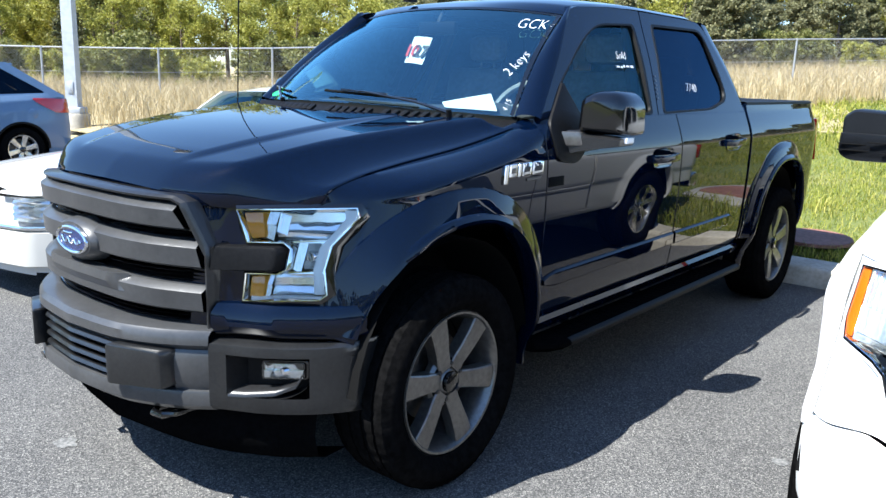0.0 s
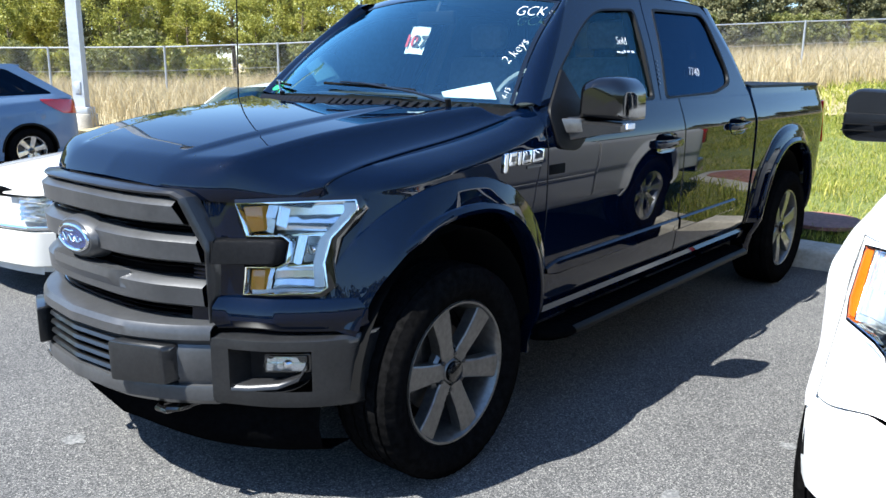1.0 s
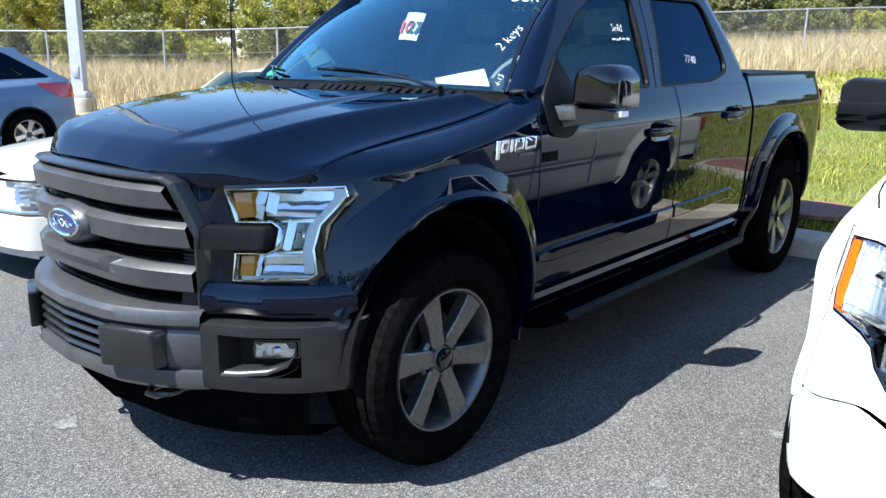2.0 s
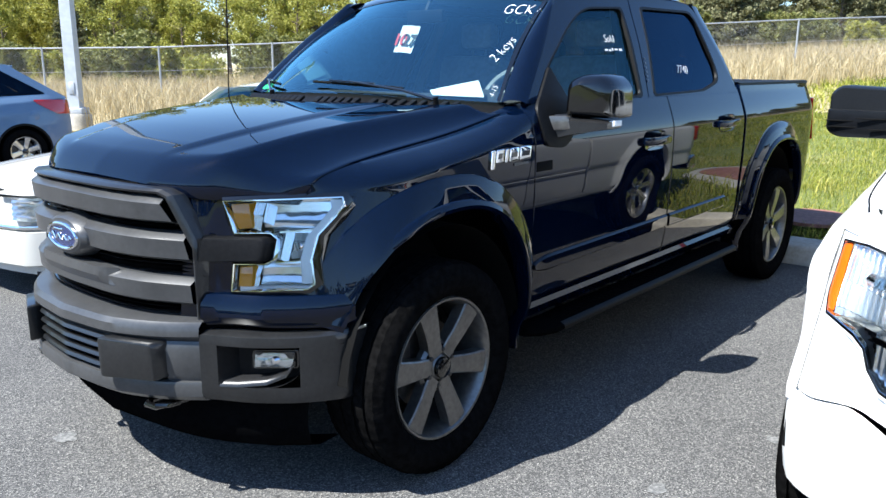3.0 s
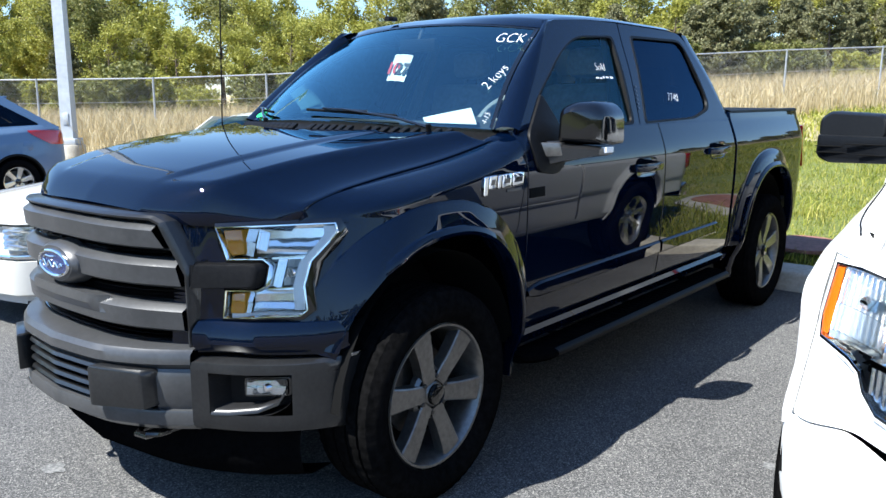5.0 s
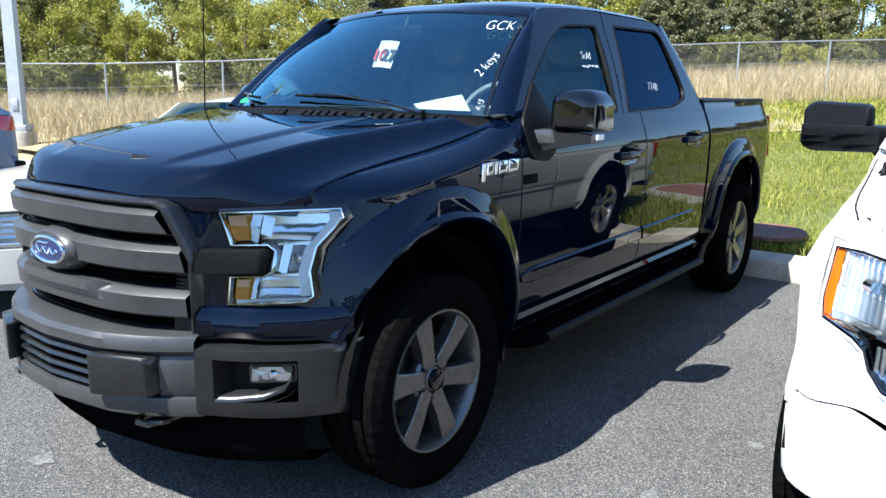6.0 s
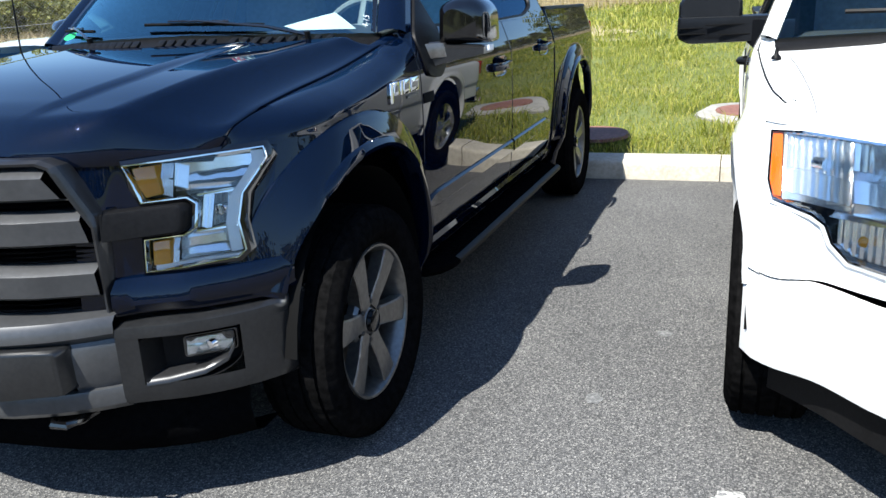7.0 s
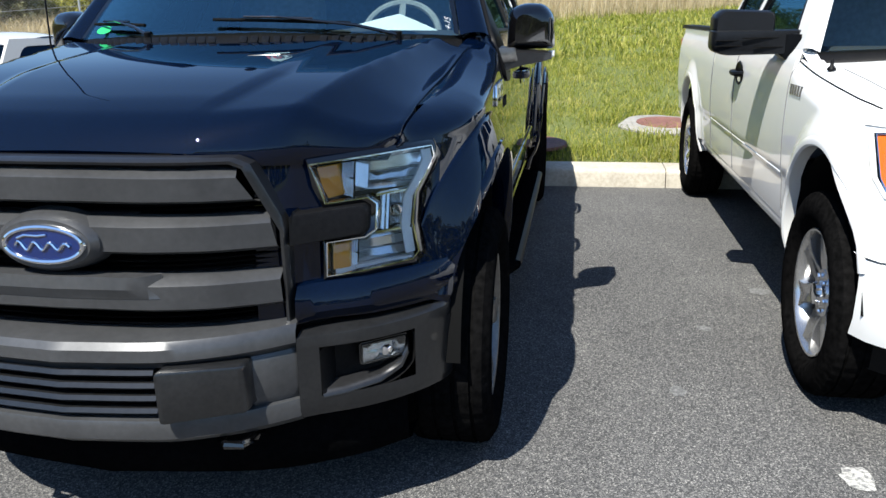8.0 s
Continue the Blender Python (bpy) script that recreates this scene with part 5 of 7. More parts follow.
def seat(x, y, w):
    bm = block((x - w, y - 0.28, 0.85), (x + w, y + 0.25, 1.0), 0.05)
    back = block((x - w * 0.95, -0.08, 0.0), (x + w * 0.95, 0.08, 0.62), 0.06)
    bmesh.ops.transform(back, matrix=Matrix.Translation((0, y + 0.28, 0.95)) @ Matrix.Rotation(radians(-14), 4, "X"), verts=back.verts)
    merge(bm, back)
    return part("seat", finish(bm), SEAT_LEATHER, cabin, "grey leather seat")


def headrest(x, y, z):
    bm = block((x - 0.13, y - 0.055, z), (x + 0.13, y + 0.055, z + 0.17), 0.05)
    for q in (-0.05, 0.05):
        tube([(x + q, y, z - 0.08), (x + q, y, z + 0.03)], 0.008, 6, bm)
    part("headrest", finish(bm), SEAT_LEATHER, cabin)


for x in (0.42, -0.42):
    seat(x, 1.55, 0.26)
    headrest(x, 2.0, 1.59)
seat(0.0, 2.4, 0.68)
for x in (0.42, -0.42, 0.0):
    headrest(x, 2.82, 1.5)
part("console", block((-0.14, 1.05, 0.75), (0.14, 1.75, 1.08), 0.04), DASH, cabin)
part("floor_pan", block((-0.85, 0.62, 0.45), (0.85, 2.93, 0.6), 0.02), DARK_VOID, cabin)
for s in (1, -1):
    bm = block((min(s * 0.86, s * 0.82), 0.7, 0.6), (max(s * 0.86, s * 0.82), 2.9, 1.335), 0.01)
    part("door_lining", bm, DASH, cabin)
    part("pillar_trim", finish(tube([(s * 0.745, 1.76, 1.3), (s * 0.60, 1.86, 1.80)], 0.035, 8)), DASH, cabin)
rows = [[(u * 0.64, y, ROOF_E(y) + 0.02 * (1 - abs(u) ** 3) - 0.01) for u in (-1, -0.6, 0, 0.6, 1)] for y in np.linspace(1.2, 2.66, 8)]
part("headliner", finish(grid(rows)), SEAT_LEATHER, cabin)
bm = block((-0.12, 0.985, 1.70), (0.12, 1.02, 1.765), 0.012)
tube([(0, 1.0, 1.75), (0, 1.04, 1.82)], 0.012, 6, bm)
part("rear_view_mirror", finish(bm), BLACK_PLASTIC, cabin)
sheet_pts = [(0.706, 0.564, 1.366), (0.51, 0.78, 1.43), (0.35, 0.63, 1.386), (0.50, 0.47, 1.372)]
rows = []
for a in range(7):
    p0, p1 = Vector(sheet_pts[3]).lerp(Vector(sheet_pts[0]), a / 6), Vector(sheet_pts[2]).lerp(Vector(sheet_pts[1]), a / 6)
    rows.append([p0.lerp(p1, b / 6) + Vector((0, 0, 0.008 * math.sin(b / 6 * 3.0) * math.sin(a / 6 * 3.0))) for b in range(7)])
part("paper_sheet", finish(grid(rows)), PAPER, cabin, "white paper sheet lying on the dashboard")

# the numbered hang tag behind the windscreen
tag_m = frame_at((-0.095, 0.965, 1.622), (1, 0.02, -0.06), (0.03, 0.5, 1))
rows = [[(lerp(-0.06, 0.06, i / 4), lerp(-0.075, 0.075, j / 4), 0.008 * math.sin(i / 4 * 3.1)) for i in range(5)] for j in range(5)]
tag = part("hang_tag", finish(grid(rows)), PAPER, cabin, "white hang tag with large printed number")
tag.matrix_local = tag_m
for txt, x, mat in (("10", -0.03, TAG_RED), ("27", 0.029, TAG_BLACK)):
    t = lettering(txt, 0.088, tag_m @ pose(x, -0.012, 0.012), mat, cabin, "tag_number", thick=0.003)
part("green_sticker", finish(lathe([(0, 0.0), (0, 0.03)], 20)), GREEN_STICKER, cabin).matrix_local = pose(-0.64, 0.50, 1.385, 0, 60, 90)


# marker writing on the glass
def on_screen(u, v, lift=0.006):
    p = ws_point(u, v)
    du = (ws_point(u + 0.01, v) - p).normalized()
    dv = (ws_point(u, v + 0.01) - p).normalized()
    n = du.cross(dv).normalized()
    return p + n * lift, du, dv


def write_screen(text, u, v, size, turn=0.0, name="marker_writing"):
    p, du, dv = on_screen(u, v)
    return lettering(text, size, frame_at(p, du, dv) @ pose(0, 0, 0, 0, 0, turn), CHALK, screen, name, "white marker writing", 0.3, -0.028 * size)


gck = write_screen("GCK", 0.862, 0.80, 0.07, 8)
gck.location += Vector((0.004, -0.012, 0.014))
gck.matrix_basis = gck.matrix_basis @ Matrix.Diagonal((0.95, 1.8, 1.0, 1.0))
write_screen(":", 0.965, 0.86, 0.06)
write_screen("2 keys", 0.90, 0.42, 0.068, 68)
write_screen("4-15", 0.94, 0.075, 0.036, 78)


def write_side(text, y, z, size, turn, bars=()):
    p = Vector((GLASS_X(z) + 0.003, y, z))
    up = Vector((GLASS_X(z + 0.05) - GLASS_X(z - 0.05), 0, 0.1))
    m = frame_at(p, (0, 1, 0), up) @ pose(0, 0, 0, 0, 0, turn)
    if text:
        lettering(text, size, m, CHALK, truck, "marker_writing", "white marker writing", 0.25, -0.03 * size)
    for k, (x, y2, w, h) in enumerate(bars):
        ob = part("marker_stroke", block((x, y2, 0), (x + w, y2 + h, 0.0008)), CHALK, truck)
        ob.matrix_local = m


write_side("Sold", 1.455, 1.625, 0.06, 0, [(-0.075, -0.062, 0.03, 0.009), (-0.035, -0.064, 0.02, 0.009), (-0.005, -0.06, 0.016, 0.012), (0.025, -0.058, 0.03, 0.009), (0.07, -0.06, 0.03, 0.012)])
write_side("7740", 2.2, 1.48, 0.07, -3)
for k in range(6):
    ob = part("pillar_mark", block((0, 0, 0), (0.008, 0.012, 0.001)), SATIN_GREY, truck)
    ob.matrix_local = frame_at((GLASS_X(1.53 - 0.022 * k) + 0.004, 1.775 - 0.007 * k, 1.53 - 0.022 * k), (0, 1, 0), (-0.4, 0, 1))

# ---- nose: grille, lamps, bumper ----
grille = new("grille")
grille.parent = truck
grille["label"] = "satin grey three-bar grille"
GR_Y = curve([(0.0, -0.87), (0.2, -0.86), (0.35, -0.825), (0.45, -0.775), (0.53, -0.725)])


def gr_w(z):
    """Half-width of the grille at a height."""
    return lerp(0.525, 0.445, step(0.9, 1.1, z)) if z > 0.9 else lerp(0.53, 0.525, (z - 0.67) / 0.23)


def bar(z0, z1, proud, mat, name, inset=0.006):
    rows = []
    for i in range(41):
        u = -1 + i / 20
        row = []
        zm = (z0 + z1) / 2
        lift = 0.012 * (1 - u * u)
        hh = (z1 - z0) / 2
        sl = proud
        for q, d in ((1.0, -0.035), (1.0, 0.012), (0.93, 0.004), (0.55, -sl), (-0.75, -sl * 0.8), (-0.95, -0.002), (-1.0, 0.01), (-1.0, 0.045)):
            z = zm + lift + q * hh
            x = u * (gr_w(z) - inset)
            row.append((x, GR_Y(abs(x)) + d, z))
        rows.append(row)
    for r in rows:
        r[0] = (r[0][0], r[1][1] + 0.05, r[0][2])
    bm = grid(rows)
    return part(name, finish(bm, 26), mat, grille)


bar(0.992, 1.078, 0.022, SATIN_GREY, "bar")
bar(0.868, 0.962, 0.022, SATIN_GREY, "bar")
bar(0.722, 0.815, 0.022, SATIN_GREY, "bar")
# stepped ledge on the lowest bar
rows = []
for i in range(21):
    x = lerp(-0.26, 0.26, i / 20)
    k = min(1.0, min(x + 0.26, 0.26 - x) / 0.04)
    rows.append([(x, GR_Y(abs(x)) + 0.0, 0.832), (x, GR_Y(abs(x)) - 0.03 * k, 0.83), (x, GR_Y(abs(x)) - 0.035 * k, 0.80), (x, GR_Y(abs(x)) - 0.021, 0.772)])
part("bar_ledge", finish(grid(rows), 26), SATIN_GREY, grille)
for z in (0.69, 0.705, 0.828, 0.84, 0.852, 0.968, 0.98, 0.99, 0.855):
    rows = []
    for i in range(21):
        x = (-1 + i / 10) * (gr_w(z) - 0.01)
        y = GR_Y(abs(x)) + 0.035
        rows.append([(x, y + 0.03, z + 0.004), (x, y, z + 0.004), (x, y - 0.006, z), (x, y, z - 0.004), (x, y + 0.03, z - 0.004)])
    part("grille_slat", finish(grid(rows), 40), GLOSS_BLACK, grille)
# sheet behind the openings, its near-black colour standing for unlit depth
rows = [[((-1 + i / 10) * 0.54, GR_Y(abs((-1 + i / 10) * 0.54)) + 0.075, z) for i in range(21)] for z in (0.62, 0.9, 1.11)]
part("grille_shade_sheet", finish(grid(rows)), DARK_VOID, grille)
# surround
rim_o = [(-0.54, 0.665), (-0.538, 0.92), (-0.47, 1.084), (-0.437, 1.101), (0.437, 1.101), (0.47, 1.084), (0.538, 0.92), (0.54, 0.665)]
rim_i = [(-0.525, 0.665), (-0.523, 0.915), (-0.455, 1.075), (-0.43, 1.087), (0.43, 1.087), (0.455, 1.075), (0.523, 0.915), (0.525, 0.665)]


def dense(pts, n=10):
    out = []
    for a, b in zip(pts, pts[1:]):
        out += [Vector(a).lerp(Vector(b), k / n) for k in range(n)]
    return out + [Vector(pts[-1])]


rows = []
for o, i in zip(dense(rim_o), dense(rim_i)):
    yo, yi = GR_Y(abs(o.x)), GR_Y(abs(i.x))
    up = 0.012 * max(0.0, 1 - (o.x / 0.5) ** 2) if o.y > 1.0 else 0.0
    rows.append([(o.x, yo + 0.05, o.y + up), (o.x, yo + 0.002, o.y + up), (lerp(o.x, i.x, 0.5), yo - 0.012, lerp(o.y, i.y, 0.5) + up), (i.x, yi - 0.008, i.y + up), (i.x, yi + 0.06, i.y + up)])
part("surround", finish(grid(rows), 30), DARK_SATIN, grille, "dark satin grille surround")
# oval emblem: pod, chrome rim, blue face with plain pale strokes
pod = loft([[(math.cos(a) * rx, -0.87 + y, 0.912 + math.sin(a) * rz) for a in [2 * math.pi * k / 40 for k in range(40)]] for y, rx, rz in ((0.03, 0.148, 0.08), (-0.02, 0.134, 0.071), (-0.035, 0.118, 0.06), (-0.035, 0.0, 0.0))], False)
part("emblem_pod", finish(pod, 30), SATIN_GREY, grille)
ring = grid([[(math.cos(a) * (0.102 + 0.007 * math.cos(b)), -0.908 + 0.008 * math.sin(b), 0.912 + math.sin(a) * (0.043 + 0.007 * math.cos(b))) for b in [2 * math.pi * q / 8 for q in range(8)]] for a in [2 * math.pi * k / 48 for k in range(48)]], closed=True, wrap=True)
part("emblem_rim", finish(ring), CHROME, grille, "chrome oval rim")
face = loft([[(math.cos(a) * rx, y, 0.912 + math.sin(a) * rz) for a in [2 * math.pi * k / 48 for k in range(48)]] for y, rx, rz in ((-0.90, 0.101, 0.042), (-0.909, 0.097, 0.039), (-0.911, 0.05, 0.02), (-0.911, 0.001, 0.001))], False)
part("emblem_face", finish(face), EMBLEM_BLUE, grille, "blue oval emblem")
wave = [(lerp(-0.072, 0.07, k / 36), -0.913, 0.909 + 0.011 * math.sin(k / 36 * 7 * math.pi) * (1.0 - 0.35 * k / 36)) for k in range(37)]
part("emblem_stroke", finish(tube(wave, 0.0036, 6)), CHROME, grille)
part("emblem_stroke", finish(tube([(-0.066, -0.912, 0.927), (-0.045, -0.913, 0.935), (-0.01, -0.913, 0.934), (0.012, -0.912, 0.937)], 0.003, 6)), CHROME, grille)

LAMP_OUT = [(0.578, 1.066), (0.70, 1.072), (0.843, 1.076), (0.852, 1.045), (0.838, 1.01), (0.812, 0.955), (0.808, 0.88), (0.825, 0.80), (0.81, 0.782), (0.70, 0.776), (0.612, 0.772), (0.612, 0.862), (0.70, 0.866), (0.722, 0.88), (0.724, 0.945), (0.705, 0.963), (0.61, 0.96), (0.595, 1.01)]


def inside(x, z, outline):
    hit = False
    for (x0, z0), (x1, z1) in zip(outline, outline[1:] + outline[:1]):
        if (z0 > z) != (z1 > z) and x < x0 + (z - z0) / (z1 - z0) * (x1 - x0):
            hit = not hit
    return hit


for s in (1, -1):
    # nose panel round the lamp
    rows = []
    for i in range(69):
        x = lerp(0.455, 0.872, i / 68)
        row = []
        top = lerp(1.098, 1.072, step(0.50, 0.74, x)) if x < 0.74 else 1.0735
        for j in range(65):
            z = lerp(0.655, top, j / 64)
            row.append((s * x, nose(x, z) + (0.10 if inside(x, z, LAMP_OUT) else 0.012 * (1 - step(0.845, 0.868, x))), z))
        rows.append(row)
    part("nose_panel", finish(grid(rows), 50), BLACK_PAINT, truck)
    # lower valance under the lamp
    rows = []
    for i in range(25):
        x = lerp(0.55, 0.915, i / 24)
        y = nose(x, 0.76) - 0.018
        b = 0.02
        rows.append([(s * x, y + 0.06, 0.765), (s * x, y + 0.004, 0.762), (s * x, y - b, 0.735), (s * x, y - b - 0.004, 0.69), (s * x, y - 0.005, 0.665), (s * x, y + 0.06, 0.66)])
    part("valance", finish(grid(rows), 34), BLACK_PAINT, truck)
    # black block that bites into the lamp
    bite = prism([Vector(p) for p in rounded([(0.545, 0.875), (0.55, 0.95), (0.70, 0.952), (0.712, 0.935), (0.71, 0.885), (0.70, 0.872)], [0.0, 0.0, 0.015, 0.01, 0.01, 0.015], 3)], lambda p: (s * p.x, nose(p.x, p.y) - 0.04, p.y), lambda p: (s * p.x, nose(p.x, p.y) + 0.03, p.y), 0.008)
    part("lamp_bridge", bite, BLACK_PLASTIC, truck)

    lamp = new("headlamp")
    lamp.parent = truck
    lamp["label"] = "clear C-shaped headlamp with amber markers"
    OUT = LAMP_OUT

    def lift(d):
        return lambda p: (s * p.x, nose(p.x, p.y) + d, p.y)

    def ribbon(outline, width, d0, d1, mat, name, label=""):
        pts = [Vector(p) for p in outline]
        n = len(pts)
        rows = []
        for i, p in enumerate(pts):
            e = (pts[(i + 1) % n] - pts[i - 1]).normalized()
            inn = Vector((e.y, -e.x)) * width
            q = p + inn
            rows.append([lift(d0 + 0.02)(p), lift(d0)(p), lift(d0)(p.lerp(q, 0.5)), lift(d1)(q)])
        return part(name, finish(grid(rows, wrap=True), 40), mat, lamp, label)

    ribbon(OUT, 0.007, -0.014, 0.0, CHROME, "bezel", "chrome bezel")
    gasket = []
    for i, p in enumerate(OUT):
        p = Vector(p)
        e = (Vector(OUT[(i + 1) % len(OUT)]) - Vector(OUT[i - 1])).normalized()
        o = p - Vector((e.y, -e.x)) * 0.013
        gasket.append([lift(-0.012)(p), lift(-0.010)(p.lerp(o, 0.3)), lift(-0.004)(o), lift(0.014)(o)])
    part("gasket", finish(grid(gasket, wrap=True), 40), GLOSS_BLACK, lamp)
    # stepped reflector bowls behind the lens
    def bowl(x0, x1, z0, z1, bands, flutes=0, deep=0.004, name="reflector"):
        """A bright bowl of level bands: each (share of the height, lean), with upright flutes."""
        bm = bmesh.new()
        n = max(flutes * 4, 16)
        v0, back = 0.0, 0.0
        for share, lean in bands:
            rows = []
            for i in range(n + 1):
                u = i / n
                x = lerp(x0, x1, u)
                hollow = deep + 0.03 * (1 - (2 * u - 1) ** 4) * (deep > 0.01)
                jag = 0.012 * (math.floor(u * 7) % 2) * (0 < v0)
                rows.append([])
                for w in (0.0, 0.5, 1.0):
                    v = v0 + share * w + jag * (1 - w)
                    z = lerp(z0, z1, v) + 0.012 * (u - 0.5) * (2 * v0 - 1)
                    rows[-1].append((s * x, nose(x, z) + hollow + back + lean * share * w * (z1 - z0) + (0.002 * abs(math.sin(u * flutes * math.pi)) if flutes else 0), z))
            grid(rows, bm=bm)
            v0 += share
            back += 0.5 * lean * share * (z1 - z0)
        return part(name, finish(bm, 60), REFLECTOR, lamp)

    part("lamp_back", prism([Vector(p) for p in OUT], lift(0.05), lift(0.056)), DARK_SATIN, lamp)
    bowl(0.642, 0.668, 0.972, 1.062, [(0.5, 0.1), (0.5, 0.25)], 7)
    bowl(0.67, 0.822, 0.972, 1.066, [(0.16, -0.3), (0.1, 0.9), (0.22, 0.36), (0.06, -0.9), (0.34, -0.02), (0.12, -0.2)], 0, 0.016)
    bowl(0.67, 0.70, 0.99, 1.05, [(1.0, 0.12)], 4, 0.008)
    bowl(0.728, 0.748, 0.872, 0.966, [(1.0, 0.12)], 2, 0.004)
    bowl(0.75, 0.792, 0.872, 0.966, [(0.2, -0.3), (0.25, 0.4), (0.55, -0.02)], 9, 0.012)
    bowl(0.66, 0.678, 0.786, 0.86, [(0.5, 0.15), (0.5, 0.3)], 4)
    bowl(0.68, 0.802, 0.786, 0.866, [(0.14, -0.5), (0.26, 0.4), (0.06, -0.8), (0.3, -0.04), (0.24, 0.3)], 0, 0.014)
    for z in (0.966, 0.869):
        part("divider", prism([Vector(p) for p in [(0.722, z - 0.003), (0.722, z + 0.003), (0.806, z + 0.004), (0.806, z - 0.003)]], lift(-0.003), lift(0.03)), CHROME, lamp)
    bulb = lathe([(-0.02, 0.0), (-0.02, 0.016), (0.0, 0.018), (0.03, 0.01)], 14)
    for v in bulb.verts:
        v.co = Vector((s * (0.765 + v.co.y), nose(0.765, 0.92) + 0.02 + v.co.x, 0.918 + v.co.z))
    part("bulb", finish(bulb), CHROME, lamp)
    part("amber_marker", prism([Vector(p) for p in [(0.604, 1.0), (0.592, 1.054), (0.636, 1.057), (0.65, 0.978), (0.616, 0.972)]], lift(-0.004), lift(0.03), 0.003), AMBER, lamp, "amber side marker")
    part("amber_marker", prism([Vector(p) for p in [(0.624, 0.786), (0.624, 0.852), (0.662, 0.854), (0.664, 0.788)]], lift(-0.004), lift(0.03), 0.003), AMBER, lamp, "amber side marker")
    guide = [(0.838, 1.066), (0.843, 1.04), (0.828, 1.0), (0.803, 0.95), (0.799, 0.88), (0.812, 0.80)]
    rows = []
    for i, p in enumerate(guide):
        rows.append([lift(0.0)(Vector(p)), lift(-0.006)(Vector(p) - Vector((0.006, 0))), lift(-0.006)(Vector(p) - Vector((0.02, 0))), lift(0.01)(Vector(p) - Vector((0.025, 0)))])
    part("light_guide", finish(grid(rows), 40), WHITE_TRIM, lamp, "white light guide strip")
    part("lamp_foot", prism([Vector(p) for p in [(0.63, 0.777), (0.63, 0.788), (0.805, 0.792), (0.81, 0.783)]], lift(-0.004), lift(0.02)), WHITE_TRIM, lamp)
    lens_bm = prism([Vector(p) for p in OUT], lift(-0.012), lift(-0.010))
    bmesh.ops.delete(lens_bm, geom=[f for f in lens_bm.faces if abs(f.normal.y) < 0.2 or f.normal.y > 0.2], context="FACES")
    part("lens", lens_bm, CLEAR, lamp, "clear lens")

# bumper
bumper = new("front_bumper")
bumper.parent = truck
bumper["label"] = "satin grey and black front bumper"
BU_Y = curve([(0.0, -0.945), (0.24, -0.92), (0.40, -0.86), (0.50, -0.795), (0.56, -0.745), (0.70, -0.665), (0.80, -0.58), (0.87, -0.49), (0.90, -0.42), (0.905, -0.36)])


def bumper_strip(x0, x1, prof, mat, name, n=24, label=""):
    rows = []
    for i in range(n + 1):
        x = lerp(x0, x1, i / n)
        rows.append([(x, BU_Y(abs(x)) + d, z) for d, z in prof])
    return part(name, finish(grid(rows), 32), mat, bumper, label)


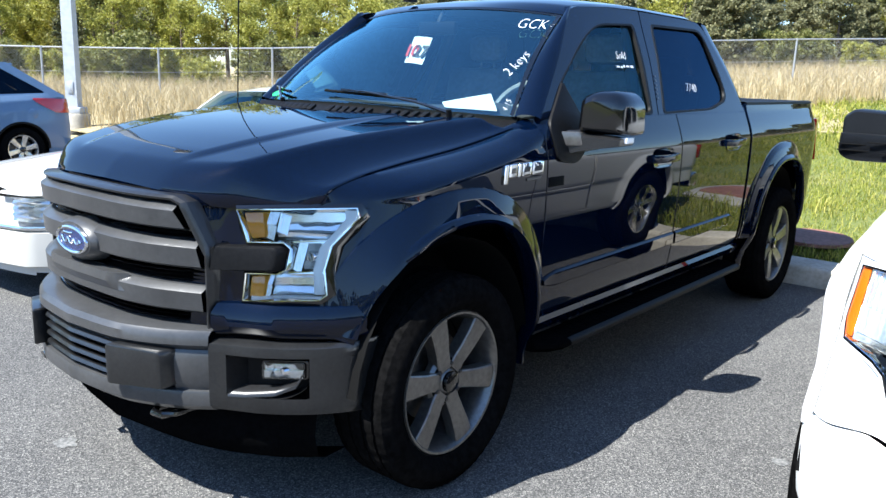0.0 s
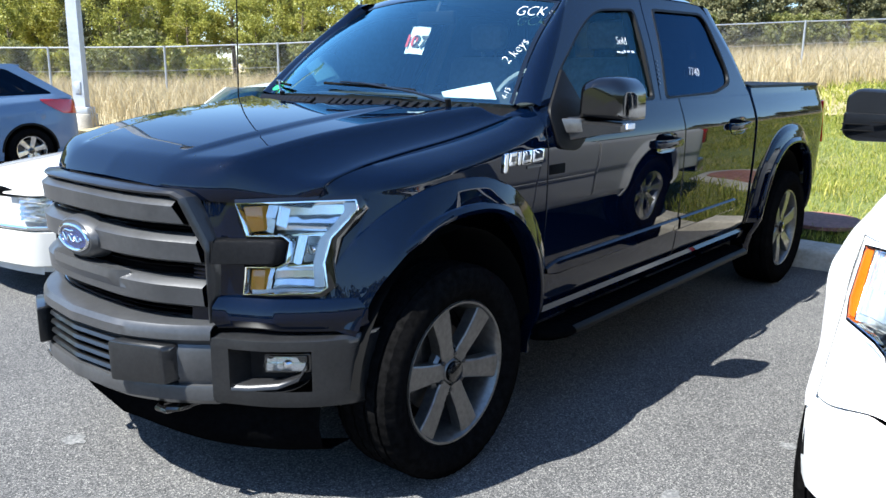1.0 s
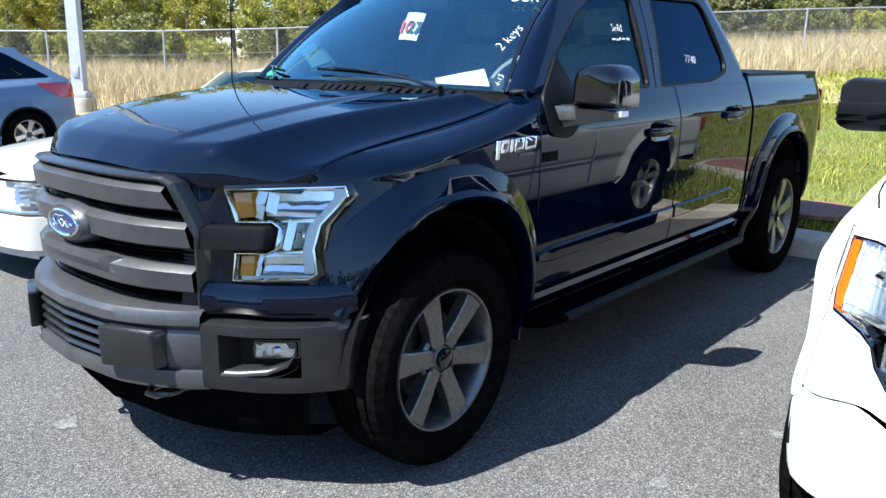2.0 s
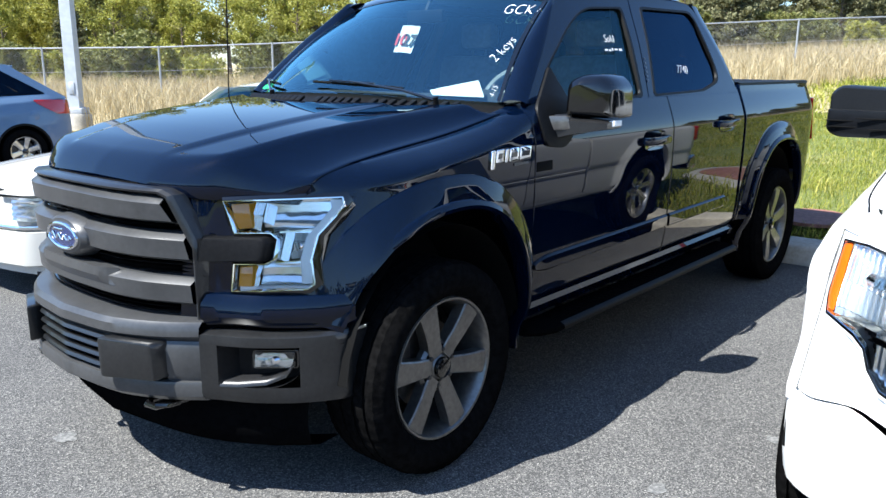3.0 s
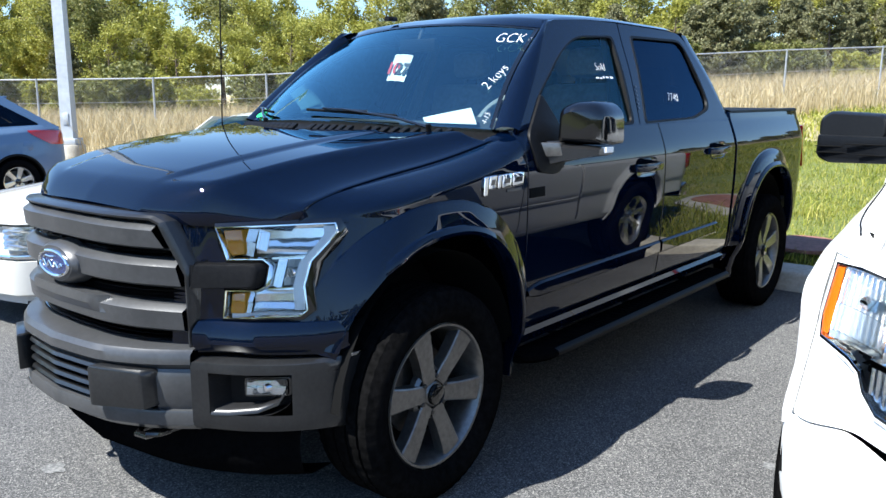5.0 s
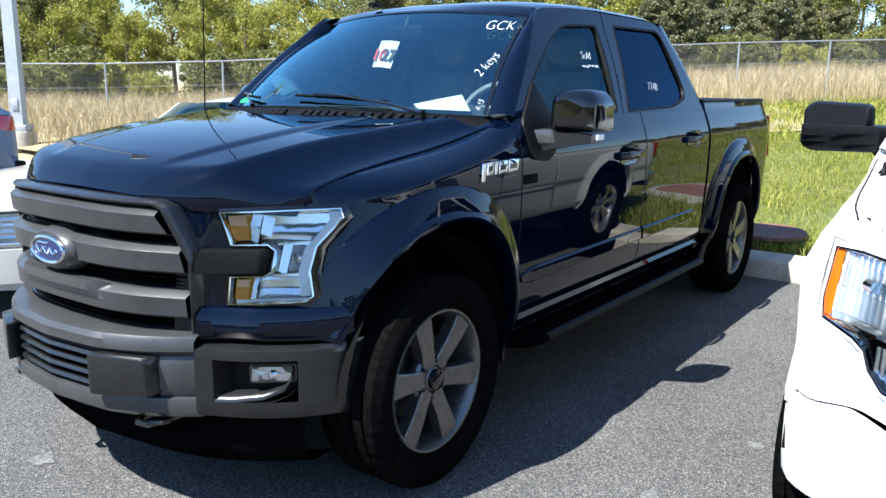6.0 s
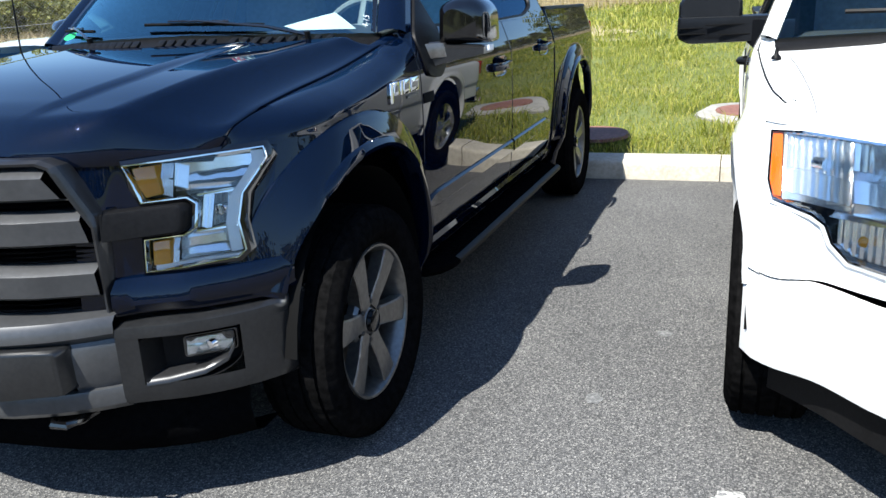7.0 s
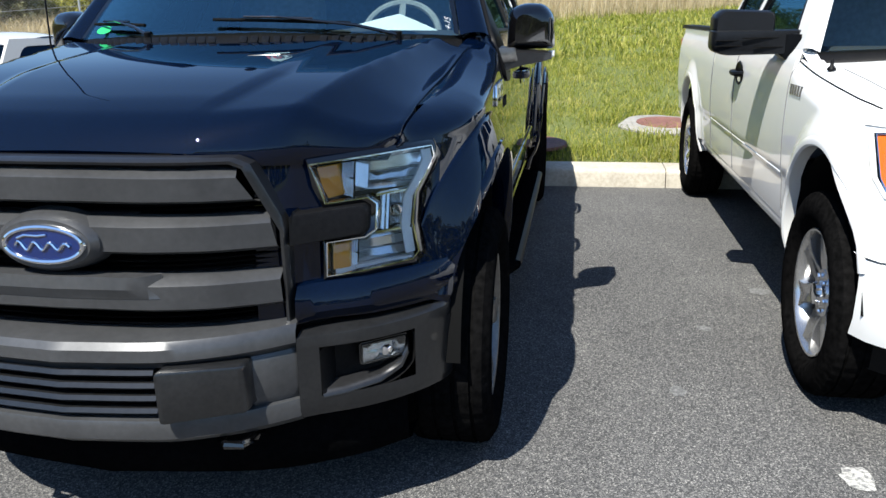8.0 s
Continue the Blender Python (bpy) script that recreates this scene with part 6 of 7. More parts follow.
MID = [(0.16, 0.685), (0.05, 0.68), (0.015, 0.672), (0.002, 0.655), (0.0, 0.625), (0.02, 0.61), (0.025, 0.60)]
bumper_strip(-0.55, 0.55, MID, SATIN_GREY, "bumper_top", 40, "satin grey bumper top")
bumper_strip(-0.55, 0.55, [(0.03, 0.47), (0.006, 0.465), (0.0, 0.45), (0.004, 0.415), (0.03, 0.395), (0.1, 0.39)], SATIN_GREY, "bumper_lower", 40)
for s in (1, -1):
    bumper_strip(s * 0.45, s * 0.55, [(0.02, 0.605), (0.008, 0.58), (0.005, 0.5), (0.02, 0.468)], SATIN_GREY, "bumper_upright", 6)
    # outer end: top ledge, skin round the fog lamp recess, wrap to the wheel arch
    bumper_strip(s * 0.55, s * 0.905, [(0.09, 0.645), (0.03, 0.643), (0.004, 0.632), (0.0, 0.612), (0.0, 0.60)], BUMPER_DARK, "bumper_end_top", 24, "dark bumper end")
    bumper_strip(s * 0.55, s * 0.905, [(0.0, 0.462), (0.0, 0.43), (0.012, 0.405), (0.05, 0.395), (0.12, 0.39)], BUMPER_DARK, "bumper_end_foot", 24)
    bumper_strip(s * 0.55, s * 0.60, [(0.0, 0.60), (0.0, 0.53), (0.0, 0.462)], BUMPER_DARK, "bumper_end_inner", 5)
    bumper_strip(s * 0.82, s * 0.905, [(0.0, 0.60), (0.0, 0.53), (0.0, 0.462)], BUMPER_DARK, "bumper_end_outer", 10)
    end = [[(s * x, y, z) for z in np.linspace(0.40, 0.635, 6)] for x, y in ((0.905, -0.40), (0.908, -0.36), (0.90, -0.30), (0.86, -0.28))]
    part("bumper_return", finish(grid(end)), BUMPER_DARK, bumper)
    # recess with its lit lower ledge
    rec = rounded([(0.60, 0.462), (0.60, 0.60), (0.82, 0.60), (0.82, 0.50), (0.77, 0.462)], [0.02, 0.02, 0.02, 0.03, 0.03], 4)
    rows = []
    for p in rec:
        q = Vector((0.71, 0.54)).lerp(p, 0.84)
        rows.append([(s * p.x, BU_Y(p.x), p.y), (s * lerp(p.x, q.x, 0.3), BU_Y(p.x) + 0.008, lerp(p.y, q.y, 0.3)), (s * q.x, BU_Y(q.x) + 0.065, q.y), (s * 0.71, BU_Y(0.71) + 0.07, 0.54)])
    part("fog_recess", finish(grid(rows, wrap=True), 40), BLACK_PLASTIC, bumper, "recess with a fog lamp")
    foot = [(x, z) for x, z in ((0.605, 0.462), (0.66, 0.466), (0.74, 0.478), (0.79, 0.505), (0.805, 0.54))]
    rows = []
    for x, z in foot:
        rows.append([(s * x, BU_Y(x) - 0.002, z - 0.006), (s * (x - 0.002), BU_Y(x) - 0.001, z + 0.004), (s * (x - 0.006), BU_Y(x) + 0.012, z + 0.013), (s * (x - 0.014), BU_Y(x) + 0.05, z + 0.02)])
    part("recess_ledge", finish(grid(rows), 50), DARK_SATIN, bumper, "grey recess ledge")
    fl = [Vector(p) for p in rounded([(0.69, 0.522), (0.69, 0.578), (0.795, 0.58), (0.795, 0.524)], 0.008, 3)]
    fog = part("fog_lamp", prism(fl, lambda p: (s * p.x, BU_Y(p.x) + 0.03, p.y), lambda p: (s * p.x, BU_Y(p.x) + 0.075, p.y), 0.002), GLOSS_BLACK, bumper, "small clear fog lamp")
    rows = []
    for i in range(25):
        u = i / 24
        x = lerp(0.694, 0.791, u)
        rows.append([(s * x, BU_Y(x) + 0.0275 - 0.004 * (1 - (2 * u - 1) ** 2) * (1 - (2 * v - 1) ** 2) + 0.003 * abs(math.sin(u * 3 * math.pi)) + 0.003 * (v > 0.5), lerp(0.527, 0.574, v)) for v in np.linspace(0, 1, 9)])
    part("fog_reflector", finish(grid(rows), 30), FOG_REFLECTOR, fog, "bright faceted reflector")
    rim = [Vector((0.7425, 0.551)) + (p - Vector((0.7425, 0.551))) * 1.14 for p in fl]
    part("fog_frame", prism(rim, lambda p: (s * p.x, BU_Y(p.x) + 0.036, p.y), lambda p: (s * p.x, BU_Y(p.x) + 0.08, p.y), 0.002), GLOSS_BLACK, bumper)
    fog_bm = prism(fl, lambda p: (s * p.x, BU_Y(p.x) + 0.022, p.y), lambda p: (s * p.x, BU_Y(p.x) + 0.024, p.y))
    bmesh.ops.delete(fog_bm, geom=[f for f in fog_bm.faces if f.normal.y > -0.2], context="FACES")
    part("fog_lens", fog_bm, CLEAR, fog)
    bmb = lathe([(-0.01, 0.0), (-0.008, 0.012), (0.01, 0.018)], 14)
    for v in bmb.verts:
        v.co = Vector((s * (0.745 + v.co.y), BU_Y(0.745) + 0.03 + v.co.x, 0.55 + v.co.z))
    part("fog_bulb", finish(bmb), CHROME, fog)
    # blanking plates beside the slats
    pl = [Vector(p) for p in rounded([(0.262, 0.472), (0.26, 0.612), (0.455, 0.608), (0.46, 0.48)], 0.014, 3)]
    part("blank_plate", prism(pl, lambda p: (s * p.x, lerp(-0.952, -0.87, (p.x - 0.26) / 0.2), p.y), lambda p: (s * p.x, BU_Y(p.x) + 0.03, p.y), 0.008), BUMPER_DARK, bumper, "black plate mount")
    hook = tube([(s * 0.36, -0.72, 0.375), (s * 0.36, -0.83, 0.378), (s * 0.385, -0.858, 0.378), (s * 0.425, -0.85, 0.378), (s * 0.44, -0.81, 0.378), (s * 0.44, -0.72, 0.375)], 0.012, 8)
    part("tow_hook", finish(hook), GLOSS_BLACK, bumper, "black tow hook")
for k in range(4):
    z = 0.487 + 0.034 * k
    bumper_strip(-0.24, 0.24, [(0.07, z + 0.013), (0.012, z + 0.011), (0.006, z), (0.02, z - 0.011), (0.07, z - 0.012)], BUMPER_DARK, "bumper_slat", 16)
# near-black sheet in place of the shaded space behind the slats
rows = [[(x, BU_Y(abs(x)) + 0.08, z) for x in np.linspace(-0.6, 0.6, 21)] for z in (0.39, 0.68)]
part("bumper_shade_sheet", finish(grid(rows)), DARK_VOID, bumper)
rows = []
for i in range(31):
    x = -0.78 + 1.56 * i / 30
    y = curve([(0.0, -0.80), (0.4, -0.74), (0.65, -0.62), (0.78, -0.50)])(abs(x))
    rows.append([(x, y + 0.05, 0.40), (x, y + 0.01, 0.385), (x, y, 0.30), (x, y + 0.015, 0.225), (x, y + 0.05, 0.205), (x, y + 0.15, 0.21)])
part("air_dam", finish(grid(rows), 50), DAM_PLASTIC, truck, "matt black plastic air dam")

# bed, tailgate, cover, rear bumper, underside
part("tailgate", block((-0.80, 4.62, 0.66), (0.80, 4.69, 1.40), 0.02), BLACK_PAINT, truck)
cover = part("bed_cover", block((-0.79, 3.02, 1.38), (0.79, 4.44, 1.396), 0.008), BLACK_PLASTIC, truck, "black slatted bed cover")
for k in range(13):
    part("cover_slat", block((-0.78, 3.05 + k * 0.104, 1.395), (0.78, 3.143 + k * 0.104, 1.401), 0.003), BLACK_PLASTIC, cover)
part("bed_front", block((-0.86, 3.0, 0.6), (0.86, 3.03, 1.395), 0.01), BLACK_PAINT, truck)
part("rear_bumper", block((-0.82, 4.66, 0.50), (0.82, 4.84, 0.64), 0.03), BLACK_PAINT, truck, "black rear step bumper")
# underside and inner fillers, with shade put in as near-black colour
part("chassis", block((-0.55, -0.6, 0.30), (0.55, 4.6, 0.5), 0.03), DARK_VOID, truck)
part("engine_bay", block((-0.55, -0.62, 0.45), (0.55, 0.6, 1.05), 0.03), DARK_VOID, truck)
part("bed_floor", block((-0.84, 3.03, 0.62), (0.84, 4.62, 0.7), 0.01), DARK_VOID, truck)
for y in (0.0, 3.683):
    part("axle", finish(tube([(-0.72, y, 0.40), (0.72, y, 0.40)], 0.05, 8)), DARK_METAL, truck)


# ---- the white pickup in the next bay ----
WX, WY, WB = 3.09, 0.50, 3.60
white = thing("pickup_truck", "white older pickup with black mirrors and bright alloys, on asphalt", "pickup truck", pose(WX, WY, 0))
W_HOOD_Z = curve([(-0.5, 1.05), (-0.3, 1.09), (0.0, 1.135), (0.4, 1.185), (0.62, 1.225)])
W_HOOD_X = curve([(-0.5, 0.62), (-0.2, 0.80), (0.0, 0.86), (0.4, 0.895), (0.62, 0.91)])
W_PROF = curve([(0.42, 0.90), (0.5, 0.925), (0.62, 0.94), (0.72, 0.945), (0.76, 0.955), (0.95, 0.962), (1.08, 0.958), (1.2, 0.94), (1.26, 0.915)])
W_NOSE = curve([(0.0, -0.88), (0.5, -0.74), (0.62, -0.655), (0.731, -0.55), (0.80, -0.48), (0.85, -0.425), (0.90, -0.35), (0.945, -0.25), (0.96, 0.0), (0.98, 0.5)])
W_FA = (0.0, 0.455, 0.53, 2.0, 0.42)
W_RA = (WB, 0.47, 0.52, 2.1, 0.42)


def w_side(y, z):
    x = W_PROF(z)
    if y < 0.62:
        zt = W_HOOD_Z(y)
        zc = max(zt - 0.10, 1.05 - 0.2 * step(-0.2, 0.2, y))
        x = min(W_PROF(min(z, zc)), corner_x(y, min(z, 1.06), w_nose))
        if z > zc:
            x = lerp(x, min(x, W_HOOD_X(y)), min(1.0, (z - zc) / max(0.012, zt - zc)) ** 2)
    out = 0.0
    for arch in (W_FA, W_RA):
        r = rho(y, z, *arch)
        out = max(out, (0.034 if arch is W_FA else 0.024) * (1 - step(1.02, 1.26, r)))
    return x + out * step(-0.36, -0.15, y)


def w_nose(x, z):
    x = abs(x)
    if z > 0.85:
        return W_NOSE(x) + (0.06 + 0.75 * step(0.5, 0.87, x)) * (z - 0.85)
    return W_NOSE(x) + (0.06 + 0.75 * step(0.72, 0.9, x)) * max(-0.2, z - 0.85)


W_LAMP = [(0.885, 1.03), (0.80, 1.043), (0.65, 1.05), (0.50, 1.055), (0.50, 0.735), (0.60, 0.73), (0.69, 0.738), (0.73, 0.775), (0.748, 0.82), (0.78, 0.838), (0.875, 0.852), (0.89, 0.90)]
W_GLASS = curve([(1.2, 0.935), (1.26, 0.915), (1.55, 0.80), (1.80, 0.68), (1.88, 0.64)])
W_WIN_F = rounded([(0.80, 1.27), (1.16, 1.76), (1.70, 1.79), (1.77, 1.27)], [0.04, 0.06, 0.04, 0.03], 4)
W_WIN_R = rounded([(1.88, 1.27), (1.83, 1.79), (2.25, 1.78), (2.44, 1.5), (2.42, 1.27)], [0.03, 0.04, 0.08, 0.05, 0.04], 4)
W_OUT_F = rounded([(0.62, 1.26), (1.12, 1.82), (1.77, 1.85), (1.815, 1.26)], [0.0, 0.06, 0.01, 0.0], 4)
W_OUT_R = rounded([(1.825, 1.26), (1.78, 1.85), (2.32, 1.84), (2.60, 1.26)], [0.0, 0.01, 0.08, 0.0], 4)


def w_screen(u, v):
    k = 1 - u * u
    lo = Vector((0.872 * u, 0.575 - 0.25 * k, 1.25 + 0.03 * k))
    hi = Vector((0.657 * u, 1.08 - 0.10 * k, 1.79 + 0.05 * k))
    return lo.lerp(hi, v) + Vector((0, -0.02 * math.sin(math.pi * v), 0.02 * math.sin(math.pi * v)))


# hood
rows = []
mid_z = curve([(-0.86, 1.09), (-0.7, 1.13), (0.0, 1.2), (0.4, 1.255)])
for j in range(31):
    v = j / 30
    row = []
    for i in range(41):
        u = -1 + i / 20
        x0 = abs(u) * 0.70
        yf = W_NOSE(x0) + 0.10 * step(0.3, 0.7, x0)
        yr = 0.325 + 0.205 * abs(u) ** 2
        y = lerp(yf, yr, v)
        x = u * min(W_HOOD_X(y) - 0.005, lerp(0.70, 2.0, v))
        z = lerp(mid_z(y), W_HOOD_Z(y), abs(u) ** 2.4)
        z += 0.02 * (1 - step(0.45, 0.62, abs(u))) * step(0.0, 0.3, v)
        z = lerp(1.055, z, step(-0.02, 0.12, v))
        row.append((x, y, z))
    rows.append(row)
bm = grid(rows)
got = bmesh.ops.extrude_edge_only(bm, edges=[e for e in bm.edges if len(e.link_faces) == 1])["geom"]
for v in got:
    if isinstance(v, bmesh.types.BMVert):
        v.co.z -= 0.03
bmesh.ops.recalc_face_normals(bm, faces=bm.faces)
bevel(bm, 0.005, 2, 55)
part("hood", finish(bm, 40), WHITE_PAINT, white)

for s in (-1, 1):
    fx = lambda y, z, s=s: s * w_side(y, z)
    place = lambda y, z, s=s: (s * W_GLASS(z), y, z)

    def w_low(y):
        z = arch_z(y, *W_FA)
        if z is not None:
            return max(z, 0.662 if y < 0 else 0.57)
        return 0.662 if y < 0 else 0.57

    front_wing(w_low, lambda y: W_HOOD_Z(y) - 0.004, fx, lambda z: w_nose(0.9, z), 1.05, -0.48, -0.15, 0.612, (W_FA[0] + W_FA[1],), s, WHITE_PAINT, white)
    liner(white, W_FA[0], 0.42, 0.47, 0.5, 0.93, s)
    liner(white, W_RA[0], 0.42, 0.46, 0.5, 0.93, s)
    arch_trim(white, WHITE_PAINT, arch_path(*W_FA, radians(20), radians(180), 40), w_side, s, 0.03, 0.004, "arch_lip")
    arch_trim(white, WHITE_PAINT, arch_path(*W_RA, radians(0), radians(180), 40), w_side, s, 0.03, 0.004, "arch_lip")
    for name, y0, y1, out, win, glass in (("front_door", 0.62, 1.818, W_OUT_F, W_WIN_F, DOOR_GLASS), ("rear_door", 1.824, 2.60, W_OUT_R, W_WIN_R, PRIVACY)):
        door = part(name, panel(spaced(y0, y1, 30), lambda y: 0.52, lambda y: 1.26, fx, 40), WHITE_PAINT, white)
        part("window_frame", ring_frame(out, win, 64, place, 0.03, s), WHITE_PAINT, door)
        seal = [Vector(p) for p in win]
        cen = sum(seal, Vector((0, 0))) / len(seal)
        part("window_seal", ring_frame([cen + (p - cen) * 1.035 for p in seal], [cen + (p - cen) * 0.975 for p in seal], 56, lambda y, z, s=s: (s * (W_GLASS(z) + 0.002), y, z), 0.02, s), BLACK_PLASTIC, door)
        pane(win, place, 0.012, s, door, glass, "window", "dark door glass")
        if name == "front_door":
            hy, hz = 1.70, 1.09
            cup = lathe([(0.0, 0.0), (0.002, 0.05), (0.008, 0.062), (0.002, 0.07)], 28)
            for v in cup.verts:
                v.co = Vector((s * (w_side(hy, hz) + v.co.x), hy + v.co.y * 1.5, hz + v.co.z * 0.95))
            part("handle_cup", finish(cup), BLACK_PLASTIC, door)
            part("handle", finish(tube([(s * 0.955, hy - 0.11, hz), (s * 0.985, hy - 0.08, hz), (s * 0.992, hy, hz), (s * 0.985, hy + 0.08, hz), (s * 0.955, hy + 0.11, hz)], 0.016, 8)), BLACK_PLASTIC, door, "black pull handle")
        rows = []
        for k in range(13):
            y = lerp(y0 + 0.008, y1 - 0.008, k / 12)
            rows.append([(s * (w_side(y, z) + o), y, z) for z, o in ((0.708, -0.003), (0.712, 0.003), (0.732, 0.004), (0.738, -0.003))])
        part("side_moulding", finish(grid(rows), 30), WHITE_PAINT, door)
    part("sill", finish(grid([[(s * x, y, z) for x, z in ((0.925, 0.525), (0.928, 0.49), (0.90, 0.45), (0.6, 0.44))] for y in np.linspace(0.50, WB - 0.47, 8)]), 40), WHITE_PAINT, white)

    def wbed_low(y):
        z = arch_z(y, *W_RA)
        return max(z, 0.52) if z is not None else (0.52 if y < WB else 0.6)

    bedw = part("bed_side", panel(spaced(2.63, WB + 1.08, 50, (W_RA[0] - W_RA[1], W_RA[0] + W_RA[1])), wbed_low, lambda y: 1.29, lambda y, z, s=s: s * (w_side(y, min(z, 1.24)) - 0.06 * step(WB + 0.8, WB + 1.08, y) ** 2), 40), WHITE_PAINT, white)
    part("bed_rail_cap", finish(grid([[(s * x, y, z) for x, z in ((0.925, 1.285), (0.92, 1.312), (0.83, 1.314), (0.82, 1.27))] for y in np.linspace(2.63, WB + 1.05, 6)]), 40), BLACK_PLASTIC, bedw, "black plastic rail cap")
    part("tail_lamp", block((min(s * 0.84, s * 0.93), WB + 0.98, 0.85), (max(s * 0.84, s * 0.93), WB + 1.1, 1.2), 0.02), RED_LENS, white)
    wheel(white, s * 0.84, 0.0, 0.388, 0.243, 0.262, s, "round", 20, RIM_BRIGHT)
    wheel(white, s * 0.84, WB, 0.388, 0.243, 0.262, s, "round", 45, RIM_BRIGHT)
    rows = []
    for k in range(13):
        t = k / 12
        w = w_screen(0.985 * s, t)
        d = Vector((s * W_GLASS(lerp(1.26, 1.815, t)), lerp(0.62, 1.115, t), lerp(1.26, 1.815, t)))
        m2 = w.lerp(d, 0.5) + Vector((s * 0.014, -0.02, 0.012))
        rows.append([w - Vector((0, -0.01, 0.015)), w, w.lerp(m2, 0.55) + Vector((s * 0.006, -0.006, 0.004)), m2, m2.lerp(d, 0.5) + Vector((s * 0.006, 0, 0.003)), d, d - Vector((s * 0.03, 0, 0))])
    part("windscreen_pillar", finish(grid(rows), 50), WHITE_PAINT, white)
    rows = [[(s * W_GLASS(z), lerp(2.60, 2.32, (z - 1.26) / 0.58), z), (s * (W_GLASS(z) - 0.06), lerp(2.625, 2.38, (z - 1.26) / 0.58), z), (s * 0.4, lerp(2.625, 2.39, (z - 1.26) / 0.58), z)] for z in np.linspace(1.26, 1.84, 9)]
    part("rear_pillar", finish(grid(rows), 50), WHITE_PAINT, white)

    rows = []
    for k in range(7):
        t = k / 6
        rows.append([(s * lerp(0.85, 0.862, t), lerp(0.42, 0.60, t), lerp(1.19, 1.25, t)), (s * lerp(0.88, 0.89, t), lerp(0.44, 0.62, t), lerp(1.187, 1.252, t)), (s * lerp(0.9, 0.917, t), lerp(0.48, 0.64, t), lerp(1.18, 1.257, t))])
    part("cowl_corner", finish(grid(rows)), WHITE_PAINT, white)
    edge = curve([(-0.38, 0.762), (-0.3, 0.768), (-0.21, 0.772), (-0.04, 0.782), (0.25, 0.802), (0.5, 0.83)])
    hood_z = lambda x, y: lerp(mid_z(y), W_HOOD_Z(y), (x / (W_HOOD_X(y) - 0.005)) ** 2.4)
    seam = [(s * edge(y), y, hood_z(edge(y), y) + 0.0005) for y in np.linspace(-0.30, 0.38, 30)]
    part("hood_seam", finish(tube(seam, 0.0026, 6)), SEAM_GREY, white)
    crease = [(s * (w_side(y, W_HOOD_Z(y) - 0.012) + 0.001), y, W_HOOD_Z(y) - 0.012) for y in np.linspace(-0.17, 0.61, 24)]
    part("fender_shut_line", finish(tube(crease, 0.0035, 6)), BLACK_PLASTIC, white)
    # towing mirror, black and ribbed
    mir = new("door_mirror")
    mir.parent = white
    mir["label"] = "black ribbed towing mirror"
    rings = []
    for y, k in ((0.80, 0.9), (0.815, 0.97), (0.85, 1.0), (0.93, 1.0), (0.95, 0.95)):
        rings.append([(s * (1.115 + (x - 1.115) * k), y + 0.15 * (x - 0.94), 1.33 + (z - 1.33) * k) for x, z in rounded([(0.985, 1.335), (0.99, 1.42), (1.21, 1.43), (1.245, 1.40), (1.245, 1.335)], [0.01, 0.03, 0.03, 0.02, 0.01], 4)])
    part("upper_shell", finish(loft(rings), 45), MIRROR_PLASTIC, mir)
    rings = []
    for y, k in ((0.79, 0.93), (0.805, 0.985), (0.85, 1.0), (0.93, 1.0), (0.95, 0.95)):
        rings.append([(s * (1.0 + (x - 1.0) * k), y + 0.15 * (x - 0.94), 1.275 + (z - 1.275) * k) for x, z in rounded([(0.86, 1.235), (0.86, 1.338), (1.247, 1.338), (1.25, 1.25), (1.2, 1.225)], [0.01, 0.01, 0.01, 0.03, 0.03], 4)])
    part("lower_shell", finish(loft(rings), 45), MIRROR_PLASTIC, mir)
    for z, x0, x1 in ((1.302, 0.87, 1.13), (1.29, 1.11, 1.243), (1.262, 0.87, 1.08), (1.266, 1.08, 1.243)):
        part("seam", block((min(s * x0, s * x1), 0.0, z), (max(s * x0, s * x1), 0.012, z + 0.004), 0.001), DARK_VOID, mir).matrix_local = Matrix.Translation((0, 0.786 + 0.15 * ((x0 + x1) / 2 - 0.94), 0))
    part("foot", finish(loft([[(s * x, y + q * w, z + r * h) for q, r in ((-1, -1), (1, -1), (1, 1), (-1, 1))] for x, y, z, w, h in ((0.90, 0.80, 1.24, 0.09, 0.08), (0.93, 0.83, 1.26, 0.06, 0.06), (0.97, 0.86, 1.275, 0.04, 0.04))]), 40), MIRROR_PLASTIC, mir)

    # badge strokes, plain
    bw = new("fender_badge")
    bw.parent = white
    bw["label"] = "chrome badge of plain strokes"
    for k in range(5):
        a = 0.405 + 0.037 * k
        part("badge_stroke", prism([Vector(p) for p in [(a, 1.082), (a + 0.004, 1.122), (a + 0.02, 1.123), (a + 0.016, 1.083)]], lambda p, s=s: (s * (w_side(p.x, p.y) + 0.005), p.x, p.y), lambda p, s=s: (s * (w_side(p.x, p.y) - 0.002), p.x, p.y)), RIM_GREY, bw)
    for yy, z0 in ((0.617, 0.57), (1.821, 0.53), (2.615, 0.53)):
        line = [(s * (w_side(yy, z) + 0.0008), yy, z) for z in np.linspace(z0, 1.255, 16)]
        part("door_seam", finish(tube(line, 0.0022, 6)), SEAM_GREY, white)

    # nose panel under and round the lamp
    rows = []
    for i in range(81):
        x = lerp(0.42, 0.912, i / 80)
        rows.append([(s * x, w_nose(x, z) + (0.11 if inside(x, z, W_LAMP) else 0.014), z) for z in np.linspace(0.662, 1.052, 60)])
    part("nose_panel", finish(grid(rows), 50), WHITE_PAINT, white)
    lamp = new("headlamp")
    lamp.parent = white
    lamp["label"] = "large clear headlamp with an orange corner lens"
    WO = W_LAMP

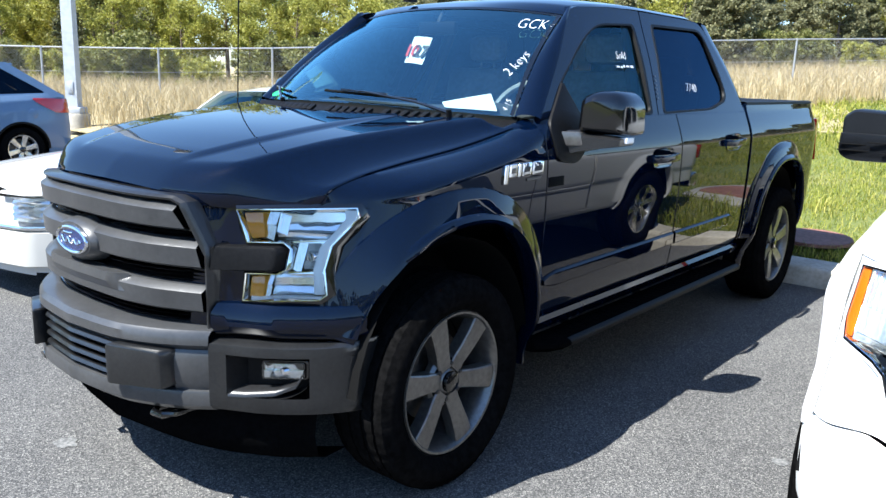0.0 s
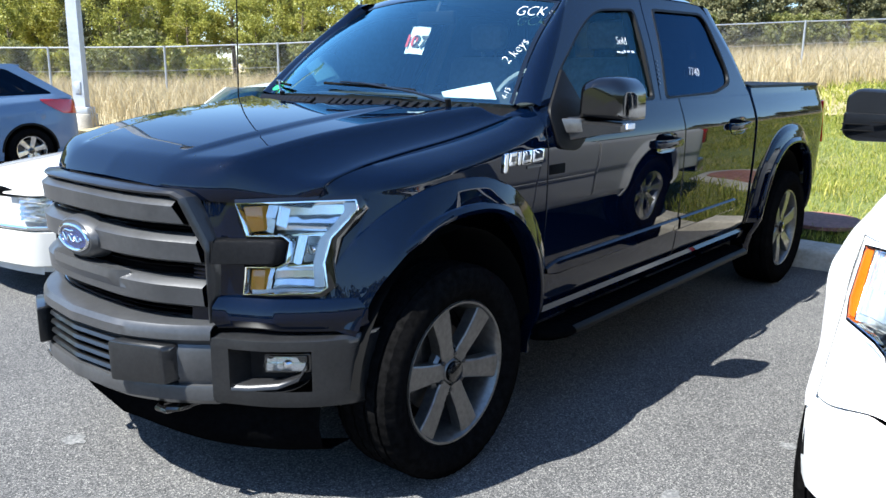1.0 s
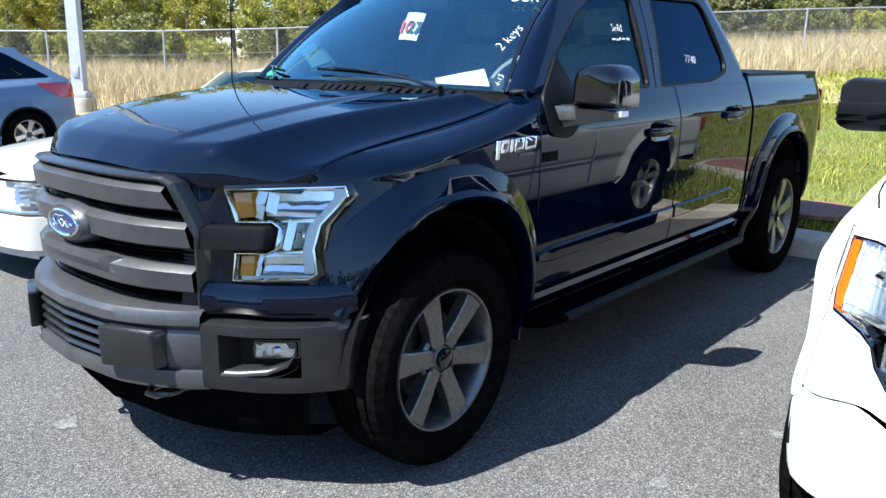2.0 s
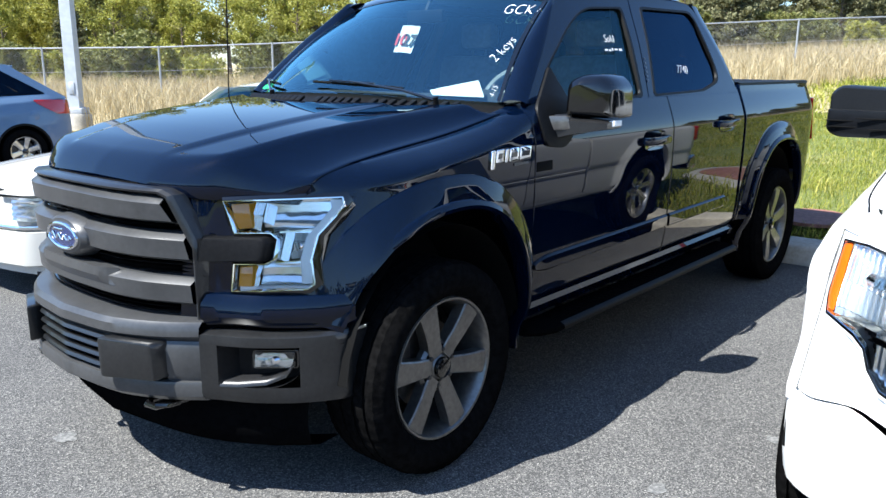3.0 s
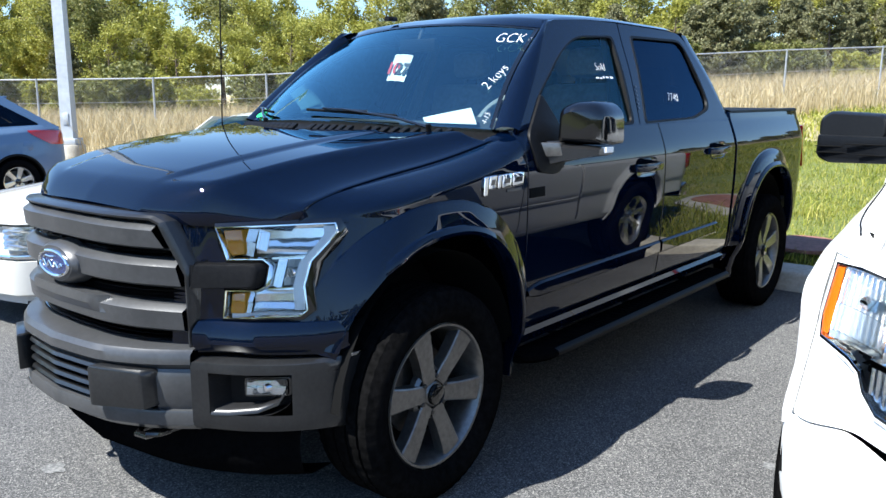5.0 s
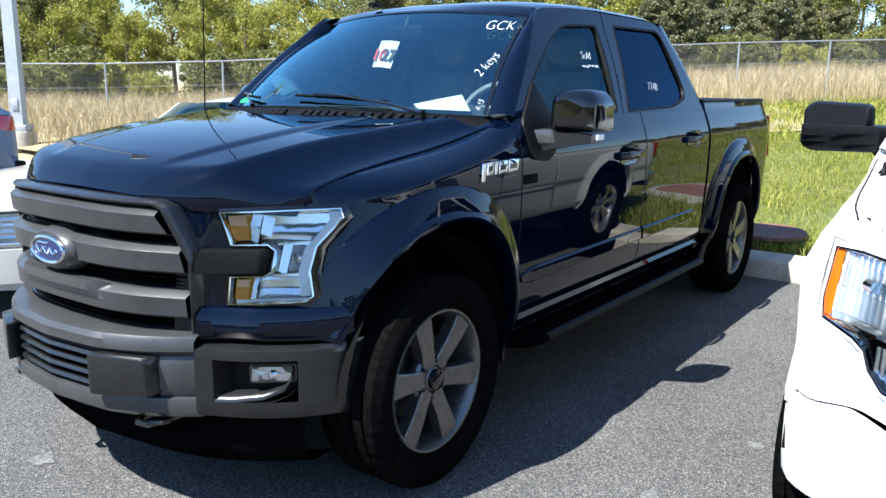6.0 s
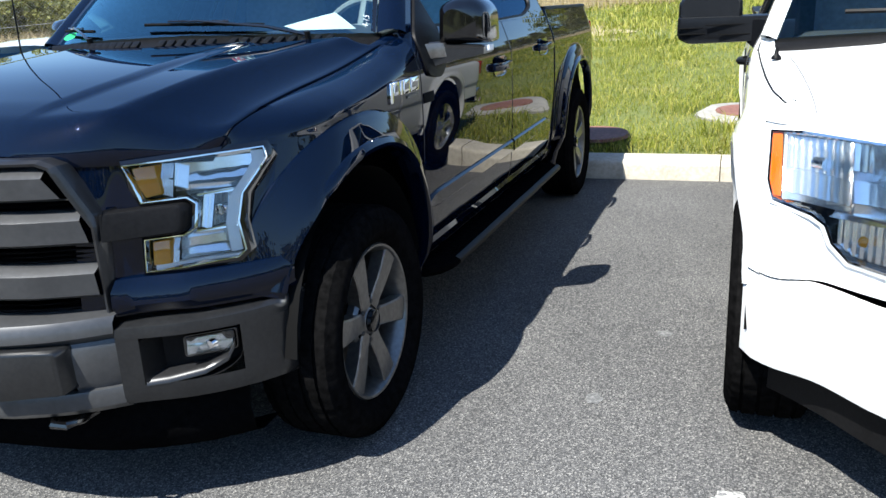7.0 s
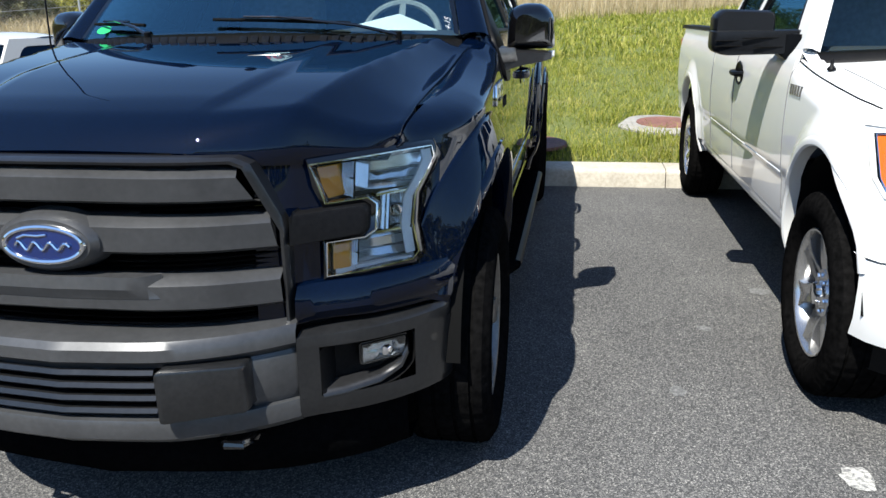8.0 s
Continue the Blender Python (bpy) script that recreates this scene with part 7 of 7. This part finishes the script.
    def wl(d, s=s):
        return lambda p: (s * p.x, w_nose(p.x, p.y) + d, p.y)

    pts = [Vector(p) for p in WO]
    rows = []
    for i, p in enumerate(pts):
        e = (pts[(i + 1) % len(pts)] - pts[i - 1]).normalized()
        q = p + Vector((-e.y, e.x)) * 0.014
        rows.append([wl(0.02)(p), wl(-0.008)(p), wl(-0.008)(p.lerp(q, 0.5)), wl(0.01)(q)])
    part("bezel", finish(grid(rows, wrap=True), 40), CHROME, lamp, "bright lamp bezel")
    rows = []
    for i, p in enumerate(pts):
        e = (pts[(i + 1) % len(pts)] - pts[i - 1]).normalized()
        o = p - Vector((-e.y, e.x)) * 0.012
        rows.append([wl(-0.006)(p), wl(-0.004)(p.lerp(o, 0.4)), wl(0.0)(o), wl(0.018)(o)])
    part("gasket", finish(grid(rows, wrap=True), 40), WHITE_PAINT, lamp)

    def wbowl(x0, x1, z0, z1, bands, flutes, deep, name="reflector"):
        bm = bmesh.new()
        n = flutes * 4
        v0, back = 0.0, 0.0
        for share, lean, ripple in bands:
            rows = []
            for i in range(n + 1):
                u = i / n
                x = lerp(x0, x1, u)
                rows.append([])
                for w in (0.0, 0.5, 1.0):
                    z = lerp(z0, z1, v0 + share * w)
                    rows[-1].append((s * x, w_nose(x, z) + 0.008 + deep * (1 - (2 * u - 1) ** 4) + back + lean * share * w * (z1 - z0) + ripple * abs(math.sin(u * flutes * math.pi)), z))
            grid(rows, bm=bm)
            v0 += share
            back += 0.5 * lean * share * (z1 - z0)
        return part(name, finish(bm, 60), REFLECTOR, lamp)

    part("lamp_back", prism(pts, wl(0.09), wl(0.096)), DARK_SATIN, lamp)
    wbowl(0.69, 0.85, 0.86, 1.035, [(0.1, -0.3, 0.0), (0.36, -0.05, 0.0018), (0.34, 0.02, 0.004), (0.2, -0.1, 0.006)], 9, 0.02)
    wbowl(0.51, 0.69, 0.86, 1.045, [(0.16, -0.4, 0.0), (0.3, -0.02, 0.001), (0.12, 0.4, 0.0), (0.42, -0.15, 0.003)], 8, 0.025)
    wbowl(0.51, 0.715, 0.745, 0.85, [(0.45, -0.02, 0.003), (0.55, 0.1, 0.004)], 12, 0.012)
    part("lamp_divider", prism([Vector(p) for p in [(0.51, 0.846), (0.51, 0.862), (0.72, 0.862), (0.74, 0.846)]], wl(-0.003), wl(0.05)), CHROME, lamp)
    part("shade_cap", finish(tube([(s * 0.745, w_nose(0.745, 0.97) + 0.02, 0.965), (s * 0.77, w_nose(0.77, 0.97) + 0.02, 0.965)], 0.017, 10)), CHROME, lamp)
    part("orange_corner", prism([Vector(p) for p in [(0.852, 0.864), (0.852, 1.024), (0.88, 1.02), (0.884, 0.90), (0.872, 0.864)]], wl(-0.002), wl(0.03), 0.004), ORANGE, lamp, "orange corner lens")
    bb = lathe([(0.0, 0.0), (0.003, 0.012), (0.015, 0.016)], 14)
    for v in bb.verts:
        v.co = Vector((s * (0.655 + v.co.y), w_nose(0.655, 0.79) + 0.015 + v.co.x, 0.795 + v.co.z))
    part("turn_bulb", finish(bb), AMBER, lamp)
    lens_bm = prism(pts, wl(-0.006), wl(-0.004))
    bmesh.ops.delete(lens_bm, geom=[f for f in lens_bm.faces if f.normal.y > -0.2], context="FACES")
    part("lens", lens_bm, CLEAR, lamp, "clear lens")

# windscreen, roof, cowl, wipers
part("windscreen", finish(grid([[w_screen(lerp(-0.985, 0.985, i / 24), j / 10) for i in range(25)] for j in range(11)]), 180), DOOR_GLASS, white, "tinted windscreen")
rows = []
for j in range(13):
    v = j / 12
    row = []
    for i in range(25):
        u = -1 + i / 12
        y = lerp(1.08 - 0.10 * (1 - u * u), 2.42, v)
        row.append((u * 0.65, y, (1.79 + 0.05 * step(1.0, 1.4, y) - 0.02 * step(2.1, 2.42, y)) + 0.055 * (1 - abs(u) ** 3)))
    rows.append(row)
part("roof", finish(grid(rows), 50), WHITE_PAINT, white)
rows = []
for i in range(21):
    u = -1 + i / 10
    k = 1 - u * u
    rows.append([(u * 0.865, 0.51 - 0.23 * k, 1.205), (u * 0.865, 0.52 - 0.23 * k, 1.222 + 0.02 * k), (u * 0.865, 0.60 - 0.25 * k, 1.252 + 0.03 * k)])
part("cowl", finish(grid(rows), 60), BLACK_PLASTIC, white)
for u0, u1, b in ((-0.75, -0.12, -0.05), (0.05, 0.7, 0.75)):
    w = new("wiper")
    w.parent = white
    blade = [w_screen(lerp(u0, u1, t), 0.10 - 0.04 * t) + Vector((0, -0.03, 0.02)) for t in (0, 0.5, 1.0)]
    part("blade", finish(tube(blade, 0.009, 6)), BLACK_PLASTIC, w)
    part("wiper_arm", finish(tube([w_screen(b, 0.0) + Vector((0, -0.04, 0.02)), blade[1] + Vector((0, -0.01, 0.012))], 0.009, 6)), BLACK_PLASTIC, w)
ant = loft([[(-0.862 + math.cos(a) * r, 0.375 + math.sin(a) * r, 1.19 + z) for a in [2 * math.pi * k / 12 for k in range(12)]] for z, r in ((0.0, 0.018), (0.008, 0.017), (0.018, 0.008), (0.035, 0.006), (0.045, 0.002))])
part("antenna", finish(ant), BLACK_PLASTIC, white, "stubby antenna base")

# bumper and nose
wb = new("front_bumper")
wb.parent = white
WBU = curve([(0.0, -1.0), (0.45, -0.90), (0.60, -0.79), (0.75, -0.62), (0.85, -0.56), (0.90, -0.51), (0.925, -0.47), (0.938, -0.43)])
rows = []
for i in range(61):
    x = lerp(-0.938, 0.938, i / 60)
    y = WBU(abs(x))
    drop = 0.05 * step(0.5, 0.9, abs(x))
    rows.append([(x, y + 0.08, 0.655), (x, y + 0.015, 0.652), (x, y + 0.002, 0.635), (x, y - 0.004, 0.56), (x, y + 0.004, 0.45), (x, y + 0.03, 0.385), (x, y + 0.09, 0.37)])
part("bumper_skin", finish(grid(rows), 36), WHITE_PAINT, wb, "white painted bumper")
rows = [[(x, curve([(0.0, -0.86), (0.5, -0.78), (0.75, -0.5), (0.85, -0.4)])(abs(x)) + d, z) for d, z in ((0.0, 0.39), (0.02, 0.25), (0.1, 0.24))] for x in np.linspace(-0.85, 0.85, 25)]
part("air_dam", finish(grid(rows), 40), BLACK_PLASTIC, white, "black plastic air dam")
# plain sheet between the bars, coloured near-black for the shaded depth
wg = part("grille", finish(grid([[(x, W_NOSE(abs(x)) + 0.02, z) for x in np.linspace(-0.44, 0.44, 15)] for z in (0.66, 0.85, 1.06)])), DARK_VOID, white, "dark grille with chrome bars")
for z in (0.72, 0.85, 0.98):
    rows = [[(x, W_NOSE(abs(x)) + d, z + q) for d, q in ((0.02, 0.04), (-0.02, 0.03), (-0.025, -0.02), (0.02, -0.04))] for x in np.linspace(-0.44, 0.44, 17)]
    part("grille_bar", finish(grid(rows), 30), CHROME, wg)
part("tailgate", block((-0.80, WB + 1.02, 0.62), (0.80, WB + 1.08, 1.29), 0.02), WHITE_PAINT, white)
part("rear_bumper", block((-0.90, WB + 1.05, 0.5), (0.90, WB + 1.2, 0.66), 0.03), CHROME, white)
part("bed_floor", block((-0.86, 2.65, 0.6), (0.86, WB + 1.02, 0.75), 0.01), DARK_VOID, white)
part("bed_front", block((-0.86, 2.635, 0.6), (0.86, 2.66, 1.28), 0.01), WHITE_PAINT, white)
# fillers below and under the hood, shade given by near-black colour
part("chassis", block((-0.55, -0.55, 0.30), (0.55, WB + 1.0, 0.5), 0.03), DARK_VOID, white)
part("engine_bay", block((-0.55, -0.55, 0.45), (0.55, 0.6, 1.0), 0.03), DARK_VOID, white)
wc = part("cabin", block((-0.84, 0.62, 0.46), (0.84, 2.60, 0.62), 0.02), DARK_VOID, white, "dark cabin")
part("dashboard", block((-0.80, 0.62, 0.95), (0.80, 1.0, 1.26), 0.06), DASH, wc)
for x in (-0.4, 0.4):
    part("seat", block((x - 0.25, 1.55, 0.62), (x + 0.25, 1.75, 1.62), 0.07), SEAT_LEATHER, wc)
part("rear_bench", block((-0.7, 2.3, 0.62), (0.7, 2.45, 1.45), 0.06), SEAT_LEATHER, wc)
rw = [[(u * 0.6, lerp(2.60, 2.39, t), lerp(1.27, 1.82, t)) for u in (-1, 0, 1)] for t in (0.1, 0.9)]
part("rear_window", finish(grid(rw)), PRIVACY, white)


# ---- other parked cars ----
def small_car(name, label, m, paint, dims, roofline, hood_h, belt, wheel_r, hatch):
    """A passenger car from width, overhangs and a roof line; the nose points to -y and y = 0 is the front axle."""
    half, front, base, rear = dims
    car = thing(name, label, "car", m)
    plan = curve([(-front, half * 0.72), (-front + 0.12, half * 0.86), (-front + 0.4, half * 0.97), (0.0, half), (base, half), (base + rear - 0.45, half * 0.97), (base + rear - 0.12, half * 0.88), (base + rear, half * 0.76)])
    top = curve(belt)
    prof = [(0.2, 0.93), (0.28, 0.975), (0.45, 1.0), (0.62, 1.0), (0.8, 0.985), (0.93, 0.95), (1.0, 0.90)]
    fa, ra = (0.0, wheel_r + 0.07, wheel_r + 0.06, 2.0, wheel_r), (base, wheel_r + 0.07, wheel_r + 0.06, 2.0, wheel_r)

    def fxz(y, z):
        t = z / top(y)
        return plan(y) * float(np.interp(t, [p[0] for p in prof], [p[1] for p in prof]))

    for s in (1, -1):
        def lo(y):
            for a in (fa, ra):
                z = arch_z(y, *a)
                if z is not None:
                    return max(z, 0.22)
            return 0.22

        ysx = spaced(-front, base + rear, 70, (-fa[1], fa[1], base - ra[1], base + ra[1]))
        part("body_side", panel(ysx, lo, top, lambda y, z, s=s: s * fxz(y, z), 22), paint, car)
        for a in (fa, ra):
            liner(car, a[0], wheel_r, wheel_r + 0.06, half * 0.55, half * 0.97, s)
            arch_trim(car, BLACK_PLASTIC, arch_path(*a, radians(0), radians(180), 24), fxz, s, 0.03, 0.003, "arch_lip")
            wheel(car, s * (half - 0.11), a[0], wheel_r, wheel_r * 0.66, 0.21, s, "flat", 15, RIM_BRIGHT)
        part("door_handle", finish(tube([(s * (fxz(base * 0.66, 0.86 * top(1)) + 0.02), base * 0.66 - 0.09, 0.84 * top(1)), (s * (fxz(base * 0.66, 0.86 * top(1)) + 0.025), base * 0.66 + 0.09, 0.84 * top(1))], 0.014, 6)), CHROME, car)
    # top skin from nose over hood to deck, roof and glass
    ny = 60
    rows = []
    for k in range(ny + 1):
        y = lerp(-front, base + rear, k / ny)
        w = plan(y) * 0.90
        rows.append([(u * w, y, top(y) + hood_h * (1 - u * u)) for u in np.linspace(-1, 1, 13)])
    part("deck", finish(grid(rows), 60), paint, car)
    for yy, sg in ((-front, -1), (base + rear, 1)):
        rows = [[(u * plan(yy) * float(np.interp(z / top(yy), [p[0] for p in prof], [p[1] for p in prof])), yy + sg * 0.09 * (1 - u * u), z) for u in np.linspace(-1, 1, 17)] for z in np.linspace(0.2, top(yy), 9)]
        part("fascia", finish(grid(rows), 60), paint, car)
    r0, r1, r2, r3, rh = roofline
    ztop = lambda y: rh - 0.22 * ((y - (r1 + r2) / 2) / (r2 - r1)) ** 2
    rowsr = [[(u * half * 0.68, y, ztop(y) - 0.05 * abs(u) ** 3) for u in np.linspace(-1, 1, 13)] for y in np.linspace(r1, r2, 9)]
    part("roof", finish(grid(rowsr), 60), paint, car)
    part("windscreen", finish(grid([[(u * half * lerp(0.84, 0.68, t), lerp(r0, r1, t) + 0.12 * u * u * (1 - t), lerp(top(r0) + hood_h * 0.5, ztop(r1) - 0.05 * abs(u) ** 3, t)) for u in np.linspace(-1, 1, 13)] for t in (0, 0.5, 1)]), 60), DOOR_GLASS, car)
    part("rear_glass", finish(grid([[(u * half * lerp(0.68, 0.82, t), lerp(r2, r3, t), lerp(ztop(r2) - 0.05 * abs(u) ** 3, top(r3) + hood_h * 0.5, t)) for u in np.linspace(-1, 1, 13)] for t in (0, 0.5, 1)]), 60), PRIVACY, car)
    for s in (1, -1):
        outer = [(r0 + 0.1, top(r0)), (r1, rh - 0.06), (r2, rh - 0.06), (r3, top(r3))]
        cx, cz = (r0 + r3) / 2, (top(r0) + rh) / 2
        inner = rounded([(cx + (y - cx) * 0.80, cz + (z - cz) * 0.74) for y, z in outer], 0.07, 4)
        xg = lambda z: lerp(half * 0.89, half * 0.68, min(1, max(0, (z - top(cx)) / (rh - 0.06 - top(cx)))))
        part("window_frame", ring_frame([Vector(p) for p in outer], inner, 48, lambda y, z, s=s: (s * xg(z), y, z), 0.02, s), paint, car)
        pane(inner, lambda y, z, s=s: (s * xg(z), y, z), 0.01, s, car, PRIVACY, "side_window", "dark side glass")
        part("pillar", finish(tube([(s * xg(top(cx)), cx, top(cx)), (s * xg(rh - 0.07), cx + 0.03, rh - 0.07)], 0.035, 6)), BLACK_PLASTIC, car)
    # solid fillers below and inside, coloured near-black for the shade there
    part("underbody", block((-half * 0.7, -front + 0.1, 0.18), (half * 0.7, base + rear - 0.1, 0.5), 0.03), DARK_VOID, car)
    part("cabin", block((-half * 0.75, r0 + 0.3, 0.5), (half * 0.75, r3 - 0.2, top(cx) - 0.02), 0.05), DARK_VOID, car)
    return car, plan, top, fxz


# pearl sedan beside the black pickup
SX, SY = -3.12, 1.0
sedan, splan, stop, sfx = small_car("sedan", "pearl white older sedan with chrome bumper trim, parked beside the pickup", pose(SX, SY, -0.055, 0, -1.4, 0), SILVER_WHITE, (0.96, 1.0, 2.9, 1.2), (0.68, 1.38, 2.3, 3.05, 1.415), 0.05, [(-1.0, 0.69), (-0.8, 0.76), (0.0, 0.86), (0.8, 0.91), (3.2, 0.96), (4.1, 0.9)], 0.33, False)
for s in (1, -1):
    yb = curve([(0.4, -1.06), (0.7, -1.0), (0.8, -0.88), (0.9, -0.7)])
    rows = [[(s * x, yb(x) - 0.02 + 0.012 * (j % 2) + 0.05 * (z - 0.6), z) for j, z in enumerate(np.linspace(0.55, 0.70, 9))] for x in np.linspace(0.54, 0.82, 13)]
    hl = part("headlamp", finish(grid(rows), 25), REFLECTOR, sedan, "clear headlamp")
    part("lens", finish(grid([[(s * x, yb(x) - 0.04, z) for z in np.linspace(0.555, 0.72, 5)] for x in np.linspace(0.53, 0.83, 11)])), CLEAR, hl)
    part("lamp_box", finish(grid([[(s * x, yb(x) + d, z) for d, z in ((0.1, 0.735), (-0.03, 0.728), (-0.035, 0.718))] for x in np.linspace(0.41, 0.9, 13)])), SILVER_WHITE, hl)
    part("turn_lamp", finish(grid([[(s * x, yb(x) - 0.02, z) for z in np.linspace(0.58, 0.71, 4)] for x in np.linspace(0.83, 0.9, 5)])), AMBER, sedan, "amber turn lamp")
ybc = lambda x: -1.0 - 0.09 * (1 - (x / 0.7) ** 2) if abs(x) < 0.7 else -1.0 + (abs(x) - 0.7) * 1.3
for z0, z1, mat, nm, d in ((0.49, 0.53, CHROME, "chrome_strip", 0.05), (0.26, 0.49, SILVER_WHITE, "bumper_skin", 0.06)):
    rows = [[(x, ybc(x) - d * q, z) for q, z in ((0.0, z1), (1.0, z1 - 0.008), (1.1, (z0 + z1) / 2), (1.0, z0 + 0.008), (0.0, z0))] for x in np.linspace(-0.93, 0.93, 31)]
    part(nm, finish(grid(rows), 40), mat, sedan)

# blue-grey crossover further along the row
suv, uplan, utop, ufx = small_car("crossover", "blue-grey compact crossover with red tail lamp, parked near the light pole", pose(-11.31, 0.68, -0.25, 0, -1.4, 0), BLUE_GREY, (0.92, 0.9, 2.64, 0.86), (0.35, 1.15, 2.6, 3.42, 1.76), 0.05, [(-0.9, 0.88), (-0.6, 0.98), (0.2, 1.06), (1.5, 1.12), (2.6, 1.19), (3.2, 1.22), (3.5, 1.14)], 0.35, True)
for s in (1, -1):
    rows = []
    for k in range(17):
        y = lerp(2.86, 3.5, k / 16)
        hi = 1.15 - 0.02 * (k / 16) ** 2
        lo = lerp(1.13, 0.93, min(1.0, k / 9) ** 0.8) - 0.02 * k / 16
        rows.append([(s * (ufx(y, min(z, utop(y) - 0.01)) + o), y, z) for z, o in [(hi, -0.02)] + [(lerp(hi, lo, j / 5), 0.013) for j in range(6)] + [(lo, -0.02)]])
    part("tail_lamp", finish(grid(rows), 40), RED_LENS, suv, "red wrap-around tail lamp")
    fd = lathe([(0.0, 0.0), (0.003, 0.075), (-0.004, 0.085)], 24)
    for v in fd.verts:
        v.co = Vector((s * (ufx(2.83, 0.9) + v.co.x + 0.001), 2.83 + v.co.y, 0.90 + v.co.z))
    part("fuel_flap", finish(fd), BLUE_GREY, suv)
part("roof_spoiler", block((-0.55, 2.5, 1.65), (0.55, 2.74, 1.69), 0.018), BLUE_GREY, suv)
part("bumper_guard", block((-0.8, 3.38, 0.22), (0.8, 3.58, 0.42), 0.04), BLACK_PLASTIC, suv, "dark lower bumper")
